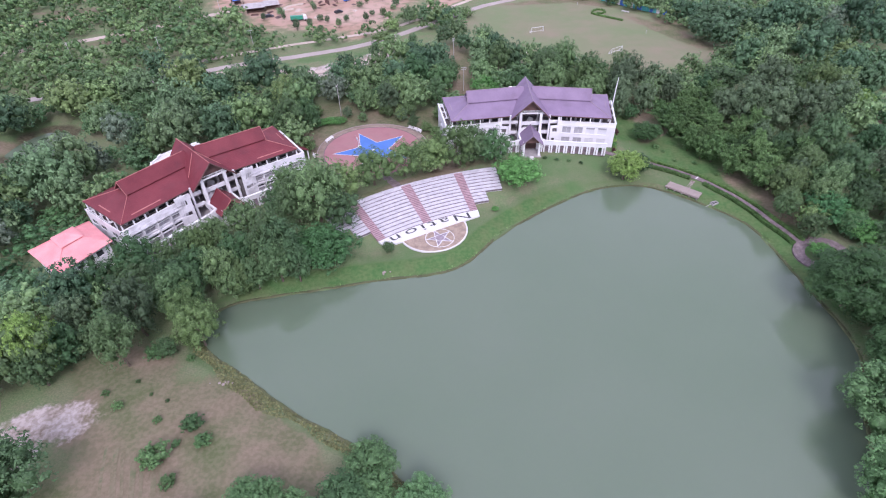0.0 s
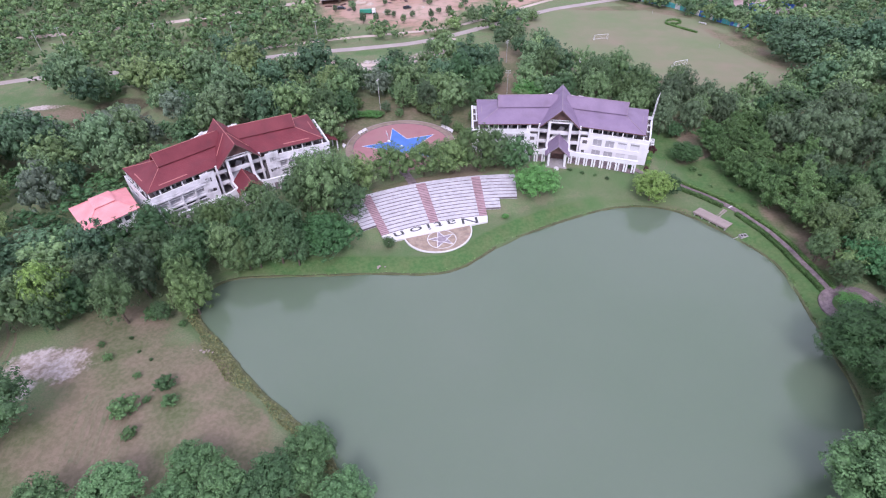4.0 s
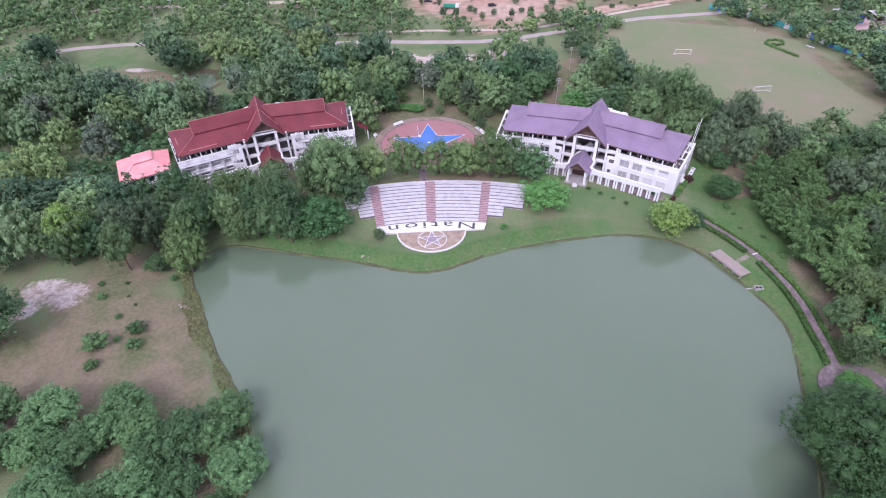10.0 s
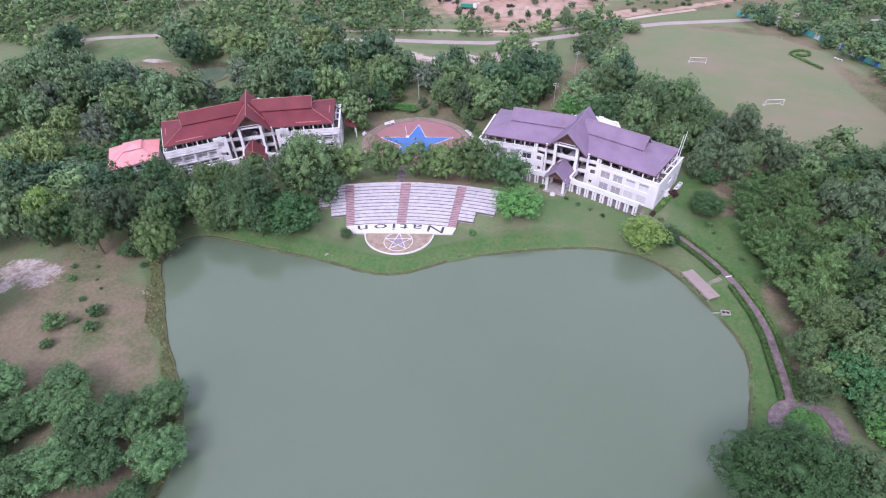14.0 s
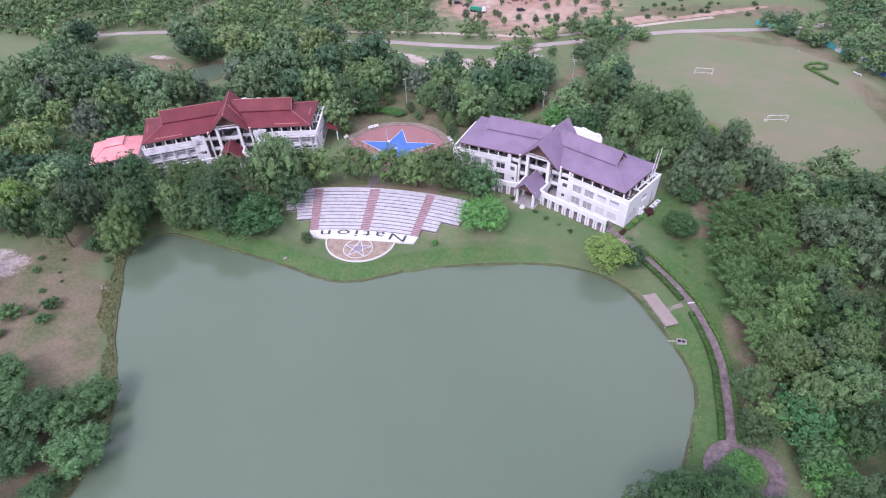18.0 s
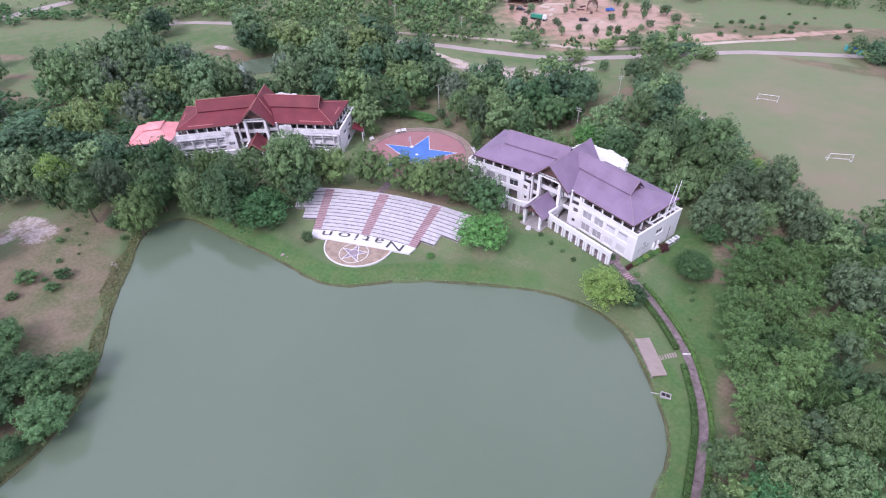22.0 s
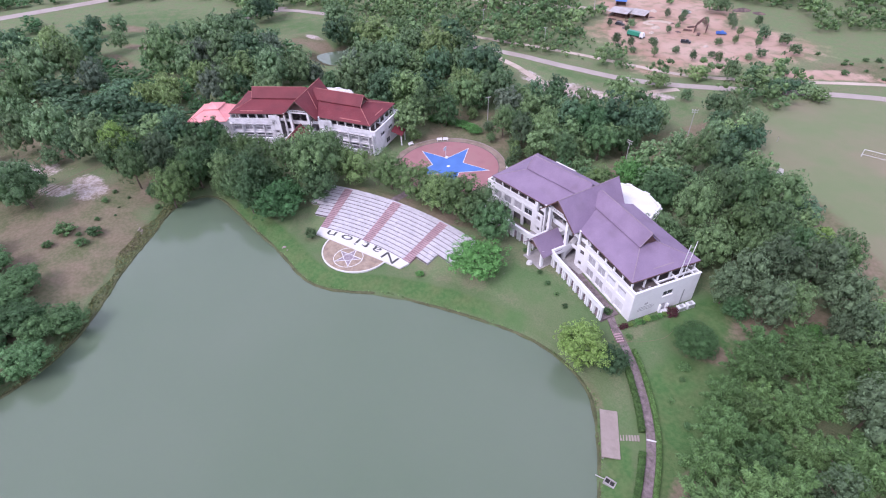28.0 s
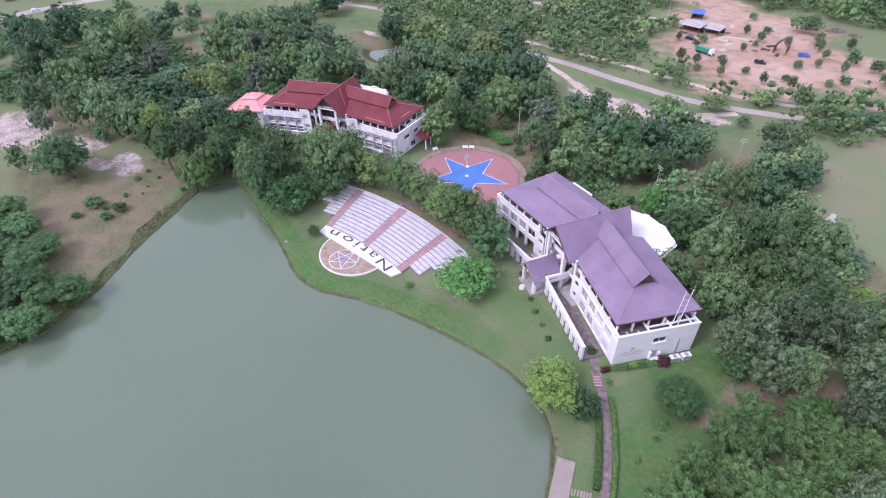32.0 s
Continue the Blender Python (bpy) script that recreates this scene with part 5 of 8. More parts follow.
    d /= np.linalg.norm(d, axis=2)[:, :, None]
    tr = (R * tuft * rng.uniform(0.65, 1.3, (n, 1, 1)))
    pts = (tufts[:, None, :] + d * tr * rng.uniform(0.75, 1.05, (n, per, 1)) * np.array([1, 1, 0.85])).reshape(-1, 3)
    out = (d + np.array([0, 0, 0.35])).reshape(-1, 3)
    if core:
        pts, out = np.concatenate([pts, coat]), np.concatenate([out, coat_out + np.array([0, 0, 0.3])])
    lv = leaves_at(rng, pts, out, size, droop, long, radial)
    return np.array(v).reshape(-1, 3), f, lv


def bamboo_data(seed, R, H, culms, leaves, size):
    """Points and faces of a clump: plumes of leaves on culms that rise from one root and arch outward."""
    rng = np.random.default_rng(seed)
    v, f = [], []
    for z, r in ((0.2, 0.22), (0.42, 0.32), (0.6, 0.25)):
        bv, bf = blob_mesh(rng, np.array([0, 0, H * z]), R * r, 1.0, 8, 5)
        k = len(v)
        v += list(bv)
        f += [tuple(i + k for i in q) for q in bf]
    pts, out, per = [], [], leaves // culms
    for i in range(culms):
        a = 2.39996 * i + rng.normal(0, 0.25)
        reach, top = R * math.sqrt((i + 0.6) / culms) * rng.uniform(0.85, 1.15), H * rng.uniform(0.72, 1.12) * (1 - 0.4 * i / culms)
        t = 0.2 + 0.8 * rng.uniform(0.0, 1.0, per) ** 0.75
        thick = 0.27 * R * (1.08 - t ** 1.6)[:, None] + 0.08
        way = np.array([math.cos(a), math.sin(a)])
        p = np.stack([way[0] * reach * t ** 1.5, way[1] * reach * t ** 1.5, top * (1.5 * t - 0.5 * t ** 3.2)], 1)
        o = rng.normal(0, 1, (per, 3))
        o /= np.linalg.norm(o, axis=1)[:, None]
        pts.append(p + o * thick * rng.uniform(0.4, 1.0, (per, 1)))
        out.append(o + np.array([way[0] * 0.5, way[1] * 0.5, 0.7]))
    return np.array(v), f, leaves_at(rng, np.concatenate(pts), np.concatenate(out), size, 0.5, 2.4, 1.0)


def crown_mesh(name, data, mat):
    v, f, lv = data
    k = len(v)
    n = len(lv) // 3
    loops = np.concatenate([np.array([i for q in f for i in q], int), np.arange(3 * n) + k]).astype(np.int32)
    counts = np.array([len(q) for q in f] + [3] * n, np.int32)
    starts = np.concatenate([[0], np.cumsum(counts)[:-1]]).astype(np.int32)
    me = bpy.data.meshes.new(name)
    me.vertices.add(k + 3 * n)
    me.vertices.foreach_set("co", np.concatenate([v, lv]).astype(np.float32).ravel())
    me.loops.add(len(loops))
    me.loops.foreach_set("vertex_index", loops)
    me.polygons.add(len(counts))
    me.polygons.foreach_set("loop_start", starts)
    me.update(calc_edges=True)
    me.materials.append(mat)
    return me


def trunk_geo(seed, h, r, spread, limbs=5):
    """A tapered, slightly bent trunk with limbs reaching into the crown."""
    rng = np.random.default_rng(seed)
    g = Geo()
    p = Vector((0, 0, -0.4))
    n = 4
    for i in range(n):
        q = Vector((rng.normal(0, 0.12) * (i + 1), rng.normal(0, 0.12) * (i + 1), h * (i + 1) / n))
        g.bar(p, q, r * (1 - 0.16 * i), 7, r * (1 - 0.16 * (i + 1)))
        p = q
    for i in range(limbs):
        a = 2 * math.pi * (i + rng.uniform(-0.3, 0.3)) / limbs
        z = h * rng.uniform(0.55, 0.95)
        g.bar((0, 0, z), (spread * math.cos(a), spread * math.sin(a), z + spread * rng.uniform(0.5, 0.9)), r * 0.45, 5, r * 0.12)
    return g


def tree_kind(name, label, category, seed, R, H, z0, lobes, leaves, size, mat, bark=None, **kw):
    """One tree of a kind, kept out of sight of the plan until it is copied: trunk and crown."""
    root = new(name)
    tagged(root, label, category)
    part("trunk", trunk_geo(seed, z0 + H * 0.45, 0.05 * R + 0.07, R * 0.55), bark or BARK, root)
    data = bamboo_data(seed, R, H, lobes, leaves, size) if category == "bamboo" else crown_data(seed, R, H, z0, lobes, leaves, size, **kw)
    cr = new("crown", crown_mesh("crown", data, mat))
    cr.parent = root
    return root


# base trees, all about 4.5 m in radius; copies are scaled
KINDS = {
    "round": [tree_kind("tree", "broad round-crowned dark green tree on grass", "tree", 11 + i, 4.6, 8.0, 0.6, 22, 4900, 0.22, LEAF, lobe=0.36, tuft=0.13) for i in range(3)],
    "deep": [tree_kind("tree", "dense deep green spreading tree", "tree", 31 + i, 4.6, 7.4, 0.6, 24, 5000, 0.215, LEAF_DEEP, lobe=0.34, tuft=0.12) for i in range(3)],
    "open": [tree_kind("tree", "loose mid-green tree with uneven crown", "tree", 51 + i, 4.4, 8.8, 0.7, 18, 4600, 0.225, LEAF, lobe=0.36, tuft=0.15) for i in range(3)],
    "sunny": [tree_kind("tree", "light olive-green tree with small leaves", "tree", 61 + i, 4.5, 8.0, 0.4, 20, 4800, 0.215, LEAF_SUNNY, lobe=0.36, tuft=0.13) for i in range(2)],
    "shore": [tree_kind("tree", "blue-green shore tree with tufted round crown", "tree", 141 + i, 4.6, 6.4, 1.0, 30, 8200, 0.2, LEAF_SHORE, core=0.66, tuft=0.11, lobe=0.32) for i in range(2)],
    "drape": [tree_kind("tree", "deep green drooping tree with layered crown", "tree", 151 + i, 4.6, 6.6, 0.8, 24, 4600, 0.26, LEAF_DRAPE, tuft=0.12, droop=0.6, lobe=0.36) for i in range(2)],
    "lime": [tree_kind("tree", "yellow-green leafy tree on grass", "tree", 71, 4.5, 6.8, 1.2, 24, 6400, 0.22, LEAF_LIME, lobe=0.33, tuft=0.13)],
    "fresh": [tree_kind("tree", "fresh green spreading tree with fine leaves", "tree", 81, 4.8, 4.4, 1.0, 26, 6000, 0.21, LEAF_BRIGHT, tuft=0.12, lobe=0.36)],
    "grey": [tree_kind("tree", "grey-green feathery tree among broadleaf trees", "tree", 91 + i, 4.5, 8.0, 0.9, 20, 4800, 0.2, LEAF_GREY, long=2.0, lobe=0.34, tuft=0.13) for i in range(2)],
    "bamboo": [tree_kind("bamboo_clump", "light green arching bamboo clump", "bamboo", 101 + i, 4.6, 6.2, 0.0, 30, 9600, 0.19, LEAF_BAMBOO) for i in range(3)],
    "dome": [tree_kind("tree", "large dense dark green dome-shaped rain tree", "tree", 121, 5.0, 6.6, 1.2, 70, 42000, 0.1, LEAF_DOME, core=0.6, lobe=0.24, tuft=0.06, nu=8, nv=5)],
    "bush": [tree_kind("bush", "small rounded green bush on open ground", "bush", 131 + i, 4.5, 6.6, -0.6, 11, 1000, 0.5, LEAF_SHRUB, lobe=0.45) for i in range(2)],
}
GROUPS = {"bamboo": "bamboo clumps by the path", "bush": "bushes on the open ground"}
FAMILY = {"round": "LEAF", "open": "LEAF", "deep": "DEEP", "drape": "DEEP", "sunny": "SUNNY", "lime": "SUNNY", "fresh": "SUNNY", "grey": "GREY", "bamboo": "SUNNY"}
distant = {}
used = set()


def plant(kind, x, y, r, tall=1.0, group="", label=""):
    """A tree with crown radius r at a place; the first of each base is moved, later ones are copied. Those far off are kept for the joined woods."""
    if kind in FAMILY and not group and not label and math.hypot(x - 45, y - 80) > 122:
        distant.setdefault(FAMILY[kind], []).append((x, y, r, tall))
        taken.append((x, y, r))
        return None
    bases = KINDS[kind]
    base = bases[int(rng.integers(len(bases)))]
    s = r / 4.6 * (1.3 if kind == "bamboo" else 1.0)
    z = level(x, y)
    m = pose(x, y, z - 0.05, 0, 0, float(rng.uniform(0, 360)))
    scale = (s, s, s * tall)
    if base.name in used:
        ob = copy_thing(base, m)
        ob.scale = scale
    else:
        used.add(base.name)
        ob = base
        ob.matrix_world = m
        ob.scale = scale
    g = group or GROUPS.get(kind, "trees round the lake")
    tagged(ob, group=g)
    if label:
        tagged(ob, label=label)
    taken.append((x, y, r))
    return ob


taken = []

# ---- paths by the lake ----
_, PATH = ribbon("footpath", [(47.2, 141.2), (49.5, 140.0), (54.2, 138.4), (61.2, 134.9), (70.3, 128.2), (76.5, 121.0), (80.4, 114.6), (83.0, 107.5), (84.8, 101.5), (85.7, 98.0)], 1.5, BRICKPATH, "winding mauve brick footpath along the lake", 0.07, "path", 1.0)
ribbon("pavement", circle(88.4, 93.9, 4.7, 24, 0, 360) + [(93.1, 93.9)], 2.5, BRICKPATH, "round mauve brick turning loop at the end of the path", 0.08, "pavement", 1.0)


def hedge_along(line, width, tall, label, offset, skip=()):
    """A clipped hedge beside a line: a solid body under a coat of leaves."""
    pts = []
    for i, p in enumerate(line):
        d = (line[min(i + 1, len(line) - 1)] - line[max(i - 1, 0)]).normalized()
        pts.append(p + Vector((-d.y, d.x, 0)) * offset)
    runs, cur = [], []
    for i, p in enumerate(pts):
        if any(a <= i <= b for a, b in skip):
            if len(cur) > 1:
                runs.append(cur)
            cur = []
        else:
            cur.append(p)
    if len(cur) > 1:
        runs.append(cur)
    for run in runs:
        g = Geo()
        lp, ln = [], []
        for a, b in zip(run[:-1], run[1:]):
            d = (b - a).normalized()
            s = Vector((-d.y, d.x, 0)) * (width / 2 - 0.08)
            za, zb = level(a.x, a.y), level(b.x, b.y)
            g.hexa([(*(a - s).xy, za - 0.2), (*(b - s).xy, zb - 0.2), (*(b + s).xy, zb - 0.2), (*(a + s).xy, za - 0.2)], [(*(a - s).xy, za + tall - 0.1), (*(b - s).xy, zb + tall - 0.1), (*(b + s).xy, zb + tall - 0.1), (*(a + s).xy, za + tall - 0.1)])
            n = int(150 * (b - a).length)
            for _ in range(n):
                u = rng.random()
                p = a.lerp(b, u)
                z = za + (zb - za) * u
                k = rng.random()
                if k < 0.5:
                    lp.append((*(p + s * rng.uniform(-1.1, 1.1)).xy, z + tall))
                    ln.append((0, 0, 1))
                else:
                    sg = 1 if k < 0.75 else -1
                    lp.append((*(p + s * 1.12 * sg).xy, z + rng.uniform(0.05, tall)))
                    ln.append((s.x * sg, s.y * sg, 0.3))
        lv = leaves_at(rng, np.array(lp), np.array(ln), 0.14)
        ob = new("hedge", crown_mesh("hedge", (np.array(g.v), g.f, lv), LEAF_HEDGE))
        tagged(ob, label, "hedge", "hedges along the footpath")


LEAF_HEDGE = leaf_material("hedge_leaves", (0.064, 0.135, 0.038), (0.088, 0.166, 0.048), spread=0.35)
gap = min(range(len(PATH)), key=lambda i: (PATH[i] - Vector((71.6, 127.1, 0))).length)
hedge_along(PATH[10:-1], 1.1, 0.8, "low clipped green hedge beside the footpath", -1.4, [(gap - 11, gap - 9)])
hedge_along(PATH[10:-1], 0.75, 0.7, "low clipped green hedge on the inland side", 1.2)


def deck():
    root = thing("landing_deck", pose(66.4, 122.9, 0.35, 0, 0, -41.8), "pinkish concrete landing deck at the lake edge", "deck")
    part("slab", Geo().box(-4.6, 4.6, -1.45, 1.45, 0.75, 1.0), DECK, root)
    part("edge_beam", Geo().box(-4.7, 4.7, -1.6, -1.45, 0.55, 1.04), DECK, root)
    for i in range(5):
        part("pile", Geo().box(-4.3 + 2.1 * i, -4.0 + 2.1 * i, -1.4, -1.1, -1.5, 0.75), POLE, root)
    for i in range(7):
        part("slab_step", Geo().box(0.0, 1.1, 1.6 + 0.46 * i, 1.94 + 0.46 * i, 0.2, 1.02 + 0.1 * i), DECK, root)


deck()
root = thing("planter_box", pose(72.6, 116.8, level(72.6, 116.8), 0, 0, 20) @ Matrix.Scale(0.85, 4), "small rectangular concrete well box on the grass", "planter")
for a in ((-1.1, 1.1, -0.7, -0.5), (-1.1, 1.1, 0.5, 0.7), (-1.1, -0.9, -0.5, 0.5), (0.9, 1.1, -0.5, 0.5)):
    part("side", Geo().box(*a, -0.3, 0.45), SLAB, root)
# flat black filling between the four sides
part("soil", Geo().box(-0.9, 0.9, -0.5, 0.5, -0.3, 0.2), RUBBER, root)
part("divider", Geo().box(-0.06, 0.06, -0.5, 0.5, 0.2, 0.4), SLAB, root)
single("pipe", Geo().bar((0, 0, 0), (1.6, 0.2, 0.1), 0.09, 8), POLE, pose(70.2, 116.0, 0.25, 0, 0, 20), "short concrete outlet pipe at the shore", "pipe")
root = thing("gate_slab", pose(71.4, 127.3, level(71.4, 127.3) + 0.09, 0, 0, -48), "white kerb crossing the footpath", "kerb")
part("kerb", Geo().box(-0.13, 0.13, -0.8, 0.8, -0.1, 0.1), BAND, root)
single("stone_ball", Geo().hexa([(0.75 * math.cos(i), 0.75 * math.sin(i), 0) for i in np.linspace(0, 2 * math.pi, 16, endpoint=False)], [(0.6 * math.cos(i), 0.6 * math.sin(i), 0.55) for i in np.linspace(0, 2 * math.pi, 16, endpoint=False)]),
       BAND, pose(25.6, 137.0, level(25.6, 137.0)), "round white planter on the lawn before the porch", "planter")

stone_rng = np.random.default_rng(17)


def stones(x, y, spread, count, label):
    """A few loose weathered stones lying together."""
    root = thing("stone_pile", pose(x, y, 0), label, "stones", "loose stones at the shore")
    for _ in range(count):
        px, py = float(stone_rng.normal(0, spread)), float(stone_rng.normal(0, spread * 0.5))
        r = float(stone_rng.uniform(0.18, 0.45))
        v, f = blob_mesh(stone_rng, np.array([px, py, max(level(x + px, y + py), 0) + r * 0.15]), r, 0.5, 6, 4)
        part("stone", Geo().add(v, f), DECK, root)


stones(-43.2, 60.2, 0.9, 9, "pale flat stones scattered on the dry bank")
stones(-14.6, 90.6, 0.8, 6, "grey stones at the water's edge")

# ---- roads and tracks far behind ----
ribbon("road", [(-188, 105), (-199, 121), (-208, 133), (-213, 145), (-209, 156), (-197, 166), (-180, 176.5), (-140, 190), (-105, 206), (-86, 216), (-60, 226), (-38, 236), (-22, 249), (0, 272), (20, 292.5), (45, 309.5), (62, 322), (100, 360), (160, 420)], 4.2, ROAD, "pale concrete lane between trees", 0.1)
ribbon("road", [(-250, -80), (-275, -16), (-286, 8), (-290, 35.5), (-294, 67), (-300, 120), (-310, 180)], 9, ROAD, "pale two-lane highway", 0.12, step=6)
ribbon("road", [(-92, 208), (-74, 208.5), (-58, 207), (-43, 209.5), (-33, 218), (-28, 228), (-22, 244)], 2.8, DIRTROAD, "pale dirt track with worn edges", 0.07)
ribbon("road", [(-120, 212), (-80, 234), (-50, 247), (-28, 258), (-10, 276), (10, 300), (30, 322)], 2.6, DIRTROAD, "pale dirt track beside the lane", 0.07)
ribbon("road", [(-300, 160), (-262, 190), (-243, 210), (-200, 232), (-150, 262), (-110, 296)], 5, DIRTROAD, "reddish dirt track through scrub", 0.07)
ribbon("road", [(-46, 160), (-58, 164), (-72, 166), (-92, 158)], 2.5, DIRTROAD, "narrow dirt track behind the court", 0.05)
ribbon("footpath", [(-20, 131.5), (-16.5, 127.5), (-13.2, 121.3)], 2.4, BRICKPATH, "short brick walk from court to terrace", 0.06, "path", 1)

for i in range(7):
    a = -57.5 + 1.55 * i + 0.3 * (i % 2)
    ribbon("wheel_rut", [(a, 46.5 - 0.5 * i), (a + 1.2, 42.5), (a + 2.9, 38 + 0.4 * (i % 3)), (a + 4.6, 33.5)], 0.55 + 0.3 * (i % 2), RUT, "shallow pale wheel rut in dry grass", 0.03, "track", 1.2)
for o in (0, 1.7):
    ribbon("wheel_rut", [(-70 + o, 34.5), (-74.3 + o, 39.8), (-79.5 + o, 48), (-83.1 + o, 55.4), (-91 + o, 62)], 0.5, RUT, "faint pale car track over the dry field", 0.03, "track", 1.2)

# ---- individual trees ----
for x, y, r, k in ((-6, 131, 5.0, "round"), (3.0, 132.5, 6.0, "sunny"), (8, 135.5, 5.0, "round"), (14.2, 134.5, 5.0, "deep"), (-20, 124.3, 5.9, "sunny"), (-11.5, 128.3, 5.4, "sunny"), (-27.5, 117.5, 5.4, "sunny"), (-3.5, 130.3, 5.4, "sunny")):
    plant(k, x, y, r, 1.0 if x < 0 else 1.15)
for x, y, r, k in ((20.8, 125.5, 6.4, "fresh"), (51.2, 129.5, 5.4, "lime"), (-14.2, 98.0, 1.8, "open"), (13, 114.8, 1.0, "fresh"), (56, 132.5, 3.4, "round")):
    plant(k, x, y, r, 0.85 if k != "lime" else 0.9)
for x, y, r, k in ((84.6, 78.0, 9.7, "dome"), (84, 60, 8.0, "dome"), (74, 50, 7.5, "shore"), (68, 37, 7.0, "shore")):
    plant(k, x, y, r, 0.72 if k == "dome" else 0.95)
plant("dome", 62.6, 147.8, 4.4, 0.72, "", "round dense dark green tree on the lawn")
# the open south-western shore
for x, y, r, k, tall in ((-12.9, 42.5, 4.5, "shore", 0.8), (-16, 35.7, 4.8, "shore", 0.8), (-29.3, 35.7, 4.4, "shore", 0.8), (-17.6, 31.5, 4.8, "shore", 0.8), (-16, 24.9, 5, "shore", 0.8), (-39.1, 29.2, 5.1, "shore", 0.8), (-30.2, 26, 4.5, "shore", 0.8), (-10.6, 29, 4.1, "shore", 0.8), (-28.2, 20, 4.5, "shore", 0.8), (-3.7, 28.6, 3.1, "shore", 0.7), (-29.4, 29.7, 3.9, "shore", 0.8), (-17.3, 21.2, 4.2, "shore", 1), (-20.9, 19.4, 3.7, "shore", 1), (-12.1, 37.4, 3.5, "shore", 1), (-35.8, 23.5, 4.1, "shore", 1), (-22.4, 33.1, 4.2, "shore", 1), (-4.6, 35.6, 4.9, "shore", 0.85), (-66, 36.6, 6.8, "round", 1.1), (-41, 20, 4.8, "shore", 0.92), (-48, 25, 4.6, "shore", 0.92)):
    plant(k, x, y, r, tall)
# row before the red-roofed building
for x, y, r, k, tall in ((-74.1, 82, 4.4, "deep", 1.25), (-59.2, 83, 3.8, "round", 1.4), (-49.9, 85.7, 4.2, "open", 1.4), (-40.1, 91.8, 5.3, "open", 1.4), (-57, 94.3, 3.6, "sunny", 1.4), (-49.5, 103, 4.3, "round", 1.1), (-37.1, 105.8, 5.3, "round", 1.4), (-40.8, 115.3, 4.4, "round", 1.4), (-31.3, 115.4, 4.1, "sunny", 1.4), (-31.3, 96, 6.5, "drape", 0.65), (-64.4, 73.3, 3.8, "grey", 1.4), (-74.6, 71.9, 3.5, "grey", 1.4), (-72.9, 64.2, 4.3, "deep", 1.25), (-74.2, 58.7, 3.6, "round", 1.4), (-94.5, 57.7, 4, "open", 1.4), (-86.6, 53.2, 3.9, "round", 1.4), (-77.9, 76.6, 3.6, "deep", 1.25)):
    plant(k, x, y, r, tall)
for x, y, r, k, tall in ((-39.2, 95.5, 3.9, "open", 1.4), (-33.9, 88.4, 3.7, "open", 1.4), (-75.5, 61.8, 4.3, "lime", 1.9), (-53.5, 74.6, 4.2, "sunny", 1.5), (-64, 90.3, 3.3, "open", 1.3), (-80, 79.5, 2.4, "open", 1.9), (-47.5, 84.8, 3.7, "round", 1.2), (-42.8, 86.2, 3.6, "open", 1.2), (-55, 98.3, 3.6, "round", 1.25), (-60.5, 94.8, 3.5, "round", 1.2), (-70, 86.5, 3.8, "sunny", 1.2), (-44, 111, 3.6, "round", 1.0), (-48, 92, 4.6, "deep", 1.2), (-56, 87, 4.6, "deep", 1.15), (-66, 81, 4.4, "round", 1.2), (-26.5, 106, 5, "round", 1), (-58, 78, 4.4, "round", 1.3)):
    plant(k, x, y, r, tall)
for x, y, r, k, tall in ((-38, 88.3, 4.6, "open", 1.25), (-45.2, 85.6, 4.0, "sunny", 1.2), (-55.5, 76.5, 4.0, "round", 1.3), (-50.5, 86.5, 3.6, "round", 1.3)):
    plant(k, x, y, r, tall)
for x, y, r, k, tall in ((-31.8, 107.2, 6.9, "round", 1.4), (-37.2, 91.3, 5.4, "open", 1.35), (-27.8, 94.6, 6.6, "drape", 0.7), (-50.2, 70.6, 4.6, "sunny", 1.4), (-55.1, 66.6, 1.9, "round", 1.4), (-83.1, 93.6, 3.1, "open", 1.4), (-68.6, 87.2, 5.2, "deep", 1.25), (-78, 77.9, 5.4, "deep", 1.25)):
    plant(k, x, y, r, tall)
# bright trees close to the end of the footpath
for x, y, r, k, tall in ((89.0, 115.3, 4.9, "sunny", 1.1), (85.4, 107.7, 3.6, "open", 1.1), (93.3, 105.2, 5.2, "drape", 0.95), (88.0, 99.6, 3.5, "open", 1.0), (89.3, 103.5, 3.4, "sunny", 1.0), (99.2, 116.2, 4.7, "drape", 0.95), (97.6, 98.7, 3.9, "drape", 0.9), (100.8, 93.7, 3.9, "open", 1.1), (99.2, 106.8, 4.1, "fresh", 1.1)):
    plant(k, x, y, r, tall)
plant("fresh", 88.4, 93.9, 2.9, 0.55, "", "low bright green shrub inside the paved loop")
# west wood and the field edge
for x, y, r, k, tall in ((-115.3, 21.2, 5.4, "open", 1.57), (-101.6, 23.6, 3.5, "grey", 1.57), (-128, 29.3, 6.3, "sunny", 1.57), (-139.9, 36.9, 5.5, "sunny", 1.57), (-95.2, 45.2, 6.4, "round", 1.57), (-100.6, 35.3, 5.4, "open", 1.57), (-81.6, 56.3, 5.7, "open", 1.57), (-76.8, 61, 5.2, "lime", 1.57), (-61.7, 63.6, 4.4, "open", 1.57), (-61.8, 71.6, 5, "grey", 1.57), (-55.1, 79.1, 5, "deep", 1.4), (-89.6, 42.4, 3.4, "round", 0.9), (-69.8, 34.3, 7.2, "round", 0.9), (-77.7, 21.6, 3.1, "round", 1.57), (-153.7, 18, 7.7, "deep", 1.4), (-186, 7, 7.8, "deep", 1.4), (-194.5, 20.7, 7.4, "deep", 1.4)):
    plant(k, x, y, r, tall)
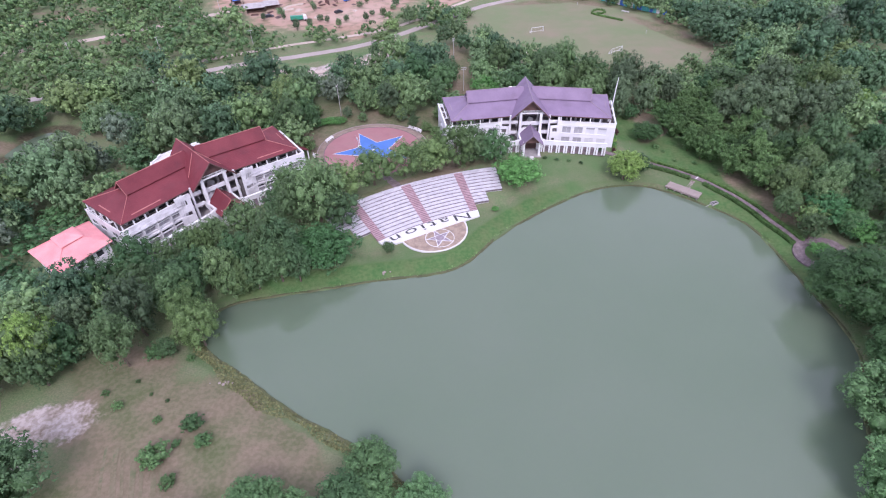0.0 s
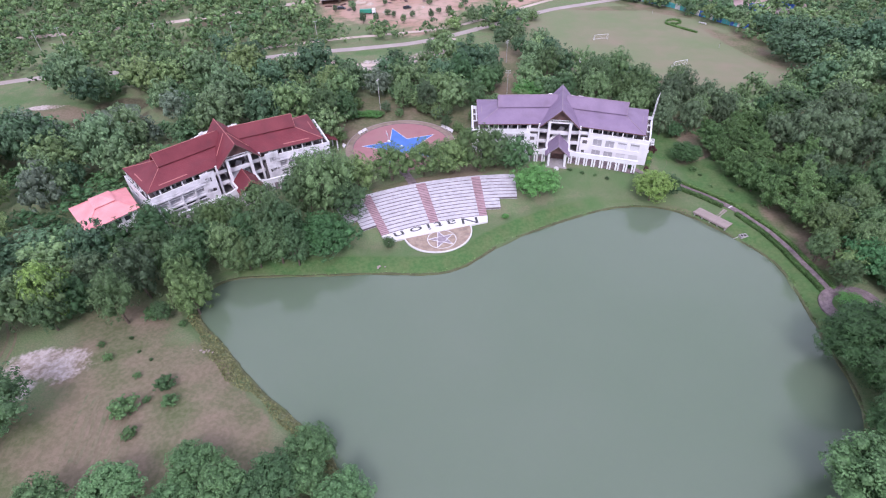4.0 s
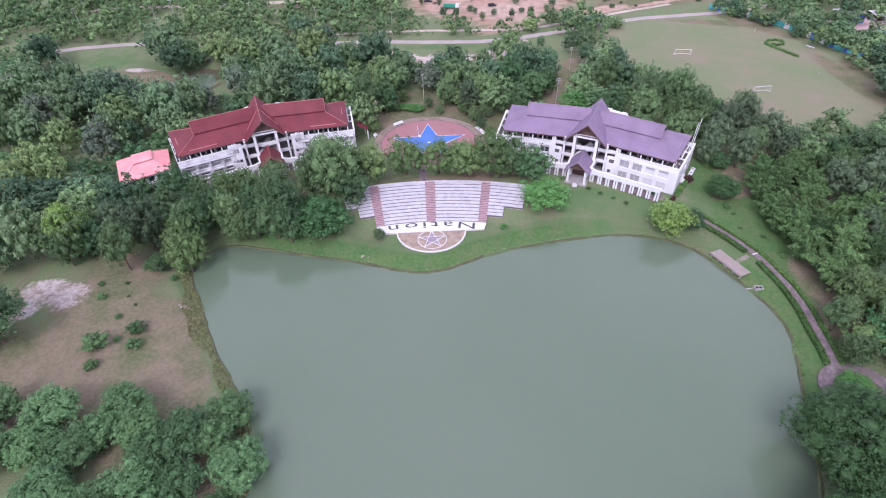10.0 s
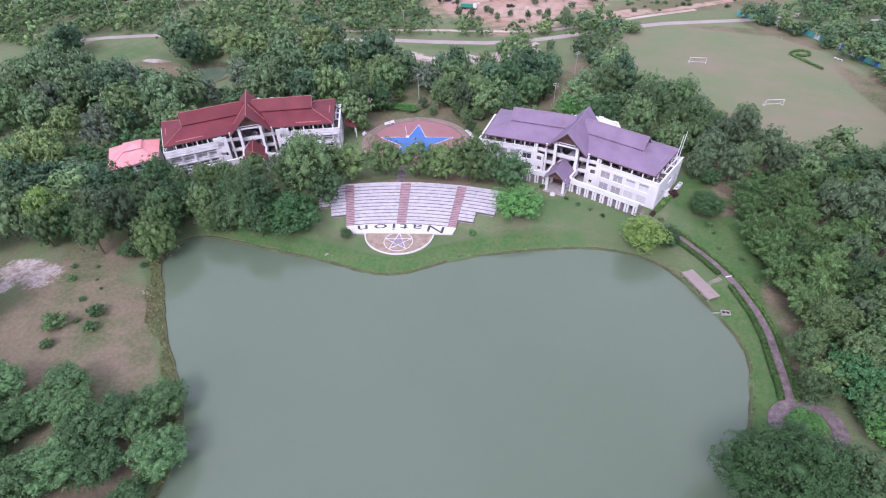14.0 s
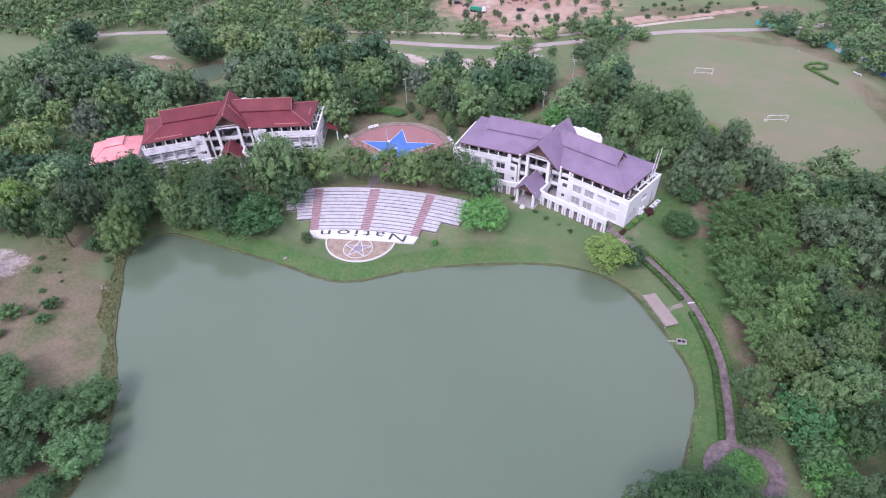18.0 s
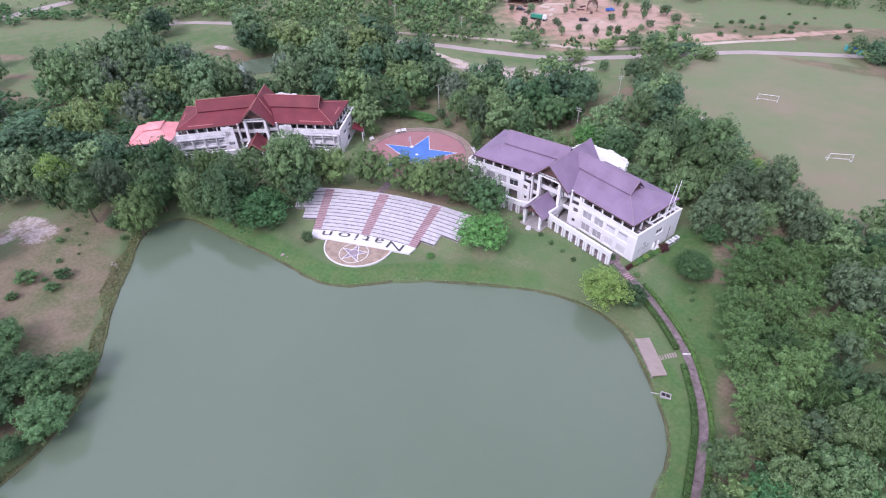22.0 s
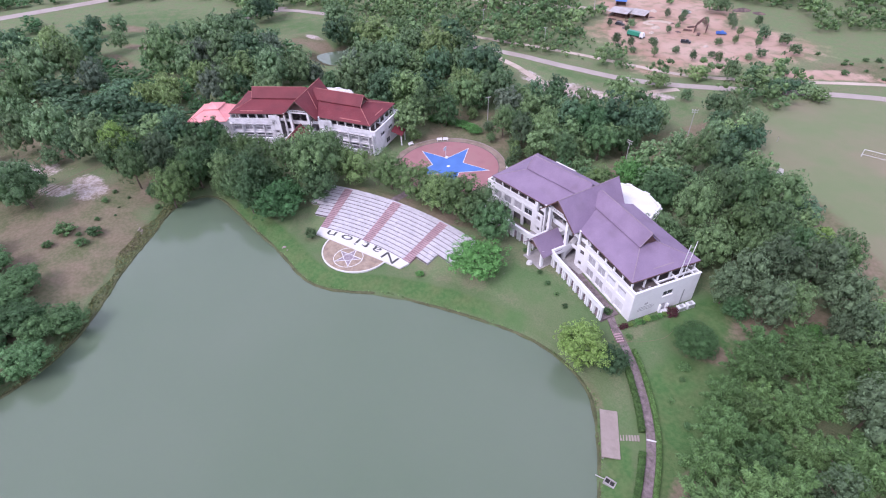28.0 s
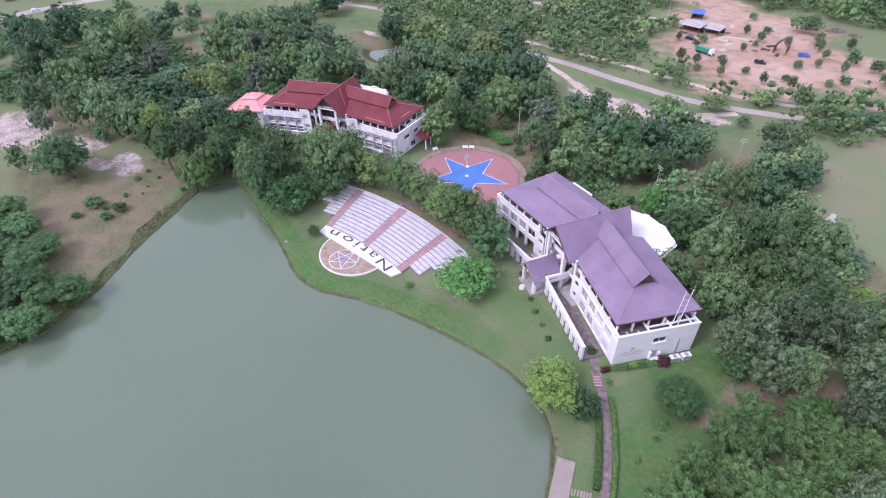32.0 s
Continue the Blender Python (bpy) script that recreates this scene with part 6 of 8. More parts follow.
for x, y, r, k, tall in ((-205.2, 31.4, 5.3, "deep", 1.4), (-151.5, 42.4, 7.2, "round", 1.57), (-158.7, 52.8, 7.1, "bamboo", 1.46), (-139.1, 46.7, 9.2, "drape", 0.6), (-121.6, 49.1, 7.8, "drape", 0.6), (-116.1, 59.6, 8.1, "drape", 0.6), (-123.8, 66.9, 8.4, "drape", 0.6), (-139.6, 59.6, 5.1, "grey", 1.57), (-112.2, 73.5, 4.2, "sunny", 1.57), (-114.6, 80.9, 5.4, "fresh", 1.34), (-142.8, 85.6, 7.5, "bamboo", 1.46), (-96.8, 68, 5.5, "drape", 0.8), (-188.5, 47.4, 5.9, "bamboo", 1.46), (-145.7, 12.3, 4.8, "open", 1.57), (-125.6, 25, 4.9, "open", 1.57), (-120.6, 35.6, 4.6, "round", 1.57), (-85.5, 49.6, 4.1, "open", 1.57)):
    plant(k, x, y, r, tall)
# meadow by the lane and behind the red-roofed building
for x, y, r, k, tall in ((-185.4, 60.5, 6.6, "deep", 1.25), (-217.2, 64.1, 4.8, "deep", 1.25), (-212.6, 73.9, 4.2, "round", 1.4), (-191.5, 72, 3.6, "round", 1.4), (-183.7, 87.6, 4.5, "open", 1.4), (-182.2, 94.8, 4.3, "round", 1.4), (-178.1, 59.9, 2.8, "deep", 1.25), (-163.9, 102.3, 6.1, "open", 1.4), (-157.3, 111.8, 7.4, "open", 1.4), (-135.7, 106.3, 6.9, "round", 1.4), (-135.6, 98.5, 5.9, "grey", 1.4), (-122.9, 115.1, 7, "open", 1.4), (-136.7, 126.7, 4.9, "grey", 1.4)):
    plant(k, x, y, r, tall)
for x, y, r, k, tall in ((-191.6, 128.1, 2.7, "deep", 1.25), (-196.3, 136, 4.7, "round", 1.4), (-112.7, 109, 6.8, "fresh", 1.2), (-102.8, 117.4, 6.8, "round", 1.4), (-102.3, 126.6, 6.4, "round", 1.4), (-107.7, 100.4, 5.4, "open", 1.4), (-146.2, 160.9, 7, "round", 1.4), (-125.6, 168.8, 7.3, "sunny", 1.1), (-78.4, 139.9, 7, "round", 1.4), (-83.5, 155.7, 7.3, "round", 1.4), (-66.7, 144.8, 5.5, "open", 1.4), (-100.1, 132.2, 3.8, "grey", 1.4)):
    plant(k, x, y, r, tall)
# wood and bamboo east of the white building
for x, y, r, k, tall in ((14.5, 180.2, 5.1, "fresh", 1.2), (13.1, 199.9, 4.1, "round", 1.4), (20.8, 199.2, 5, "open", 1.4), (14.3, 214.8, 4.4, "round", 1.4), (26.3, 203.5, 4.8, "round", 1.4), (20.8, 217.3, 4.6, "deep", 1.25), (16.5, 227.6, 4.4, "round", 1.4), (26.4, 176.2, 5.1, "deep", 1.25), (37.2, 177.5, 5.3, "round", 1.4), (36.1, 184.8, 5.4, "open", 1.4), (38.8, 191.1, 5.1, "round", 1.4), (38.4, 201.5, 4.7, "deep", 1.25), (45.2, 199.3, 5.1, "round", 1.4), (48.4, 203.5, 4.9, "drape", 0.7), (48.2, 168.3, 4.8, "round", 1.4)):
    plant(k, x, y, r, tall)
for x, y, r, k, tall in ((47.5, 178.3, 5, "sunny", 1.4), (51.7, 183.9, 5.1, "open", 1.4), (53.8, 176.2, 4.3, "round", 1.4), (57.1, 162.9, 3.6, "grey", 1.4), (58.3, 167, 4.5, "grey", 1.4), (59.8, 174, 5.1, "grey", 1.4), (56.1, 187.7, 4.2, "deep", 1.25), (57.3, 197.6, 3.6, "lime", 0.8), (64.8, 189.8, 4.6, "round", 1.4), (65, 179.8, 5.2, "grey", 1.4), (67.7, 168, 4, "open", 1.4), (65.5, 164.1, 4.2, "grey", 1.4), (72.3, 177.4, 4.7, "grey", 1.4), (73.1, 170.1, 2.4, "fresh", 0.8), (75.8, 170.3, 3.1, "grey", 1.4)):
    plant(k, x, y, r, tall)
for x, y, r, k, tall in ((77.8, 173, 3.8, "grey", 1.4), (71.3, 149.1, 3.3, "bamboo", 1.3), (74.7, 151.2, 3.6, "bamboo", 1.3), (75.6, 157.5, 3.7, "bamboo", 1.3), (78, 162.1, 3.7, "bamboo", 1.3), (81.4, 165.5, 3.6, "bamboo", 1.3), (73.2, 141.3, 3.2, "bamboo", 1.3), (75.5, 136.4, 3.1, "bamboo", 1.3), (77.8, 141.8, 3.4, "bamboo", 1.3), (81, 146.3, 3.7, "bamboo", 1.3), (82.5, 151.7, 3.7, "bamboo", 1.3), (82.7, 158.6, 3.5, "bamboo", 1.3), (88, 156.3, 4.6, "grey", 1.4)):
    plant(k, x, y, r, tall)
# beside the footpath
for x, y, r, k, tall in ((80, 128.2, 3.7, "bamboo", 1.3), (84.5, 133, 3.8, "bamboo", 1.3), (89.1, 134.9, 3.8, "bamboo", 1.3), (77.8, 134.8, 3.8, "bamboo", 1.3), (87, 142.6, 3.6, "bamboo", 1.3), (92.3, 128.9, 3.7, "bamboo", 1.3), (94.7, 132.2, 3.7, "round", 1.4), (99, 132.7, 3.9, "round", 1.4), (88.6, 114.7, 3.8, "open", 1.4), (85.9, 108.7, 3.1, "open", 1.4), (93.6, 120.1, 3.2, "grey", 1.4)):
    plant(k, x, y, r, tall)
for x, y, r, k, tall in ((97.1, 122.2, 4.2, "round", 1.4), (92.8, 139.7, 3.4, "grey", 1.4), (93.1, 108, 4, "open", 1.4), (98.4, 113.5, 4.5, "round", 1.4), (97.6, 126.8, 4.5, "bamboo", 1.3), (96.6, 99.2, 3.1, "deep", 1.25), (99.1, 96.6, 3.9, "fresh", 1.2), (100.6, 105.8, 3.7, "deep", 1.25)):
    plant(k, x, y, r, tall)
# north-eastern wood beyond the field
for x, y, r, k, tall in ((128.5, 247, 8.6, "drape", 0.8), (136.3, 237.5, 8.4, "drape", 0.8), (144, 251.8, 4.6, "lime", 1.4), (114.1, 197.8, 5.9, "round", 1.4), (144.6, 236.3, 8, "deep", 1.25), (154.9, 235.4, 7.3, "deep", 1.25), (127.4, 205, 6.1, "round", 1.4), (138.5, 201.5, 7.3, "deep", 1.25), (155.7, 216.8, 6.4, "deep", 1.25), (171.3, 240, 4.9, "grey", 1.4), (179, 237.8, 8.3, "deep", 1.25), (175.1, 218.7, 6.9, "deep", 1.25), (158.8, 211.5, 5, "sunny", 0.8), (145.3, 199, 4.3, "lime", 0.8), (143.6, 183.8, 6, "deep", 1.25), (147.5, 175, 5.8, "round", 1.4), (99.8, 182.2, 6.4, "round", 0.7), (106.6, 167.2, 6.7, "grey", 1.4)):
    plant(k, x, y, r, tall)
for x, y, r, k, tall in ((120, 170.4, 5.3, "open", 1.4), (123.4, 166.1, 5.9, "sunny", 1.4), (135.8, 173.2, 4.6, "sunny", 1.4), (93.3, 153, 5.9, "grey", 1.4), (100.2, 149.1, 5.8, "grey", 1.4), (109.2, 147.6, 6.4, "grey", 1.4), (120.5, 152, 5.9, "grey", 1.4), (132.1, 157.6, 4, "lime", 1.4), (90, 177.3, 3.6, "deep", 1.25), (91.3, 170.3, 3.8, "bamboo", 1.3), (107.2, 133.3, 5.4, "round", 1.4), (106.8, 120.8, 4.5, "round", 1.4), (87.3, 129.7, 4.4, "bamboo", 1.3), (121.5, 133.6, 4.8, "deep", 1.25), (112.5, 236, 6.7, "deep", 0.92), (117.5, 225, 7.4, "deep", 0.92), (118, 246, 6.8, "round", 1.1)):
    plant(k, x, y, r, tall)
# between court, lane and playing field
for x, y, r, k, tall in ((-108.3, 198.4, 5.8, "deep", 1.25), (-96.7, 198.2, 5.2, "deep", 1.25), (-98.5, 186, 4.6, "grey", 1.4), (-67.5, 189.2, 5.4, "round", 1.4), (-75, 183.3, 5.1, "open", 1.4), (-78.2, 173.6, 5.9, "deep", 1.25), (-53, 169.9, 5.4, "sunny", 1.4), (-65.1, 160.6, 4.8, "deep", 1.25), (-44.5, 156.9, 4.7, "deep", 1.25), (-49.4, 179.6, 5, "open", 1.4), (-39, 178, 5.2, "grey", 1.1), (-39.6, 190.2, 4.5, "deep", 1.25), (-37.5, 198, 4.2, "open", 1.4), (-15.8, 174.3, 4.5, "round", 1.4)):
    plant(k, x, y, r, tall)
for x, y, r, k, tall in ((-17.3, 187.2, 5.6, "deep", 1.25), (-10.3, 188.4, 5.9, "deep", 1.25), (-8.4, 197, 6, "deep", 1.25), (-2.5, 202.5, 5.4, "deep", 1.25), (-3.6, 210.2, 4, "round", 1.4), (-0.4, 182.8, 5.2, "deep", 1.25), (1.9, 191, 4.4, "deep", 1.25), (-2.6, 171.3, 4, "open", 1.4), (-19, 168.6, 4, "grey", 1.4), (-27.3, 167.7, 3.8, "open", 1.4), (-14.9, 163, 2.1, "sunny", 1.4), (9, 173.4, 1.9, "lime", 1.4), (7.4, 178.7, 1.4, "fresh", 1.2), (0, 233.8, 3.8, "open", 1.4)):
    plant(k, x, y, r, tall)
for x, y, r, k, tall in ((6.4, 235.1, 4.4, "round", 1.4), (8.4, 224.6, 3.6, "open", 1.4), (20.3, 225.6, 3.7, "deep", 1.25), (-5.4, 269.5, 3.2, "fresh", 0.8), (-0.1, 269.4, 3.9, "deep", 0.8), (2.6, 273.9, 3.9, "deep", 0.8), (7.8, 274.6, 3.8, "round", 0.8), (11.7, 275, 3.4, "sunny", 0.8), (-28.9, 222.1, 2.7, "round", 1.4), (-26.9, 238, 4.3, "lime", 0.8), (-24.2, 255.6, 4, "lime", 0.8), (-9.5, 267.3, 3.3, "round", 1.4), (-17.2, 265.2, 3.5, "open", 1.4), (-13.7, 237.5, 2, "round", 1.4)):
    plant(k, x, y, r, tall)
# north-western wood round the pond
for x, y, r, k, tall in ((-145.4, 128.7, 4.7, "round", 1.4), (-140.5, 116.6, 5.3, "deep", 1.25), (-140.6, 105.6, 5.2, "round", 1.4), (-110.7, 117.9, 5.2, "round", 1.4), (-96.3, 112.8, 4.9, "open", 1.4), (-125.5, 123.5, 3.9, "grey", 1.4), (-199.6, 142.7, 5.2, "deep", 1.25), (-173.7, 121.7, 5.2, "round", 1.4), (-141.3, 161.9, 5, "open", 1.4), (-132, 96.6, 3.9, "fresh", 1.2), (-100.6, 148, 4.5, "grey", 1.4), (-107.5, 106.1, 4.2, "deep", 1.25), (-166.1, 107.9, 4.3, "open", 1.4), (-153.8, 106.8, 3.9, "sunny", 1.4)):
    plant(k, x, y, r, tall)
for x, y, r, k, tall in ((-118.5, 174.3, 5.7, "sunny", 1.1), (-90.5, 180.7, 6.8, "sunny", 1.4), (-105.4, 176.3, 5.5, "round", 1.4), (-64.7, 184.8, 7.4, "deep", 1.25), (-80.7, 150.1, 6.8, "round", 1.4), (-61.2, 151.9, 6.2, "sunny", 1.4), (-48.5, 150.9, 5.1, "open", 1.4), (-49.2, 167.1, 5.4, "sunny", 1.4), (-194.4, 139.3, 5.9, "deep", 1.25), (-69.9, 148.9, 5.9, "deep", 1.25)):
    plant(k, x, y, r, tall)
for x, y, r, k, tall in ((-92.2, 145.6, 4.1, "round", 1.4), (-108.8, 155.3, 4.8, "round", 1.4), (-141.5, 157.2, 6.1, "deep", 1.25), (-157.2, 163.6, 5.4, "round", 1.4), (-130.8, 115.9, 6.6, "deep", 1.25), (-152.5, 120.5, 6, "round", 1.4), (-134.5, 92.9, 5.6, "open", 1.4), (-121.5, 94, 4.7, "sunny", 1.4), (-106.3, 95.1, 5.3, "grey", 1.4), (-107.6, 80.1, 4.3, "sunny", 1.4), (-103.8, 74.4, 5.5, "drape", 0.7), (-96.5, 78.6, 5.5, "drape", 0.7), (-104.8, 69.9, 4.8, "deep", 1.25)):
    plant(k, x, y, r, tall)
for x, y, r in ((-44.6, 50.5, 2.0), (-41.7, 47.2, 1.6), (-48.4, 44.0, 2.7), (-44.6, 39.9, 1.4), (-62.8, 56.8, 0.8), (-59.3, 54.0, 1.0), (-58.4, 59.8, 0.5), (-54.7, 56.9, 0.4), (-51.2, 55.6, 0.4), (-51.1, 51.3, 0.8), (-46.1, 46.8, 0.8), (-57.7, 66.3, 2.1), (-51.2, 66.0, 0.9)):
    plant("bush", x, y, r, 0.85)
for x, y, r in ((46.5, 141.0, 1.1), (53.5, 140.4, 0.8), (66, 141, 0.6), (68, 136, 0.6), (73, 134, 0.8), (29.5, 137, 0.7), (33, 136.3, 0.7), (36.5, 135.9, 0.6), (40, 135.4, 0.7), (21.5, 139, 0.7), (77, 128, 0.7), (64.5, 143.5, 1.1)):
    plant("bush", x, y, r, 0.7)

# ---- woods by region ----
CLEAR = [(-22.3, 144.2, 21), (-128, 154, 13), (-45, 222, 16), (-60, 222, 14), (-30, 230, 14), (-76, 216, 9), (-20, 228, 13), (-50, 212, 10), (-34, 216, 12), (-65, 213, 9), (0, 240, 11), (3, 230, 10), (6, 221, 9.5), (7, 212, 9), (8, 203, 8.5), (8, 194, 8), (6, 186, 6.5), (-8, 236, 9), (-13, 246, 8), (-1, 222, 8), (-44, 157, 9), (-36, 163, 9), (-41, 166, 8), (-118, 146, 11), (-132, 150, 16), (15, 335, 42), (-10, 318, 22), (45, 355, 30), (5, 300, 14), (-4, 156, 6), (-108, 146, 12), (-165, 142, 14), (-150, 142, 11), (-190, 150, 14), (94, 178, 8), (104, 184, 8), (93, 89, 5.5)]


def open_ground(x, y):
    """True where nothing tall grows."""
    x, y = np.asarray(x, float), np.asarray(y, float)
    b = ring_distance(x, y, LAKE) < 3.0
    b |= ring_distance(x, y, FIELD) < 2.0
    for cx, cy, turn in ((PAD_A[0], PAD_A[1], 0.0), (PAD_B[0], PAD_B[1], TURN_B)):
        c, s = math.cos(radians(turn)), math.sin(radians(turn))
        u, v = (x - cx) * c + (y - cy) * s, -(x - cx) * s + (y - cy) * c
        b |= (np.abs(u) < 31) & (v > -10) & (v < 20)
        b |= (np.abs(u) < 12) & (v > 0) & (v < 33)
        b |= (np.abs(u) < 16) & (v > -17) & (v < 0)
        if turn:
            b |= (u < -24) & (u > -44) & (v > -9) & (v < 16)
    r, a = np.hypot(x - STAGE_C[0], y - STAGE_C[1]), np.degrees(np.arctan2(y - STAGE_C[1], x - STAGE_C[0])) - STAGE_AXIS
    b |= (np.abs(a) < 21) & (r > 60) & (r < 95)
    for cx, cy, cr in CLEAR:
        b |= np.hypot(x - cx, y - cy) < cr
    b |= (blobs(x, y, SITE) > 0.35) | (ring_distance(x, y, YARD) < 1.5) | (ring_distance(x, y, PADDOCK) < 1.5) | (ring_distance(x, y, HIGHWAY) < 0)
    b |= (ring_distance(x, y, WESTFIELD) < 0) | (ring_distance(x, y, EASTLAWN) < 0)
    b |= (ring_distance(x, y, WEST_MEADOW) < 1) | (ring_distance(x, y, LANE_MEADOW) < 1) | (ring_distance(x, y, VERGE) < 1)
    b |= ring_distance(x, y, LANE) < 4.0
    return b


WESTFIELD = [(-57, 72), (-48, 64), (-20, 50), (-8, 40), (0, 25), (-30, 5), (-90, -10), (-140, 0), (-120, 40), (-104, 52), (-80, 58)]
EASTLAWN = [(10, 134), (54, 142), (56, 162), (68, 160), (71, 148), (72, 142), (80, 128), (86, 118), (88, 104), (98, 96), (92, 88), (82, 90), (60, 126), (20, 112)]
LANE = [(-213, 140), (-209, 156), (-180, 177), (-140, 190), (-105, 206), (-60, 226), (-22, 249), (22, 296), (45, 318), (44, 318.5), (21, 297), (-23, 250), (-61, 227), (-106, 207), (-141, 191), (-181, 178), (-210, 157), (-214, 141)]
VERGE = [(-104, 209), (-90, 196), (-70, 189), (-46, 192), (-32, 200), (-20, 212), (-12, 230), (-20, 250), (-60, 228)]
WEST_MEADOW = [(-276, 76), (-256, 48), (-238, 32), (-207, 57), (-183, 61), (-164, 69), (-171, 77), (-186, 86), (-194, 100), (-196, 110), (-203, 120), (-215, 136), (-247, 131), (-271, 111)]
LANE_MEADOW = [(-183, 129), (-206, 143), (-204, 157), (-190, 172), (-160, 166), (-146, 158), (-150, 144), (-172, 138)]


HIGHWAY = [(-262, -80), (-232, -80), (-246, -15), (-258, 10), (-262, 40), (-266, 75), (-305, 75), (-305, -80)]


COUNTRY = [(-330, -50), (-345, 80), (-325, 230), (-260, 330), (-110, 425), (30, 425), (165, 360), (240, 290), (130, 110), (110, 50), (60, 10), (-50, 0)]


def scatter(n, box, gapf, keep, seed):
    """Places in a box with their crown radii, not closer than the crowns allow."""
    r = np.random.default_rng(seed)
    xs, ys = r.uniform(box[0], box[1], n), r.uniform(box[2], box[3], n)
    rs = keep[0] + (keep[1] - keep[0]) * r.random(n) ** 1.3
    ok = ~open_ground(xs, ys) & (ring_distance(xs, ys, COUNTRY) < 0)
    out = []
    cell = {}
    for x, y, c in list(taken):
        cell.setdefault((int(x // 12), int(y // 12)), []).append((x, y, c))
    for x, y, c in zip(xs[ok], ys[ok], rs[ok]):
        i, j = int(x // 12), int(y // 12)
        near = [q for a in (i - 1, i, i + 1) for b in (j - 1, j, j + 1) for q in cell.get((a, b), ())]
        if all((x - q[0]) ** 2 + (y - q[1]) ** 2 > (gapf * (c + q[2])) ** 2 for q in near):
            cell.setdefault((i, j), []).append((x, y, c))
            out.append((float(x), float(y), float(c)))
    return out


for x, y, r in ((-61, 273, 1.8), (-83, 283, 2.2), (-98, 327, 2.2), (-77, 332, 4), (-72, 334, 4.2), (-80, 317, 2), (-58, 258, 1.6), (-44, 295, 1.8), (-38, 317, 3), (-28, 317, 3), (-25, 297, 2), (-19, 310, 2.6), (-48, 273, 1.6), (-26, 290, 1.6), (-70, 300, 1.4), (-36, 280, 1.6)):
    plant("open", x, y, r, 1.1)

MIX = ["round", "round", "deep", "open", "open", "sunny", "grey", "round", "deep", "open"]


def scrubland(x, y):
    """The open country beyond the lane, with low growth instead of woods."""
    return x < 60 and (y > 215 + 0.45 * (x + 60) or x < -200 and y > 135)


near_trees = [q for q in scatter(9000, (-150, 150, 55, 225), 0.6, (3.2, 6.4), 3) if not scrubland(q[0], q[1])]
near_trees.sort(key=lambda q: math.hypot(q[0] - 45, q[1] - 95))
for x, y, r in near_trees[:60]:
    plant("bamboo" if 68 < x < 112 and 112 < y < 166 else MIX[int(rng.integers(len(MIX)))], x, y, r * 0.9, float(rng.uniform(0.85, 1.15)))
rest = near_trees[60:]


def woods(name, places, seed, label, mat, leaves=150, size=1.05, flat=0.75, lobes=6):
    """Many crowns joined into one mesh, each a turned and scaled copy of a few cheap shapes."""
    r = np.random.default_rng(seed)
    protos = [crown_data(seed + i, 4.5, 6.8, 1.0, lobes, leaves, size, core=0.54, nu=4, nv=3, lobe=0.4 if lobes > 8 else 0.5, tuft=0.16) for i in range(6)]
    vs, loops, counts, tones, base = [], [], [], [], 0
    for x, y, c, *rise in places:
        v, f, lv = protos[int(r.integers(6))]
        k = c / 4.5
        a = r.uniform(0, 6.283)
        ca, sa = math.cos(a) * k, math.sin(a) * k
        p = np.concatenate([v, lv])
        tall = k * (rise[0] if rise else r.uniform(0.75, 1.1) * flat / 0.75)
        vs.append(np.stack([p[:, 0] * ca - p[:, 1] * sa + x, p[:, 0] * sa + p[:, 1] * ca + y, p[:, 2] * tall + level(x, y) - 0.3], 1))
        n = len(lv) // 3
        loops.append(np.concatenate([np.array([i for q in f for i in q], int), np.arange(3 * n) + len(v)]) + base)
        counts.append(np.array([len(q) for q in f] + [3] * n))
        tones.append(np.tile(np.array([r.random(), r.random(), 0.0, 1.0], np.float32), (len(p), 1)))
        base += len(p)
    loops, counts = np.concatenate(loops).astype(np.int32), np.concatenate(counts).astype(np.int32)
    co = np.concatenate(vs).astype(np.float32)
    me = bpy.data.meshes.new(name)
    me.vertices.add(len(co))
    me.vertices.foreach_set("co", co.ravel())
    me.loops.add(len(loops))
    me.loops.foreach_set("vertex_index", loops)
    me.polygons.add(len(counts))
    me.polygons.foreach_set("loop_start", np.concatenate([[0], np.cumsum(counts)[:-1]]).astype(np.int32))
    me.update(calc_edges=True)
    at = me.color_attributes.new("tone", "FLOAT_COLOR", "POINT")
    at.data.foreach_set("color", np.concatenate(tones).ravel())
    me.materials.append(mat)
    return tagged(new(name, me), label, "woodland", kind="stuff")


taken += rest
far = scatter(9000, (-330, 240, -30, 420), 0.64, (2.8, 6.2), 5)
tall = [q for q in far if not scrubland(q[0], q[1]) and not (-150 < q[0] < 150 and 55 < q[1] < 225)]
thicket = [q for q in rest + tall if q[0] < -88 and q[1] < 135]
rest, tall = [q for q in rest if q not in thicket], [q for q in tall if q not in thicket]
woods("thicket", thicket, 280, "low vine-covered dark green thicket between the trees", leaf_material("vine_leaves", (0.062, 0.15, 0.06), (0.095, 0.2, 0.078), many=True), 650, 0.5, 0.5, 12)
taken += thicket
woods("woodland", rest, 200, "dense mixed green woodland behind the buildings", LEAF_WOODS, 1050, 0.44, 0.85, 14)
woods("woodland", tall, 230, "distant mixed green woodland round the campus", LEAF_WOODS, 460, 0.62, 0.75, 10)
taken += tall
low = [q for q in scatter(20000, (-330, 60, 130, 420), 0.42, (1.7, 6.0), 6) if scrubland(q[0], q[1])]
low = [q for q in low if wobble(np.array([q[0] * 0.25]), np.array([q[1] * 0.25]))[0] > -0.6]
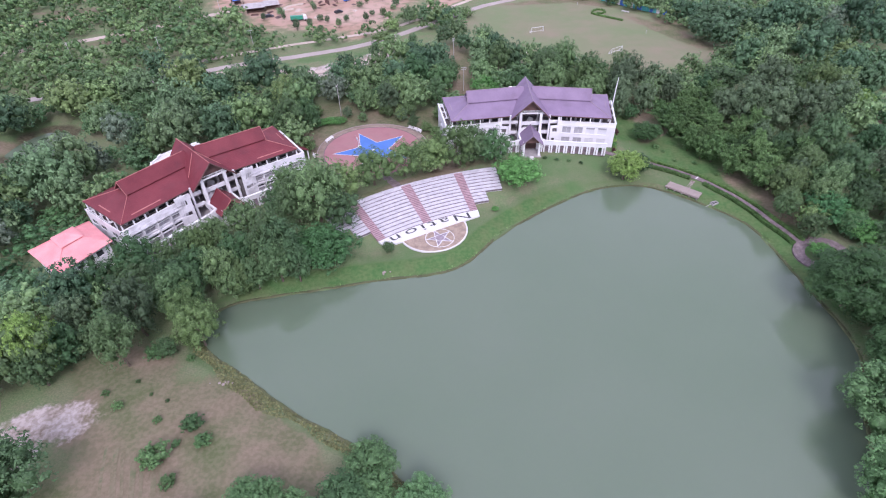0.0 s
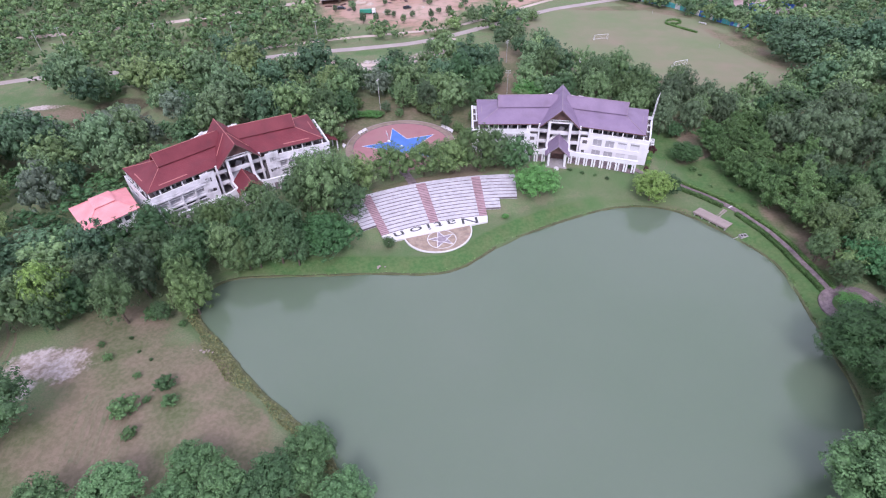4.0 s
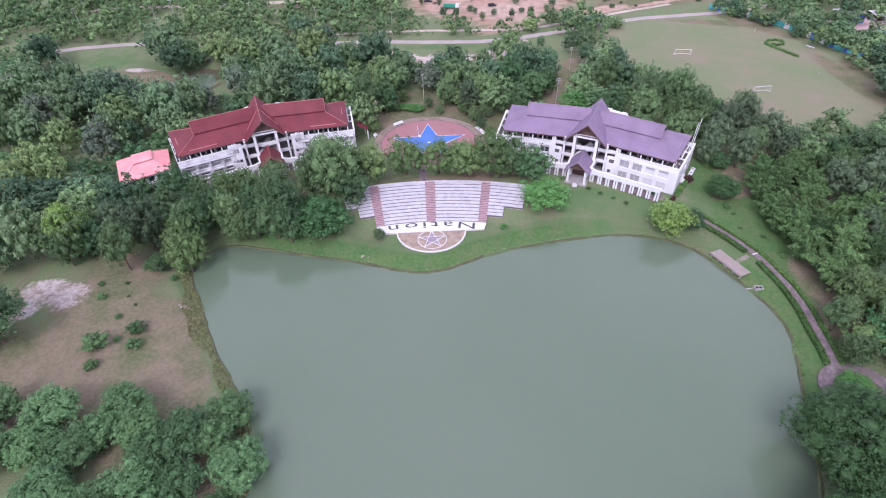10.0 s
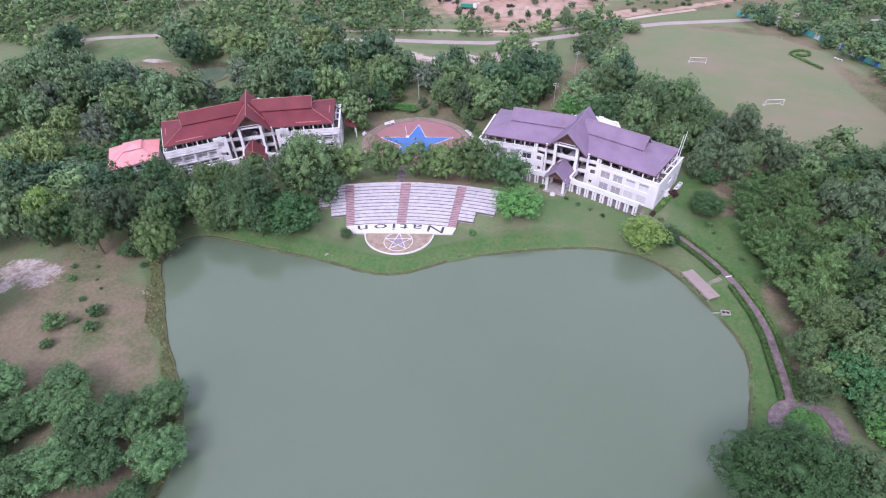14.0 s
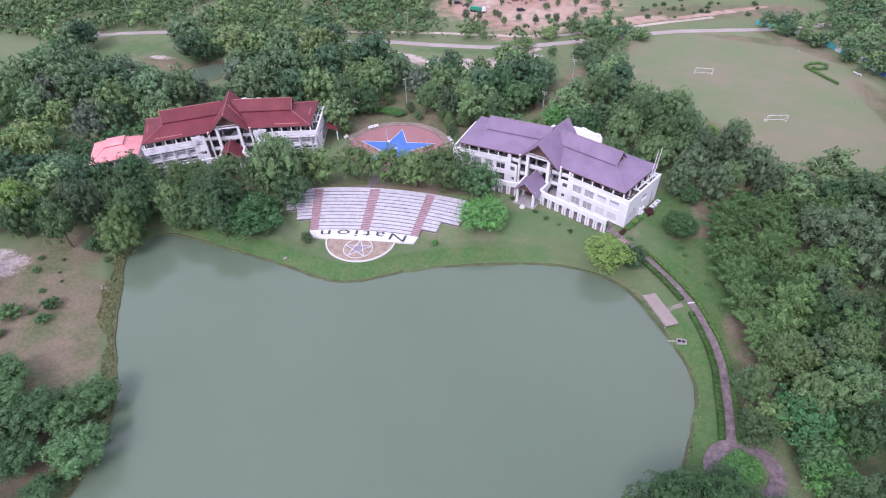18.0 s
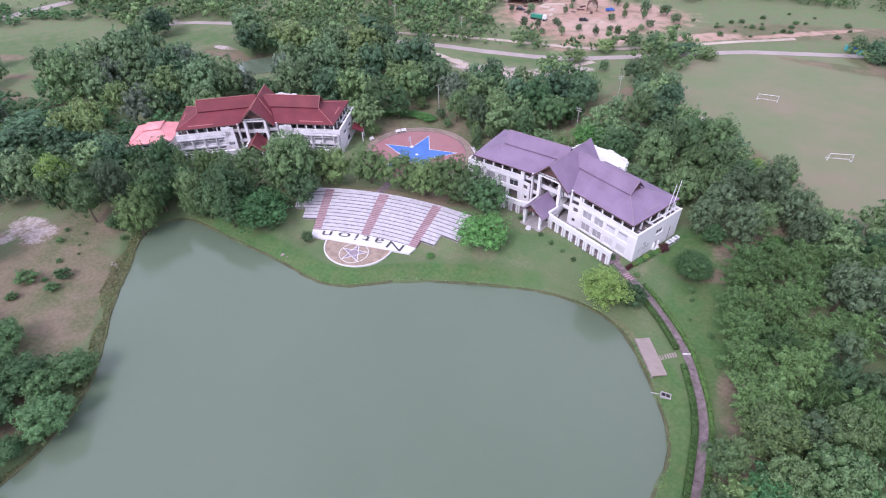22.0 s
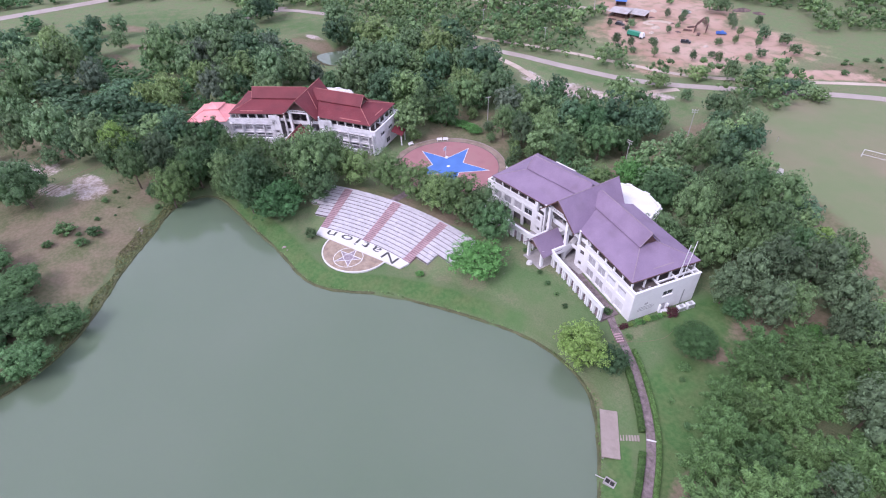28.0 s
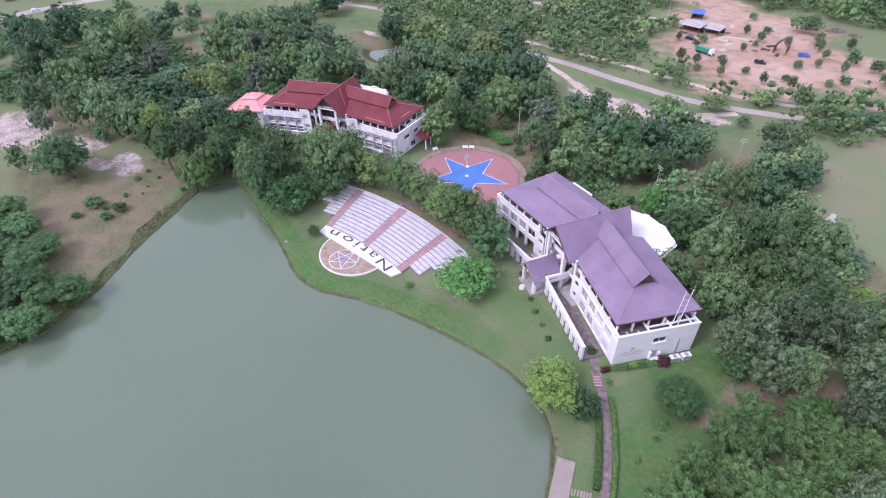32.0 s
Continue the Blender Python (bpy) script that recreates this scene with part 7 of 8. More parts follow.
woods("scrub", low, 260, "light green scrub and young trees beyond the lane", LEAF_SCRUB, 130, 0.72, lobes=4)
taken += low
loose = np.random.default_rng(21)
for _ in range(26):
    a, b = loose.normal(0, 24), loose.normal(0, 9)
    plant("bush", 12 + a * 0.75 - b * 0.65, 326 + a * 0.65 + b * 0.75, float(loose.uniform(0.7, 1.7)), 0.8, "bushes beyond the lane")
for x, y in ((-47.5, 158.5), (-44.5, 160), (-41.5, 161.5), (-38.5, 162.5), (-35.5, 162.8), (-50, 155.5)):
    plant("fresh", x, y, 2.5, 0.55, "green bushes behind the court", "bright green bush behind the paved court")
for x, y, r, k in ((-33, 166, 2.0, "grey"), (-27.5, 163.2, 1.7, "open"), (-26.9, 172, 2.4, "grey"), (-21, 167.9, 1.8, "sunny"), (-17.9, 173.8, 2.6, "open"), (-11.3, 166.9, 1.9, "grey"), (-43.4, 167.1, 2.3, "sunny"), (-10.5, 158.5, 2.2, "open"), (-14.5, 163, 2.4, "grey"), (-19, 165.5, 2.2, "open"), (-6, 155, 2.0, "sunny"), (-12, 167, 2.6, "open"), (-3, 150.5, 2.2, "sunny"), (-41.5, 143.5, 2.2, "sunny")):
    plant(k, x, y, r, 1.0, "small trees round the court")
under = scatter(2500, (-330, 200, 40, 420), 0.72, (0.6, 1.7), 9)
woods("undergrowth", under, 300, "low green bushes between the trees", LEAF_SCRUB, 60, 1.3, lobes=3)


def bank_grass():
    """Rough tufts of grass on the slope just above the water."""
    r = np.random.default_rng(33)
    for box, n, wide, tone, label in (((-56, 2, 22, 76), 60000, 3.6, ((0.085, 0.112, 0.042), (0.15, 0.15, 0.066)), "rough olive-brown grass on the western bank"), ((-52, 92, 60, 140), 60000, 1.1, ((0.07, 0.14, 0.042), (0.11, 0.17, 0.058)), "uneven green grass along the water's edge")):
        x, y = r.uniform(box[0], box[1], n), r.uniform(box[2], box[3], n)
        d = ring_distance(x, y, LAKE)
        west = (x < 0) & (y < 70) & (x < -20 + (70 - y) * 0.6)
        ok = (d > 0.15) & (d < wide * (0.7 + 0.3 * wobble(x * 0.5, y * 0.5))) & (west if wide > 2 else ~west)
        x, y = x[ok], y[ok]
        size = r.uniform(0.5, 1.0, len(x))
        p = np.stack([x, y, np.array([max(level(a, b), 0.05) for a, b in zip(x, y)]) + 0.1 * size], 1)
        blades = leaves_at(r, p, np.tile([0.0, -0.3, 0.8], (len(p), 1)), 0.34, -0.3, 1.5)
        ob = new("grass", crown_mesh("grass", (np.array([(-30, 66, 0.3), (-29.9, 66, 0.3), (-30, 66.1, 0.3)]), [(0, 1, 2)], blades), leaf_material("bank_grass", *tone, spread=0.4)))
        tagged(ob, label, "grass", kind="stuff")


bank_grass()

# ---- small things ----
def goal(x, y, turn):
    root = thing("goal", pose(x, y, level(x, y), 0, 0, turn), "white metal football goal on the field", "goal", "football goals")
    for a, b in (((-3.1, 0, 0), (-3.1, 0, 2.3)), ((3.1, 0, 0), (3.1, 0, 2.3)), ((-3.1, 0, 2.3), (3.1, 0, 2.3)), ((-3.1, 1.6, 0), (3.1, 1.6, 0)), ((-3.1, 0, 2.3), (-3.1, 1.6, 0)), ((3.1, 0, 2.3), (3.1, 1.6, 0)), ((-3.1, 0, 0), (-3.1, 1.6, 0)), ((3.1, 0, 0), (3.1, 1.6, 0))):
        part("post", Geo().bar(a, b, 0.075, 6), PAINTWHITE, root)
    for i in range(1, 8):
        part("net_cord", Geo().bar((-3.1 + 0.775 * i, 0.02, 2.28), (-3.1 + 0.775 * i, 1.58, 0.03), 0.012, 4), PAINTWHITE, root)


goal(43.2, 250.0, 20)
goal(72.6, 222.3, 32)


def utility_pole(x, y, tall, arms=1, turn=0, label="grey concrete utility pole with crossarm"):
    root = thing("utility_pole", pose(x, y, level(x, y), 0, 0, turn), label, "pole", "utility poles")
    part("pole", Geo().bar((0, 0, -0.5), (0, 0, tall), 0.13, 8, 0.08), POLE, root)
    for i in range(arms):
        z = tall - 0.3 - 0.7 * i
        part("crossarm", Geo().box(-0.9, 0.9, -0.06, 0.06, z, z + 0.12), POLE, root)
        for k in (-0.75, 0, 0.75):
            part("insulator", Geo().bar((k, 0, z + 0.12), (k, 0, z + 0.32), 0.05, 6), BAND, root)


for x, y, t, n in ((-35.5, 167.5, 11, 1), (-81.6, 229, 10, 1), (7, 186.5, 9, 2), (4, 217.5, 9, 2), (-118.6, 222.4, 10, 1), (-117, 292, 10, 1), (-153, 217, 10, 1), (-190, 204, 11, 1), (-198, 199, 11, 1), (-223, 177, 11, 1), (-251, 200, 11, 1), (-10.5, 189, 8, 1)):
    utility_pole(x, y, t, n, (x * 13) % 90)

root = thing("lattice_mast", pose(52.3, 154.2, 3.7 + 7.7), "thin pair of metal antenna poles on the parapet", "mast")
part("pole", Geo().bar((0, 0, 0), (0.3, 0.2, 9.6), 0.1, 6, 0.07), PAINTWHITE, root)
part("pole", Geo().bar((-0.5, -0.9, 0), (-0.2, -0.7, 8.8), 0.1, 6, 0.07), PAINTWHITE, root)
for i in range(6):
    part("rung", Geo().bar((0.05 * i, 0.03 * i, 1.2 + 1.4 * i), (-0.5 + 0.05 * i, -0.9 + 0.03 * i, 1.2 + 1.4 * i), 0.03, 5), METAL, root)


def bench(x, y, turn):
    root = thing("bench", pose(x, y, 3.42, 0, 0, turn), "white concrete bench at the court's edge", "bench", "benches round the court")
    part("seat", Geo().box(-0.85, 0.85, -0.28, 0.28, 0.38, 0.48), BAND, root)
    part("backrest", Geo().hexa([(-0.85, 0.26, 0.48), (0.85, 0.26, 0.48), (0.85, 0.36, 0.48), (-0.85, 0.36, 0.48)], [(-0.85, 0.42, 0.95), (0.85, 0.42, 0.95), (0.85, 0.5, 0.95), (-0.85, 0.5, 0.95)]), BAND, root)
    for k in (-0.65, 0.65):
        part("leg", Geo().box(k - 0.09, k + 0.09, -0.24, 0.24, -0.02, 0.38), BAND, root)


for x, y, a in ((-37.2, 150.0, 65), (-36.3, 151.7, 60), (-11.5, 157.8, -35), (-9.9, 156.7, -40), (-8.5, 155.5, -45), (-39.8, 141.0, 95)):
    bench(x, y, a)

root = thing("hoop_stand", pose(-27.0, 146.2, 3.44, 0, 0, 120), "small white basketball hoop stand on the star", "hoop")
part("post", Geo().bar((0, 0, 0), (0, 0, 2.9), 0.07, 8), PAINTWHITE, root)
part("backboard", Geo().box(-0.8, 0.8, 0.25, 0.3, 2.5, 3.5), PAINTWHITE, root)
part("base", Geo().box(-0.5, 0.5, -0.7, 0.2, 0, 0.25), PAINTWHITE, root)


def unit_box(x, y, z, turn):
    root = thing("air_conditioner", pose(x, y, z, 0, 0, turn), "white outdoor air-conditioning unit beside the wall", "air conditioner", "cooling units by the end wall")
    part("casing", Geo().box(-0.9, 0.9, -0.5, 0.5, 0.1, 1.3), PAINT_WHITE, root)
    part("fan_grille", Geo().prism(circle(0, 0, 0.42, 16), 1.3, 1.36), METAL, root)
    part("side_grille", Geo().box(-0.7, 0.7, -0.53, -0.5, 0.3, 1.1), METAL, root)


unit_box(54.1, 154.3, level(54.1, 154.3), 80)
unit_box(54.5, 156.6, level(54.5, 156.6), 80)
red = copy_thing(KINDS["bush"][0], pose(54.0, 152.0, level(54, 152) - 0.05))
red.scale = (0.3, 0.3, 0.26)
tagged(red, "dark red clipped shrub beside the end wall", "shrub", "shrubs by the end wall")
for o in red.children:
    if o.name.startswith("crown"):
        o.data = o.data.copy()
        o.data.materials[0] = LEAF_RUST
for x, y, r in ((51.9, 143.4, 0.7), (52.4, 145.3, 0.7), (52.6, 147.0, 0.65), (53.0, 148.8, 0.6)):
    plant("bush", x, y, r, 0.7, "shrubs by the end wall")
for i, (x, y, r) in enumerate(((51.6, 142.6, 0.6), (51.9, 144.3, 0.75), (52.2, 145.2, 0.6), (52.4, 146.3, 0.8), (52.8, 147.8, 0.75), (53.1, 149.4, 0.7), (53.3, 150.4, 0.6))):
    plant("fresh" if i % 3 else "lime", x, y, r, 0.9, "shrubs by the end wall", "light green shrub in the bed by the wall")
for x, y in ((51.2, 141.6), (51.0, 140.8)):
    ob = copy_thing(red, pose(x, y, level(x, y) - 0.05))
    ob.scale = (0.15, 0.15, 0.14)
flight = thing("path_steps", pose(51.6, 139.0, level(51.6, 139.0), 0, 0, -22), "mauve brick steps on the footpath beside the building", "steps")
for k in range(6):
    part("step", Geo().box(-1.5 + 0.62 * k, -1.18 + 0.62 * k, -0.75, 0.75, -0.2, 0.2 - 0.012 * k), BRICKPINK, flight)
ribbon("garden_edging", [(52.2, 137.6), (55.5, 141.5), (57.4, 146), (56.8, 150)], 0.08, RUT, "thin pale stone edging on the lawn", 0.05, "edging", 0.8)


def car(name, x, y, turn, paint, label, pickup=False, z=None):
    root = thing(name, pose(x, y, level(x, y) if z is None else z, 0, 0, turn), label, "car")
    part("body", Geo().hexa([(-2.2, -0.85, 0.35), (2.2, -0.85, 0.35), (2.2, 0.85, 0.35), (-2.2, 0.85, 0.35)], [(-2.15, -0.82, 0.95), (2.05, -0.82, 0.9), (2.05, 0.82, 0.9), (-2.15, 0.82, 0.95)]), paint, root)
    if pickup:
        part("cabin", Geo().hexa([(-0.3, -0.8, 0.92), (1.3, -0.8, 0.92), (1.3, 0.8, 0.92), (-0.3, 0.8, 0.92)], [(-0.1, -0.68, 1.6), (0.8, -0.68, 1.6), (0.8, 0.68, 1.6), (-0.1, 0.68, 1.6)]), paint, root)
        part("bed_wall", band(Geo(), [(-2.1, -0.78), (-0.4, -0.78), (-0.4, 0.78), (-2.1, 0.78)], 0.08, 0.95, 1.25), paint, root)
    else:
        part("cabin", Geo().hexa([(-1.9, -0.8, 0.92), (1.1, -0.8, 0.92), (1.1, 0.8, 0.92), (-1.9, 0.8, 0.92)], [(-1.5, -0.66, 1.5), (0.5, -0.66, 1.5), (0.5, 0.66, 1.5), (-1.5, 0.66, 1.5)]), paint, root)
    part("windscreen", Geo().hexa([(0.95, -0.7, 1.0), (1.28, -0.7, 0.96), (1.28, 0.7, 0.96), (0.95, 0.7, 1.0)], [(0.6, -0.6, 1.5), (0.72, -0.6, 1.5), (0.72, 0.6, 1.5), (0.6, 0.6, 1.5)]), GLASS, root)
    for a in (-1.4, 1.4):
        for b in (-0.8, 0.8):
            w = part("wheel", Geo().bar((a, b - 0.1, 0.33), (a, b + 0.1, 0.33), 0.33, 12), RUBBER, root)
            part("rim", Geo().bar((a, b - 0.11, 0.33), (a, b + 0.11, 0.33), 0.18, 8), METAL, w)


car("pickup", -54.0, 286.5, 35, PAINT_DARK, "black pickup truck parked on red earth", True)
car("car", -88.5, 281.5, 20, PAINT_DARK, "dark car parked beside the shed")
car("pickup", -52.5, 308.5, 50, CLOTH_BLUE, "dark blue pickup truck on red earth", True)
car("car", 64.5, 311.5, 35, PAINT_DARK, "black car parked at the field corner")
car("car", -83, 322, 60, PAINT_WHITE, "white car parked under a tree")
car("car", -277.5, -10.5, 118, PAINT_WHITE, "white car driving lane side on the highway")
car("car", -282.5, -1.5, 118, PAINT_DARK, "dark car on the highway")
car("car", -143, 299, 30, PAINT_WHITE, "white car parked among the scrub")


def lorry(x, y, turn):
    root = thing("lorry", pose(x, y, level(x, y), 0, 0, turn), "green-bodied lorry with white cab on red earth", "lorry")
    part("tank", Geo().hexa([(-4.2, -1.1, 0.9), (2.0, -1.1, 0.9), (2.0, 1.1, 0.9), (-4.2, 1.1, 0.9)], [(-4.1, -0.9, 2.5), (1.9, -0.9, 2.5), (1.9, 0.9, 2.5), (-4.1, 0.9, 2.5)]), PAINT_GREEN, root)
    part("cab", Geo().hexa([(2.2, -1.05, 0.6), (4.0, -1.05, 0.6), (4.0, 1.05, 0.6), (2.2, 1.05, 0.6)], [(2.2, -1.0, 2.5), (3.5, -1.0, 2.5), (3.5, 1.0, 2.5), (2.2, 1.0, 2.5)]), PAINT_WHITE, root)
    part("chassis", Geo().box(-4.2, 4.0, -0.9, 0.9, 0.55, 0.9), RUBBER, root)
    for a in (-3.2, -2.0, 3.0):
        for b in (-0.95, 0.95):
            part("wheel", Geo().bar((a, b - 0.15, 0.48), (a, b + 0.15, 0.48), 0.48, 12), RUBBER, root)


lorry(-71.8, 274.6, 12)


def shed(x, y, turn, w, d, h, roof_mat, label):
    root = thing("shed", pose(x, y, level(x, y), 0, 0, turn), label, "shed", "site sheds")
    for a in (-w / 2, w / 2):
        for b in (-d / 2, d / 2):
            part("post", Geo().box(a - 0.1, a + 0.1, b - 0.1, b + 0.1, -0.2, h), BARK, root)
    part("roof", Geo().sheet([(-w / 2 - 0.5, -d / 2 - 0.5, h), (w / 2 + 0.5, -d / 2 - 0.5, h), (w / 2 + 0.5, d / 2 + 0.5, h + 0.9), (-w / 2 - 0.5, d / 2 + 0.5, h + 0.9)], 0.08), roof_mat, root)
    part("back_wall", Geo().box(-w / 2, w / 2, d / 2 - 0.15, d / 2 - 0.05, 0, h + 0.5), WOOD, root)
    part("side_wall", Geo().box(-w / 2 + 0.12, -w / 2 + 0.2, -d / 2 + 0.3, d / 2 - 0.2, 0, h * 0.6), TIN, root)


shed(-98, 291, 20, 9, 6, 2.8, TIN, "open timber shed with pale tin roof")
shed(-91, 297, 20, 7, 6, 2.4, TIN, "low lean-to with pale tin roof")
shed(-112, 306, 40, 5, 4, 2.6, CLOTH_BLUE, "small shelter with dark blue sheet roof")
root = thing("unfinished_hut", pose(-60.5, 304.5, level(-60.5, 304.5), 0, 0, 30), "dark red timber frame of an unfinished hut", "hut frame")
for i in range(5):
    y = -3 + 1.5 * i
    for a, b in (((-2.4, y, -0.2), (-2.4, y, 2.8)), ((2.4, y, -0.2), (2.4, y, 2.8)), ((-2.6, y, 2.7), (0, y, 5.4)), ((2.6, y, 2.7), (0, y, 5.4))):
        part("timber", Geo().bar(a, b, 0.12, 4), WOOD, root)
part("ridge_beam", Geo().bar((0, -3.2, 5.4), (0, 3.2, 5.4), 0.12, 4), WOOD, root)
part("wall_panel", Geo().box(-2.4, -2.3, -3, 3, 0, 2.2), WOOD, root)
root = thing("sand_bank", pose(-79, 298, level(-79, 298), 0, 0, 40), "pale crescent sand bank round a dug hole", "sand bank")
ring = circle(0, 0, 6.5, 20, 20, 250)
part("bank", Geo().add([(x * k, y * k * 0.5, z) for x, y in ring for k, z in ((1.2, -0.1), (1.0, 0.7), (0.8, -0.1))], [(3 * i + a, 3 * i + a + 1, 3 * i + a + 4, 3 * i + a + 3) for i in range(20) for a in (0, 1)]), DIRTROAD, root)

pile = np.random.default_rng(5)


def heap(x, y, r, h, mat, label, category):
    """A low uneven heap."""
    g = Geo()
    n = 14
    v = [(0, 0, h)]
    for k, zz in ((0.45, 0.72), (0.8, 0.3), (1.05, -0.08)):
        v += [(r * k * math.cos(6.283 * i / n) * pile.uniform(0.85, 1.15), 0.7 * r * k * math.sin(6.283 * i / n) * pile.uniform(0.85, 1.15), h * zz * pile.uniform(0.75, 1.2)) for i in range(n)]
    f = [(0, 1 + i, 1 + (i + 1) % n) for i in range(n)]
    for j in range(2):
        f += [(1 + j * n + i, 1 + (j + 1) * n + i, 1 + (j + 1) * n + (i + 1) % n, 1 + j * n + (i + 1) % n) for i in range(n)]
    single("earth_mound", g.add(v, f), mat, pose(x, y, level(x, y), 0, 0, float(pile.uniform(0, 180))), label, category)


SCRAP = material("dark_scrap_timber", (0.07, 0.05, 0.05), (0.17, 0.12, 0.115), 0.9, 1.2, 6, 0.5, dirt=(0.3, 0.2, 0.16), dirt_amount=0.6, dirt_scale=0.8)
for x, y, r in ((-84, 281, 2.2), (-93, 286, 1.8), (-78, 340, 3.5), (-70, 348, 4.5), (-62, 350, 3.2), (-66, 296, 1.6), (-102, 300, 2.4), (-88, 303, 1.6), (-48, 301, 1.5)):
    heap(x, y, r, r * 0.28, SCRAP, "low mound of dark earth and scraps", "mound")
for x, y, r in ((-76, 292, 2.6), (-72, 285, 1.8), (-64, 279, 2.0), (-46, 290, 1.6), (-95, 312, 2.4)):
    heap(x, y, r, r * 0.35, DIRTROAD, "low mound of pale sand on red earth", "mound")
single("slab", Geo().box(-5, 5, -4, 4, -0.3, 0.16), SLAB, pose(-104, 303, level(-104, 303), 0, 0, 25), "grey concrete floor slab on the site", "slab")
for x, y, a in ((-97, 285, 10), (-90, 289, 60), (-101, 297, 100), (-65, 301, 30), (-67, 306, 80), (-58, 300, 120)):
    root = thing("timber_stack", pose(x, y, level(x, y), 0, 0, a), "stack of reddish sawn timber on bare earth", "timber", "timber stacks")
    for k in range(5):
        part("plank", Geo().box(-1.8 + 0.1 * (k % 3), 1.8 + 0.12 * (k % 2), -0.7 + 0.29 * k, -0.45 + 0.29 * k, 0, 0.3 + 0.12 * (k % 3)), WOOD, root)
for x, y, r in ((-90, 276, 1.8), (-80, 277, 1.5), (-67, 290, 1.9), (-73, 306, 2.4), (-64, 312, 2.0), (-54, 318, 2.6), (-84, 309, 2.0), (-41, 302, 1.8), (-33, 306, 2.2), (-57, 270, 1.7), (-50, 262, 2.0), (-64, 263, 2.2), (-70, 260, 2.6), (-38, 271, 2.0), (-30, 276, 2.4), (-46, 312, 2.2), (-60, 325, 2.6), (-50, 331, 2.4)):
    plant("grey" if x < -50 else "open", x, y, r * 0.8, 1.35, "young trees on the site")

# ---- white house far to the west ----
root = thing("house", pose(-293, 178, level(-293, 178), 0, 0, 35), "small white house with pale roof among trees", "house")
g = Geo()
wall_with_openings(g, -5, 5, -3.2, -3.0, -0.3, 3.4, [(-3.6, -2.2, 1.0, 2.3), (-0.5, 0.6, 0, 2.2), (2.0, 3.4, 1.0, 2.3)])
part("wall", g, WHITE, root)
part("wall", Geo().box(-5, 5, 3.0, 3.2, -0.3, 3.4), WHITE, root)
part("wall", Geo().box(-5, -4.8, -3.0, 3.0, -0.3, 3.4), WHITE, root)
part("wall", Geo().box(4.8, 5, -3.0, 3.0, -0.3, 3.4), WHITE, root)
part("door", Geo().box(-0.45, 0.55, -3.1, -3.05, 0, 2.15), WOOD, root)
for a in (-3.55, 2.05):
    part("pane", Geo().box(a, a + 1.3, -3.1, -3.06, 1.05, 2.25), GLASS, root)
for sg in (-1, 1):
    part("roof", Geo().sheet([(-5.6, sg * 3.9, 3.1), (5.6, sg * 3.9, 3.1), (5.6, 0, 5.0), (-5.6, 0, 5.0)][::sg], 0.12), BAND, root)

# ---- beyond the playing field ----
for i, (a, b) in enumerate((((49, 320), (64.5, 313.5)), ((64.5, 313.5), (80, 303)), ((80, 303), (91.5, 290)), ((91.5, 290), (101.5, 278)), ((101.5, 278), (109.5, 271.5)))):
    d = Vector(b) - Vector(a)
    n = 6
    root = thing("fence", pose(a[0], a[1], level(*a), 0, 0, math.degrees(math.atan2(d.y, d.x))), "teal and white sheet fence behind field trees", "fence", "fence panels by the field")
    w = d.length / n
    for k in range(n):
        part("panel", Geo().box(k * w + 0.05, (k + 1) * w - 0.05, -0.03, 0.03, 0.2, 2.4 + 0.3 * ((k + i) % 2)), (CLOTH_TEAL, BAND, CLOTH_TEAL, CLOTH_BLUE)[(k * 3 + i) % 4], root)
        part("fence_post", Geo().box(k * w - 0.05, k * w + 0.05, -0.06, 0.06, -0.3, 2.6), METAL, root)
for x, y, r, k in ((50, 315.5, 4.2, "round"), (56.5, 313, 4.4, "deep"), (63, 310, 4.4, "round"), (69.5, 306.5, 4.2, "sunny"), (75.5, 302, 4.6, "deep"), (82, 296.5, 4.4, "round"), (87, 290.5, 4.2, "open"), (92, 284, 4.2, "sunny"), (97, 278.5, 4.2, "sunny"), (103, 272.5, 4.6, "round"), (110, 264, 5.5, "deep"), (116, 254, 6.5, "deep"), (100, 290, 4.6, "round"), (88, 302, 4.6, "round")):
    back = 0.0 if int(x) % 3 == 0 else 1.0
    plant(k, x + 3.4 * back, y + 4.0 * back, r * (0.75 + 0.15 * back), 1.0)
single("pavement", Geo().box(-22, 22, -16, 16, -0.6, 0.12), material("pinkish_paved_lot", (0.4, 0.27, 0.26), (0.5, 0.37, 0.36), 0.85, 0.15, 3, 0.1, dirt=(0.4, 0.4, 0.42), dirt_amount=0.7, dirt_scale=0.1), pose(128, 318, level(128, 318), 0, 0, -38), "pinkish paved lot beyond the field", "pavement", kind="structure")
for x, y, t, w in ((135, 309, -38, 10), (146, 334, 40, 12), (120, 300, -38, 8), (112, 318, 45, 9)):
    root = thing("hoarding", pose(x, y, level(x, y), 0, 0, t), "blue sheet hoarding on metal posts", "hoarding", "blue hoardings")
    part("sheet", Geo().box(-w / 2, w / 2, -0.05, 0.05, 0.4, 3.6), CLOTH_BLUE, root)
    for k in (-w / 2, 0, w / 2):
        part("post", Geo().box(k - 0.06, k + 0.06, 0.05, 0.17, -0.3, 3.7), METAL, root)
for x, y, t, w, m in ((108, 326, 30, 9, TIN), (124, 330, 30, 11, BAND), (140, 322, 30, 9, TIN)):
    shed(x, y, t, w, 6, 2.8, m, "open shelter with pale sheet roof")
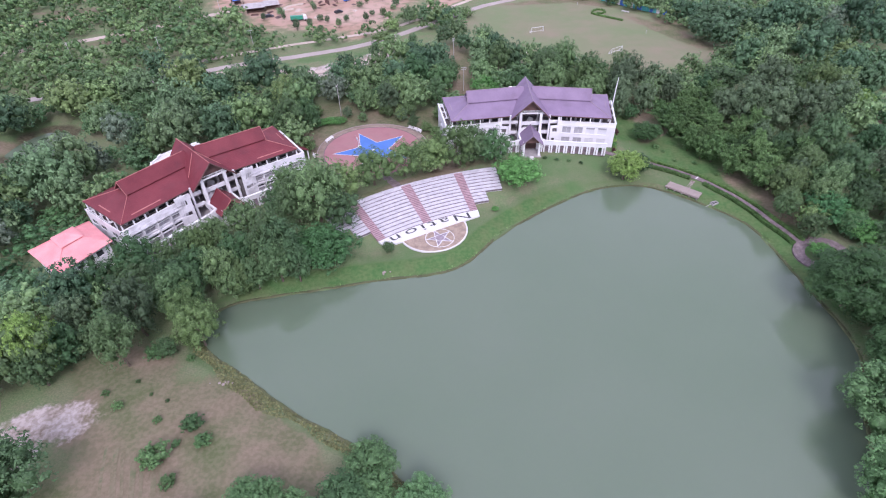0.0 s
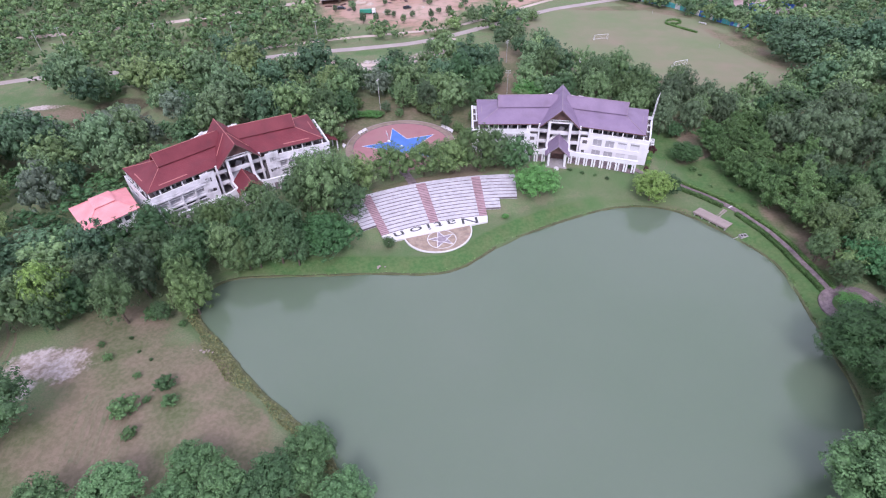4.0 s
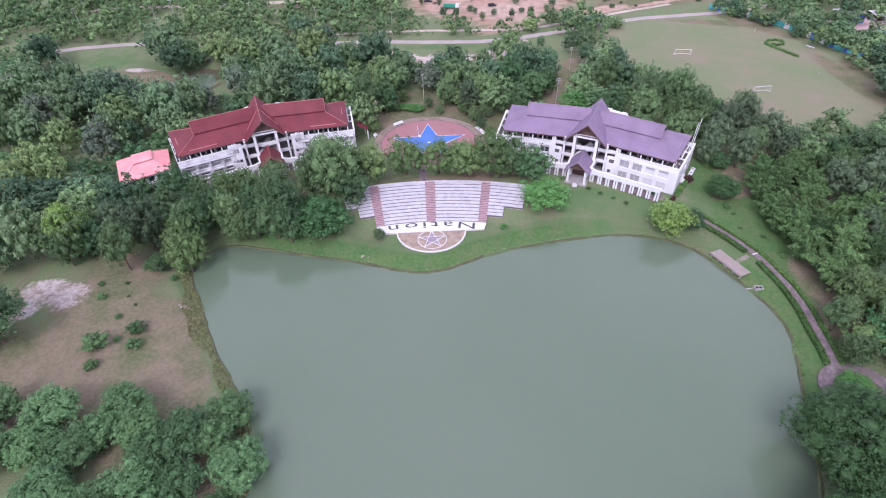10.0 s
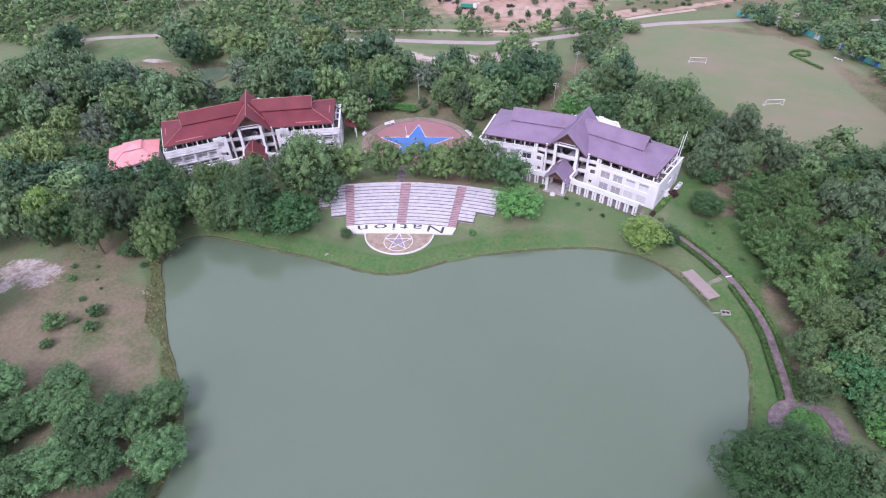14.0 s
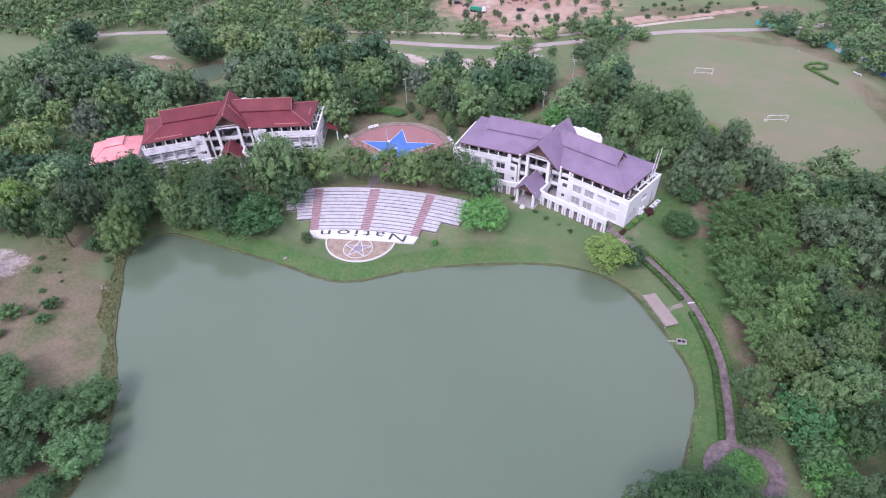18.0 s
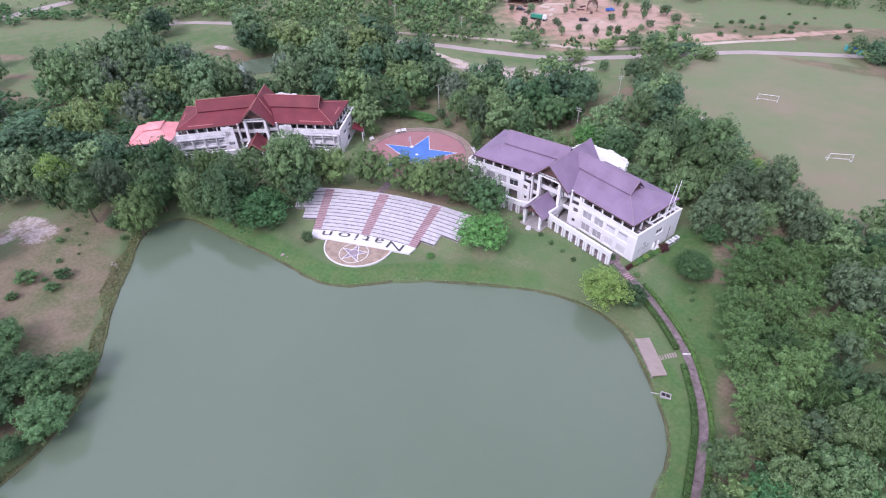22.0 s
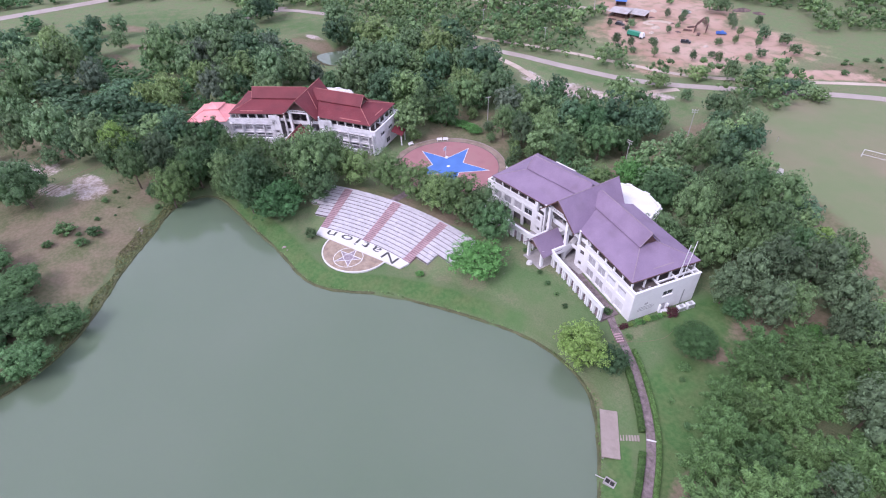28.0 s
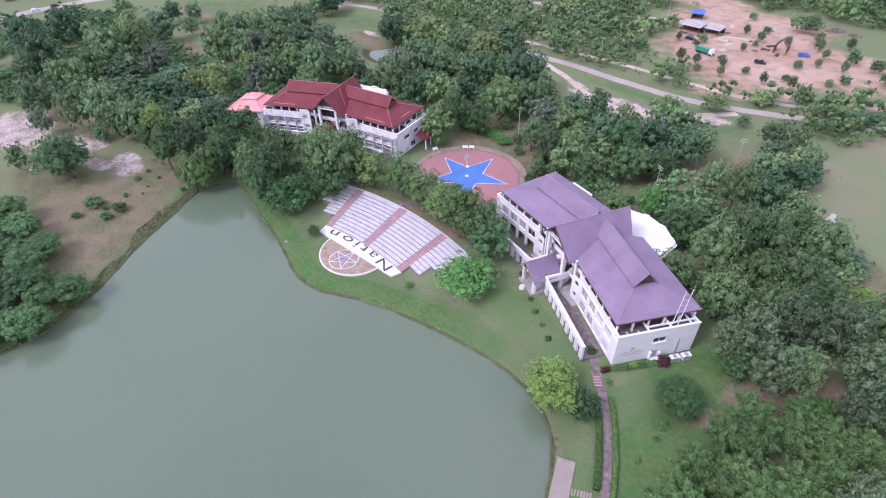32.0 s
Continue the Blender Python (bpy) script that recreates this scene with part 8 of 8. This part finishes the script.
HEDGE = [Vector((x, y, 0)) for x, y in ((86.2, 264.2), (83, 267.4), (79.8, 270.6), (76.6, 273.6), (74.2, 276.4), (75.2, 280), (78.2, 282.6), (81.0, 281.8), (81.2, 278), (78.6, 275.8), (76.6, 276.8))]
hedge_along(HEDGE, 0.9, 0.8, "dark clipped hedge shaped as a loop", 0.0)
root = thing("banner_stand", pose(34, 219.3, level(34, 219.3), 0, 0, 30), "leaning white banner on the field edge", "banner")
part("frame", Geo().bar((-1.4, 0, 0), (-0.6, 0, 2.6), 0.05, 6), METAL, root)
part("cloth", Geo().hexa([(-1.5, -0.03, 0.1), (0.9, -0.03, 0.1), (0.9, 0.03, 0.1), (-1.5, 0.03, 0.1)], [(-0.8, -0.03, 2.4), (0.2, -0.03, 2.4), (0.2, 0.03, 2.4), (-0.8, 0.03, 2.4)]), BAND, root)
for x, y in ((21.6, 236.9), (49.6, 211.3), (92, 246), (70, 292)):
    root = thing("marker_post", pose(x, y, level(x, y)), "slim grey marker post on the field", "post", "marker posts")
    part("post", Geo().bar((0, 0, -0.2), (0, 0, 1.7), 0.08, 6), POLE, root)
    part("cap", Geo().bar((0, 0, 1.7), (0, 0, 1.85), 0.11, 6), RUBBER, root)
for x, y in ((90.5, 279), (92, 277.8)):
    root = thing("bench", pose(x, y, level(x, y), 0, 0, -45), "small white bench at the field edge", "bench", "benches by the field")
    part("seat", Geo().box(-0.9, 0.9, -0.3, 0.3, 0.4, 0.52), BAND, root)
    for k in (-0.7, 0.7):
        part("leg", Geo().box(k - 0.1, k + 0.1, -0.25, 0.25, -0.1, 0.4), BAND, root)

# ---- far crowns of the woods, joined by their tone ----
# far greens are the near ones made paler and bluer, haze put into colour
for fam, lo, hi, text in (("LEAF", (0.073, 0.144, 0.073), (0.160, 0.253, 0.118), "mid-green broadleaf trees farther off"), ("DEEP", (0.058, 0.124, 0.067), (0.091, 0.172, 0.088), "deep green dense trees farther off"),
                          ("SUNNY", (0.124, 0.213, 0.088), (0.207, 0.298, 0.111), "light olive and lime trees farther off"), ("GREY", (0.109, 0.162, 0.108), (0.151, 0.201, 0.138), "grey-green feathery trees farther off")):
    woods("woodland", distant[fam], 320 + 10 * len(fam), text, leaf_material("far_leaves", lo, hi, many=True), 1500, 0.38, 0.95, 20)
